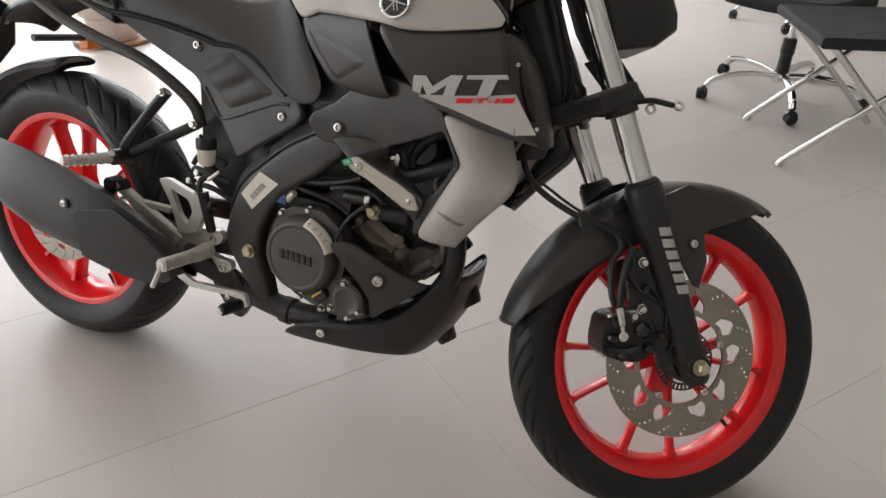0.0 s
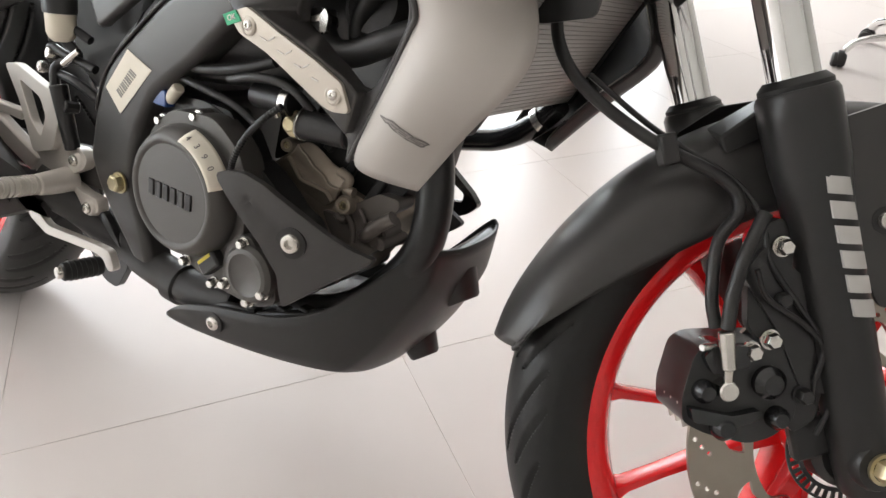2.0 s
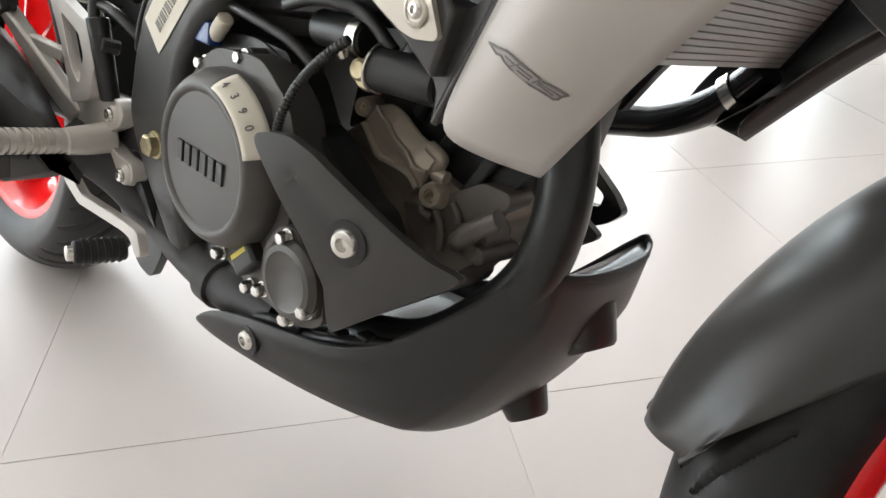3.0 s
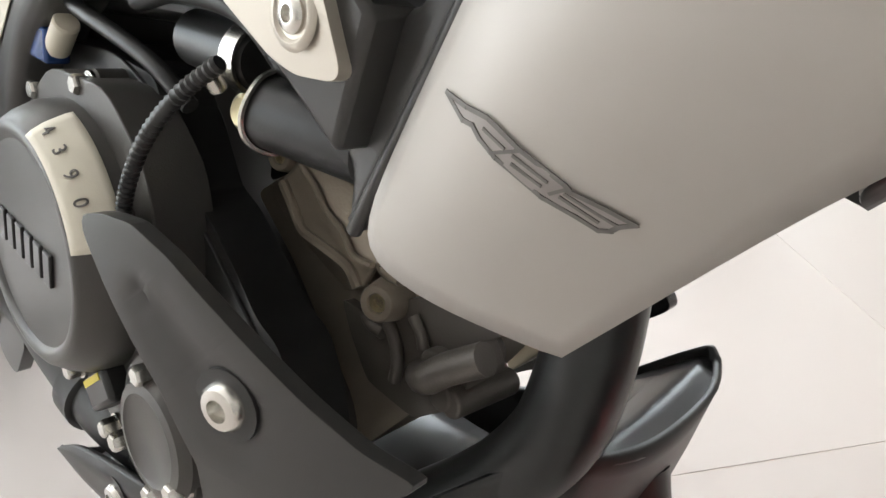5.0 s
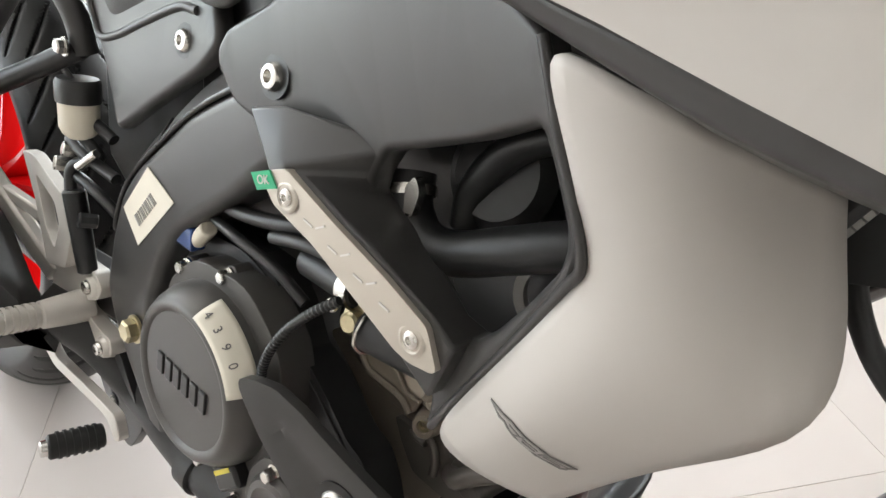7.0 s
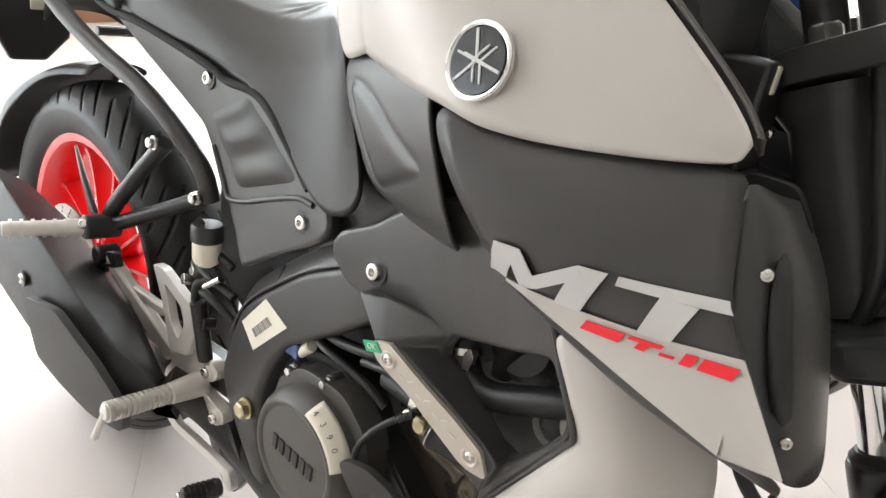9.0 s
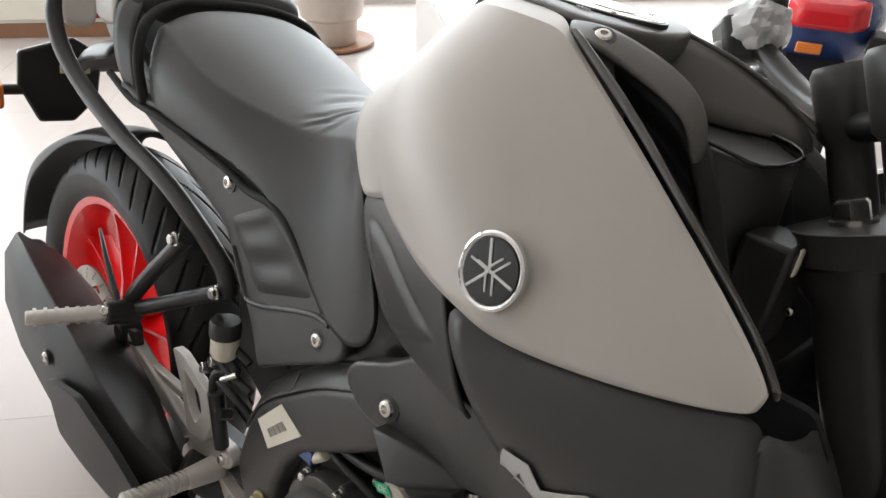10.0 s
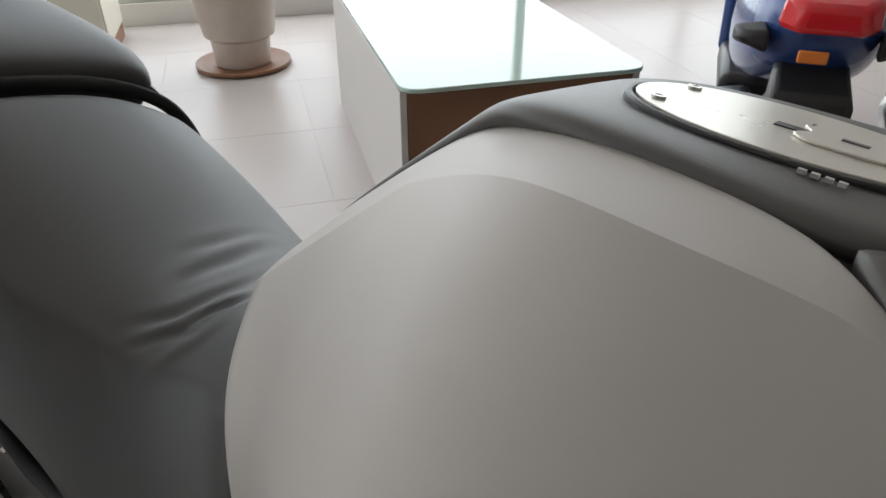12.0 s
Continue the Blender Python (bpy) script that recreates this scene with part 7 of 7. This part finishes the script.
# foot rests and hangers
peg_hang = part("rear_footrest_bracket", tube([(-0.335, -0.134, 0.637), (-0.372, -0.146, 0.590), (-0.410, -0.160, 0.535), (-0.424, -0.166, 0.505)], 0.0105), FRAME, bike, "black tubular rear footrest bracket")
part("bracket_tube", tube([(-0.288, -0.104, 0.580), (-0.340, -0.128, 0.548), (-0.395, -0.155, 0.515), (-0.424, -0.166, 0.500)], 0.0105), FRAME, peg_hang)
part("knuckle", rod((-0.414, -0.155, 0.502), (-0.416, -0.200, 0.505), 0.016), FRAME, peg_hang)
part("peg_fin", hull([[(-0.418, -0.186, 0.520), (-0.436, -0.184, 0.514), (-0.436, -0.176, 0.514), (-0.418, -0.178, 0.520)], [(-0.470, -0.180, 0.564), (-0.480, -0.178, 0.556), (-0.480, -0.172, 0.556), (-0.470, -0.174, 0.564)], [(-0.502, -0.174, 0.588), (-0.507, -0.173, 0.584), (-0.507, -0.169, 0.584), (-0.502, -0.170, 0.588)]]), DARK, peg_hang, bevel=0.002)
part("peg", rod((-0.420, -0.196, 0.503), (-0.446, -0.284, 0.505), 0.0105, 0.009, seg=18), ALLOY, peg_hang, "ribbed silver passenger peg")
bm = bmesh.new()
for i in range(7):
    p = Vector((-0.4225, -0.205, 0.503)).lerp(Vector((-0.445, -0.280, 0.505)), i / 6.5)
    lathe([(0.0095, -0.002), (0.0118, -0.002), (0.0118, 0.002), (0.0095, 0.002)], 16, loop=True, xf=aim(p, (-0.026, -0.088, 0.002)), bm=bm)
part("peg_ribs", bm, ALLOY, peg_hang)
bolt(peg_hang, (-0.336, -0.148, 0.638), (0, -1, 0), 0.007, 0.005, STEEL, hexed=True)
bolt(peg_hang, (-0.287, -0.118, 0.581), (0, -1, 0), 0.007, 0.005, STEEL, hexed=True)
bolt(peg_hang, (-0.412, -0.201, 0.512), (0.6, -0.6, 0.5), 0.007, 0.004, STEEL, False)
# alloy heel plate and hanger arm
hanger = part("footrest_hanger", plate(fillet([(-0.338, 0.356), (-0.292, 0.372), (-0.231, 0.377), (-0.214, 0.367), (-0.224, 0.350), (-0.262, 0.332), (-0.232, 0.319), (-0.198, 0.317), (-0.195, 0.300), (-0.222, 0.290), (-0.322, 0.282), (-0.350, 0.283), (-0.346, 0.304), (-0.330, 0.322)], 0.007, 3), -0.120, -0.104), ALLOY, bike, "cast alloy footrest hanger with heel plate", bevel=0.004, seg=3)
heel = [(-0.370, 0.460), (-0.343, 0.464), (-0.293, 0.449), (-0.254, 0.440), (-0.254, 0.414), (-0.272, 0.366), (-0.318, 0.352), (-0.342, 0.416)]
hole = [(-0.338, 0.445), (-0.294, 0.430), (-0.284, 0.408), (-0.298, 0.377), (-0.317, 0.394)]
part("heel_plate", plate(fillet(heel, 0.008, 3), -0.130, -0.118, [fillet(hole, 0.006, 3)[::-1]]), ALLOY, hanger, bevel=0.0035, seg=3)
part("hanger_arm", hull([[(-0.318, -0.122, 0.342), (-0.342, -0.122, 0.318), (-0.342, -0.106, 0.318), (-0.318, -0.106, 0.342)], [(-0.366, -0.132, 0.374), (-0.395, -0.132, 0.352), (-0.395, -0.116, 0.352), (-0.366, -0.116, 0.374)], [(-0.446, -0.150, 0.430), (-0.468, -0.150, 0.420), (-0.468, -0.132, 0.420), (-0.446, -0.132, 0.430)], [(-0.470, -0.152, 0.440), (-0.486, -0.152, 0.426), (-0.486, -0.134, 0.426), (-0.470, -0.134, 0.440)]]), ALLOY, hanger, bevel=0.004)
part("hanger_arm", hull([[(-0.338, -0.128, 0.404), (-0.346, -0.128, 0.388), (-0.346, -0.116, 0.388), (-0.338, -0.116, 0.404)], [(-0.412, -0.138, 0.408), (-0.420, -0.138, 0.396), (-0.420, -0.126, 0.396), (-0.412, -0.126, 0.408)]]), ALLOY, hanger, bevel=0.003)
part("arm_bush", rod((-0.476, -0.128, 0.432), (-0.476, -0.160, 0.432), 0.014), FRAME, hanger)
for x, z in ((-0.236, 0.360), (-0.212, 0.303)):
    part("bolt_boss", rod((x, -0.112, z), (x, -0.124, z), 0.0125, 0.0105), ALLOY, hanger)
    bolt(hanger, (x, -0.124, z), (0, -1, 0), 0.0075, 0.005, STEEL, hexed=False, washer=False)
part("peg_joint", rod((-0.258, -0.112, 0.328), (-0.258, -0.162, 0.328), 0.018, 0.014), ALLOY, hanger)
part("rider_peg", rod((-0.258, -0.150, 0.328), (-0.255, -0.246, 0.335), 0.0115, 0.0100, seg=18), ALLOY, hanger, "ribbed silver rider peg")
bm = bmesh.new()
for i in range(12):
    p = Vector((-0.2578, -0.166, 0.3292)).lerp(Vector((-0.255, -0.244, 0.3348)), i / 11.5)
    lathe([(0.0100, -0.0018), (0.0132, -0.0018), (0.0132, 0.0018), (0.0100, 0.0018)], 16, loop=True, xf=aim(p, (0.03, -0.96, 0.07)), bm=bm)
part("peg_ribs", bm, ALLOY, hanger)
part("peg_feeler", rod((-0.256, -0.243, 0.334), (-0.274, -0.248, 0.288), 0.0042, 0.0050), ALLOY, hanger, "thin feeler pin")
# brake pedal
pedal = part("brake_pedal", plate(fillet([(-0.334, 0.284), (-0.316, 0.284), (-0.276, 0.262), (-0.178, 0.268), (-0.146, 0.268), (-0.136, 0.244), (-0.150, 0.238), (-0.160, 0.254), (-0.178, 0.256), (-0.284, 0.248), (-0.318, 0.262)], 0.007, 3), -0.140, -0.130), ALLOY, bike, "alloy brake pedal with black rubber toe", bevel=0.003)
part("toe_rubber", rod((-0.146, -0.150, 0.252), (-0.156, -0.196, 0.252), 0.0115, seg=18), RUBBER, pedal, "black ribbed toe rubber")
part("toe_pin", rod((-0.155, -0.192, 0.252), (-0.157, -0.202, 0.252), 0.0075), STEEL, pedal)
bm = bmesh.new()
for i in range(6):
    lathe([(0.0110, -0.0014), (0.0128, -0.0014), (0.0128, 0.0014), (0.0110, 0.0014)], 16, loop=True, xf=aim((-0.1475 - 0.0014 * i, -0.157 - 0.006 * i, 0.252), (-0.2, -1, 0)), bm=bm)
part("toe_ribs", bm, RUBBER, pedal)
part("lower_bracket", plate(fillet([(-0.262, 0.296), (-0.200, 0.300), (-0.170, 0.262), (-0.150, 0.238), (-0.176, 0.196), (-0.205, 0.200), (-0.250, 0.255)], 0.010), -0.110, -0.100), FRAME, bike, "black pedal bracket plate", bevel=0.003)
bolt(bpy.data.objects["lower_bracket"], (-0.212, -0.1105, 0.235), (0, -1, 0), 0.006, 0.004, STEEL)
# rear brake fluid cup and master cylinder
cup = part("fluid_cup", lathe([(0, 0), (0.010, 0), (0.0145, 0.004), (0.0170, 0.010), (0.0175, 0.034), (0, 0.034)], 32), WHITEPLASTIC, bike, "milky brake fluid cup with black cap", xf=aim((-0.253, -0.121, 0.506), (-0.03, 0, 1)))
part("cup_cap", lathe([(0, 0.033), (0.0190, 0.033), (0.0195, 0.036), (0.0195, 0.050), (0.0175, 0.054), (0, 0.054)], 28), BLACK, cup, "black screw cap", xf=aim((-0.253, -0.121, 0.506), (-0.03, 0, 1)))
part("cup_pin", rod((-0.257, -0.125, 0.558), (-0.263, -0.129, 0.566), 0.003), BLACK, cup)
part("fluid_hose", tube([(-0.252, -0.119, 0.508), (-0.236, -0.112, 0.492), (-0.256, -0.115, 0.482), (-0.270, -0.122, 0.470), (-0.268, -0.124, 0.440)], 0.006), HOSE, cup)
part("master_cylinder", rod((-0.262, -0.124, 0.452), (-0.244, -0.120, 0.372), 0.011, 0.0095), FRAME, bike, "black rear master cylinder")
part("push_rod", rod((-0.246, -0.126, 0.480), (-0.222, -0.120, 0.500), 0.004), STEEL, bike, "thin zinc-plated linkage rod")
for i, pts in enumerate(([(-0.300, -0.105, 0.500), (-0.276, -0.116, 0.520), (-0.246, -0.112, 0.522), (-0.220, -0.105, 0.512)], [(-0.310, -0.100, 0.470), (-0.286, -0.116, 0.494), (-0.250, -0.118, 0.490), (-0.205, -0.110, 0.480)], [(-0.290, -0.110, 0.440), (-0.272, -0.118, 0.462), (-0.238, -0.116, 0.460), (-0.200, -0.105, 0.440)])):
    part("brake_pipe", tube(pts, 0.0055), HOSE, bike, "bent black brake pipe")
for x, z in ((-0.292, 0.466), (-0.272, 0.486), (-0.240, 0.426), (-0.258, 0.410)):
    part("fitting", rod((x, -0.112, z), (x - 0.004, -0.128, z + 0.003), 0.0075, seg=8), STEEL if z > 0.45 else FRAME, bike, "small brake pipe fitting")
# side stand on the far side, which holds the lean
stand = part("side_stand", tube([(-0.08, 0.115, 0.235), (-0.095, 0.20, 0.13), (-0.105, 0.262, 0.067)], 0.011), FRAME, bike, "black side stand folded out under the engine")
part("stand_foot", lathe([(0, 0), (0.026, 0), (0.026, 0.006), (0.012, 0.012), (0, 0.012)], 20), FRAME, stand, xf=aim((-0.106, 0.2655, 0.0605), (0, -0.225, 0.974)))
part("tail_side_panel", sheet([[(-0.512, -0.209, 0.848), (-0.506, -0.190, 0.8515), (-0.501, -0.1715, 0.855)], [(-0.518, -0.206, 0.880), (-0.514, -0.189, 0.883), (-0.511, -0.172, 0.886)], [(-0.534, -0.198, 0.915), (-0.531, -0.184, 0.918), (-0.529, -0.169, 0.921)], [(-0.580, -0.180, 0.945), (-0.580, -0.170, 0.948), (-0.580, -0.158, 0.950)]]), GREY, bike, "pale grey tail side panel", sub=2, thick=0.010, out=(0.9, -0.3, 0.2))


# ---- other things in the showroom ----
def office_chair(x, y, turn, label, seat_z=0.47):
    """A swivel chair on a chrome five-arm base."""
    root = new("office_chair")
    root.matrix_world = pose(x, y, 0, 0, 0, turn)
    tagged(root, label, "chair", group="office chairs")
    part("base_hub", lathe([(0, 0.075), (0.036, 0.075), (0.040, 0.085), (0.038, 0.115), (0.030, 0.120), (0, 0.120)], 28), CHROME, root)
    for i in range(5):
        spin = pose(0, 0, 0, 0, 0, 72 * i)
        part("arm", tube([(0.025, 0, 0.100), (0.14, 0, 0.114), (0.25, 0, 0.108), (0.32, 0, 0.090), (0.352, 0, 0.060)], 0.0185, seg=12, flat=0.62), CHROME, root, "chrome base arm", xf=spin)
        castor = part("castor", lathe([(0, -0.024), (0.020, -0.024), (0.0255, -0.018), (0.0255, -0.003), (0.019, 0), (0.0255, 0.003), (0.0255, 0.018), (0.020, 0.024), (0, 0.024)], 24), BLACK, root, "black twin-wheel castor", xf=spin @ Matrix.Translation((0.364, 0, 0.0255)) @ pose(0, 0, 0, 90, 0, 35 * i))
        part("castor_hood", lathe([(0.0275, -0.017), (0.0285, -0.012), (0.0285, 0.012), (0.0275, 0.017), (0.010, 0.017), (0.010, -0.017)], 20, loop=True), BLACK, castor, xf=spin @ Matrix.Translation((0.360, 0, 0.031)) @ pose(0, 0, 0, 90, 0, 35 * i) @ Matrix.Diagonal((1, 1, 0.6, 1)))
    part("column", lathe([(0, 0.115), (0.030, 0.115), (0.028, 0.20), (0.032, 0.205), (0.030, 0.27), (0.024, 0.272), (0.022, 0.275), (0, 0.275)], 24), BLACK, root)
    part("gas_strut", rod((0, 0, 0.26), (0, 0, seat_z - 0.06), 0.014), CHROME, root)
    part("mechanism", block(-0.10, 0.10, -0.08, 0.08, seat_z - 0.075, seat_z - 0.035), BLACK, root, bevel=0.01)
    rows = []
    for k in range(7):
        yy = -0.24 + 0.08 * k
        lift = 0.012 * (abs(k - 3) / 3) ** 2
        rows.append([(xx, yy, seat_z + lift + 0.01 * (abs(xx) / 0.25) ** 2) for xx in (-0.25, -0.12, 0, 0.12, 0.25)])
    part("seat", sheet(rows), CHAIRFABRIC, root, "black padded seat", sub=2, thick=0.06, out=(0, 0, 1))
    part("backrest", plate(fillet([(-0.22, seat_z + 0.14), (0.22, seat_z + 0.14), (0.24, seat_z + 0.55), (-0.24, seat_z + 0.55)], 0.06), 0.23, 0.28), CHAIRFABRIC, root, bevel=0.02)
    part("back_bar", tube([(0, 0.08, seat_z - 0.05), (0, 0.27, seat_z - 0.03), (0, 0.29, seat_z + 0.25)], 0.018, flat=0.5), BLACK, root)
    return root


office_chair(0.780, 2.615, 65.0, "black swivel office chair on a chrome five-arm base")
office_chair(0.80, 4.25, 50, "black swivel office chair farther back on the tiles", 0.40)


def cantilever_chair(x, y, turn):
    root = new("visitor_chair")
    root.matrix_world = pose(x, y, 0, 0, 0, turn)
    tagged(root, "visitor chair with crossed chrome tube legs", "chair")
    for s in (0.0, 0.48):
        part("leg", tube([(0.0, s, 0.013), (0.17, s, 0.165), (0.36, s, 0.33), (0.50, s, 0.45)], 0.0125, seg=16), CHROME, root, "chrome tube leg")
        part("leg", tube([(0.50, s, 0.013), (0.36, s, 0.16), (0.18, s, 0.34), (0.06, s, 0.46)], 0.0125, seg=16), CHROME, root, "chrome tube leg")
        part("foot", lathe([(0, 0), (0.0145, 0), (0.0145, 0.022), (0.012, 0.026), (0, 0.026)], 16), STEEL, root, xf=Matrix.Translation((-0.002, s, 0)) @ pose(0, 0, 0, 0, 30, 0))
    part("seat", plate(fillet([(0.02, 0.445), (0.54, 0.445), (0.54, 0.485), (0.02, 0.485)], 0.015), -0.02, 0.50), CHAIRFABRIC, root, "black padded seat", bevel=0.01)
    return root


cantilever_chair(0.827, 1.775, 18)


def glass_table(x, y):
    """A low table with a green glass top, a brown front and white sides. Turned as the room is."""
    root = new("glass_table")
    root.matrix_world = Matrix.Translation((x, y, 0)) @ pose(0, 0, 0, 0, 0, TURN)
    tagged(root, "low glass-topped table with brown front and white sides", "table")
    part("tabletop", plate(fillet([(0, 0), (0.66, 0), (0.66, 1.30), (0, 1.30)], 0.06, 6), -0.012, 0.0), TABLEGLASS, root, "pale green glass top", bevel=0.003, xf=Matrix.Translation((0, 0, 0.490)) @ pose(0, 0, 0, 90, 0, 0) @ Matrix.Diagonal((1, 1, -1, 1)))
    part("front_panel", block(0.02, 0.63, 0.03, 0.05, 0.0, 0.476), WOOD, root, "brown laminate front panel", bevel=0.002)
    part("side_panel", block(0.0, 0.018, 0.03, 1.25, 0.0, 0.476), WHITEPANEL, root, "white laminate side panel", bevel=0.002)
    part("side_panel", block(0.632, 0.65, 0.03, 1.25, 0.0, 0.476), WHITEPANEL, root, "white laminate side panel", bevel=0.002)
    return root


glass_table(-0.970, 1.165)


def plant_pot(x, y):
    s = part("pot_saucer", lathe([(0, 0), (0.20, 0), (0.225, 0.012), (0.225, 0.026), (0.205, 0.022), (0.19, 0.014), (0, 0.014)], 48), WOOD, xf=None)
    s.matrix_world = pose(x, y, 0)
    tagged(s, "flat dark saucer under a plant pot", "saucer")
    p = part("plant_pot", lathe([(0, 0.015), (0.125, 0.015), (0.130, 0.03), (0.140, 0.14), (0.165, 0.155), (0.172, 0.20), (0.200, 0.42), (0.205, 0.50), (0.190, 0.50), (0.180, 0.44), (0, 0.44)], 48), POT, bevel=0.002)
    p.matrix_world = pose(x, y, 0)
    tagged(p, "grey-beige glazed plant pot on a saucer", "plant pot")


plant_pot(-2.745, 1.968)


def display_cabinet(x, y):
    root = new("display_cabinet")
    root.matrix_world = pose(x, y, 0, 0, 0, TURN)
    tagged(root, "cream cabinet with a brown base rail", "cabinet")
    part("body", block(-1.3, 0.0, 0.0, 0.5, 0.08, 0.95), CREAM, root, bevel=0.004)
    part("base_rail", block(-1.29, -0.005, 0.008, 0.49, 0.0, 0.08), WOOD, root, "brown base rail", bevel=0.003)
    part("door", block(-0.64, -0.01, -0.018, -0.001, 0.10, 0.93), CREAM, root, bevel=0.003)
    part("door", block(-1.29, -0.65, -0.018, -0.001, 0.10, 0.93), CREAM, root, bevel=0.003)
    return root


display_cabinet(-3.278, 1.597)


def parked_scooter(x, y, turn):
    """A blue scooter standing behind, seen from its tail."""
    root = new("scooter")
    root.matrix_world = pose(x, y, 0, 0, 0, turn) @ Matrix.Scale(0.93, 4)
    tagged(root, "dark blue scooter with a red tail lamp, parked on the tiles", "scooter")
    for wx in (0.0, 1.20):
        w = part("wheel", lathe([(0.13, -0.045), (0.215, -0.050), (0.245, -0.030), (0.252, 0), (0.245, 0.030), (0.215, 0.050), (0.13, 0.045)], 48, loop=True), RUBBER, root, xf=Matrix.Translation((wx, 0, 0.252)) @ SIDE)
        part("rim", lathe([(0, -0.03), (0.05, -0.04), (0.05, -0.01), (0.11, -0.005), (0.135, -0.04), (0.135, 0.04), (0.11, 0.005), (0.05, 0.01), (0.05, 0.04), (0, 0.03)], 40), FRAME, w, xf=Matrix.Translation((wx, 0, 0.252)) @ SIDE)
    secs = []
    for px, w, lo, hi in ((-0.32, 0.07, 0.70, 0.80), (-0.26, 0.13, 0.62, 0.84), (-0.05, 0.18, 0.52, 0.84), (0.25, 0.18, 0.44, 0.80), (0.45, 0.12, 0.40, 0.76)):
        secs.append([(px, -w, lo + 0.06), (px, -w, hi - 0.08), (px, -w * 0.7, hi), (px, w * 0.7, hi), (px, w, hi - 0.08), (px, w, lo + 0.06), (px, w * 0.6, lo), (px, -w * 0.6, lo)])
    part("body", hull(secs), BLUE, root, "glossy dark blue rear body", sub=2)
    part("seat", hull([[(-0.20, yy, z) for yy, z in ((-0.12, 0.82), (-0.11, 0.90), (0.11, 0.90), (0.12, 0.82))], [(0.15, yy, z) for yy, z in ((-0.15, 0.80), (-0.14, 0.88), (0.14, 0.88), (0.15, 0.80))], [(0.48, yy, z) for yy, z in ((-0.11, 0.76), (-0.10, 0.83), (0.10, 0.83), (0.11, 0.76))]]), LEATHER, root, bevel=0.02)
    part("tail_lamp", hull([[(-0.30, yy, z) for yy, z in ((-0.11, 0.73), (-0.10, 0.81), (0.10, 0.81), (0.11, 0.73))], [(-0.355, yy, z) for yy, z in ((-0.07, 0.73), (-0.06, 0.79), (0.06, 0.79), (0.07, 0.73))]]), REDLENS, root, "large red tail lamp", bevel=0.015)
    for s in (-1, 1):
        part("indicator", hull([[(-0.24, s * 0.12, 0.66), (-0.24, s * 0.19, 0.68), (-0.24, s * 0.19, 0.72), (-0.24, s * 0.12, 0.73)], [(-0.31, s * 0.11, 0.67), (-0.29, s * 0.17, 0.69), (-0.29, s * 0.17, 0.71), (-0.31, s * 0.11, 0.72)]]), BLACK, root, bevel=0.01)
    part("mudguard", hull([[(-0.20, yy, z) for yy, z in ((-0.08, 0.50), (-0.08, 0.66), (0.08, 0.66), (0.08, 0.50))], [(-0.36, yy, z) for yy, z in ((-0.085, 0.36), (-0.085, 0.60), (0.085, 0.60), (0.085, 0.36))], [(-0.42, yy, z) for yy, z in ((-0.08, 0.25), (-0.08, 0.34), (0.08, 0.34), (0.08, 0.25))]]), BLACK, root, "black rear mudguard", bevel=0.015)
    part("reflector", block(-0.425, -0.415, -0.010, 0.052, 0.478, 0.506), ORANGE, root, "orange rear reflector", bevel=0.004, xf=pose(0.075, 0, 0.19))
    part("engine_cover", hull([[(-0.20, yy, z) for yy, z in ((0.08, 0.22), (0.08, 0.38), (0.20, 0.36), (0.20, 0.24))], [(0.35, yy, z) for yy, z in ((0.06, 0.20), (0.06, 0.40), (0.18, 0.38), (0.18, 0.22))]]), FRAME, root, bevel=0.03)
    part("floorboard", block(0.40, 0.85, -0.16, 0.16, 0.30, 0.40), BLACK, root, bevel=0.03)
    part("front_shield", hull([[(0.82, yy, 0.34) for yy in (-0.17, 0.17)] + [(0.94, yy, 0.34) for yy in (0.15, -0.15)], [(0.98, yy, 0.95) for yy in (-0.20, 0.20)] + [(1.10, yy, 0.95) for yy in (0.15, -0.15)]]), BLUE, root, bevel=0.03)
    part("handlebar", tube([(1.0, -0.33, 1.02), (1.03, -0.15, 1.03), (1.04, 0, 1.03), (1.03, 0.15, 1.03), (1.0, 0.33, 1.02)], 0.018), BLACK, root)
    part("fork_tube", rod((1.20, 0.06, 0.25), (1.05, 0.03, 0.95), 0.018), FRAME, root)
    part("stand_leg", rod((0.25, 0.12, 0.25), (0.20, 0.20, 0.0), 0.012), STEEL, root)
    return root


parked_scooter(-0.276, 1.84, 110)

# ---- floor tiles, laid along the room ----
tile_mesh = None
for i in range(round((E1 - E0) / TILE)):
    for j in range(round((N1 - N0) / TILE)):
        if tile_mesh is None:
            bm = hull([[(s * a, t * a, z) for s, t in ((-1, -1), (1, -1), (1, 1), (-1, 1))] for a, z in ((0.2994, -0.008), (0.2994, -0.0003), (0.2991, 0.0))])
            tile_mesh = part("tile", bm, FLOORMAT).data
            tile = bpy.data.objects["tile"]
        else:
            tile = new("tile", tile_mesh)
        tile.parent = floor
        tile.location = (E0 + TILE * (i + 0.5), N0 + TILE * (j + 0.5), 0)
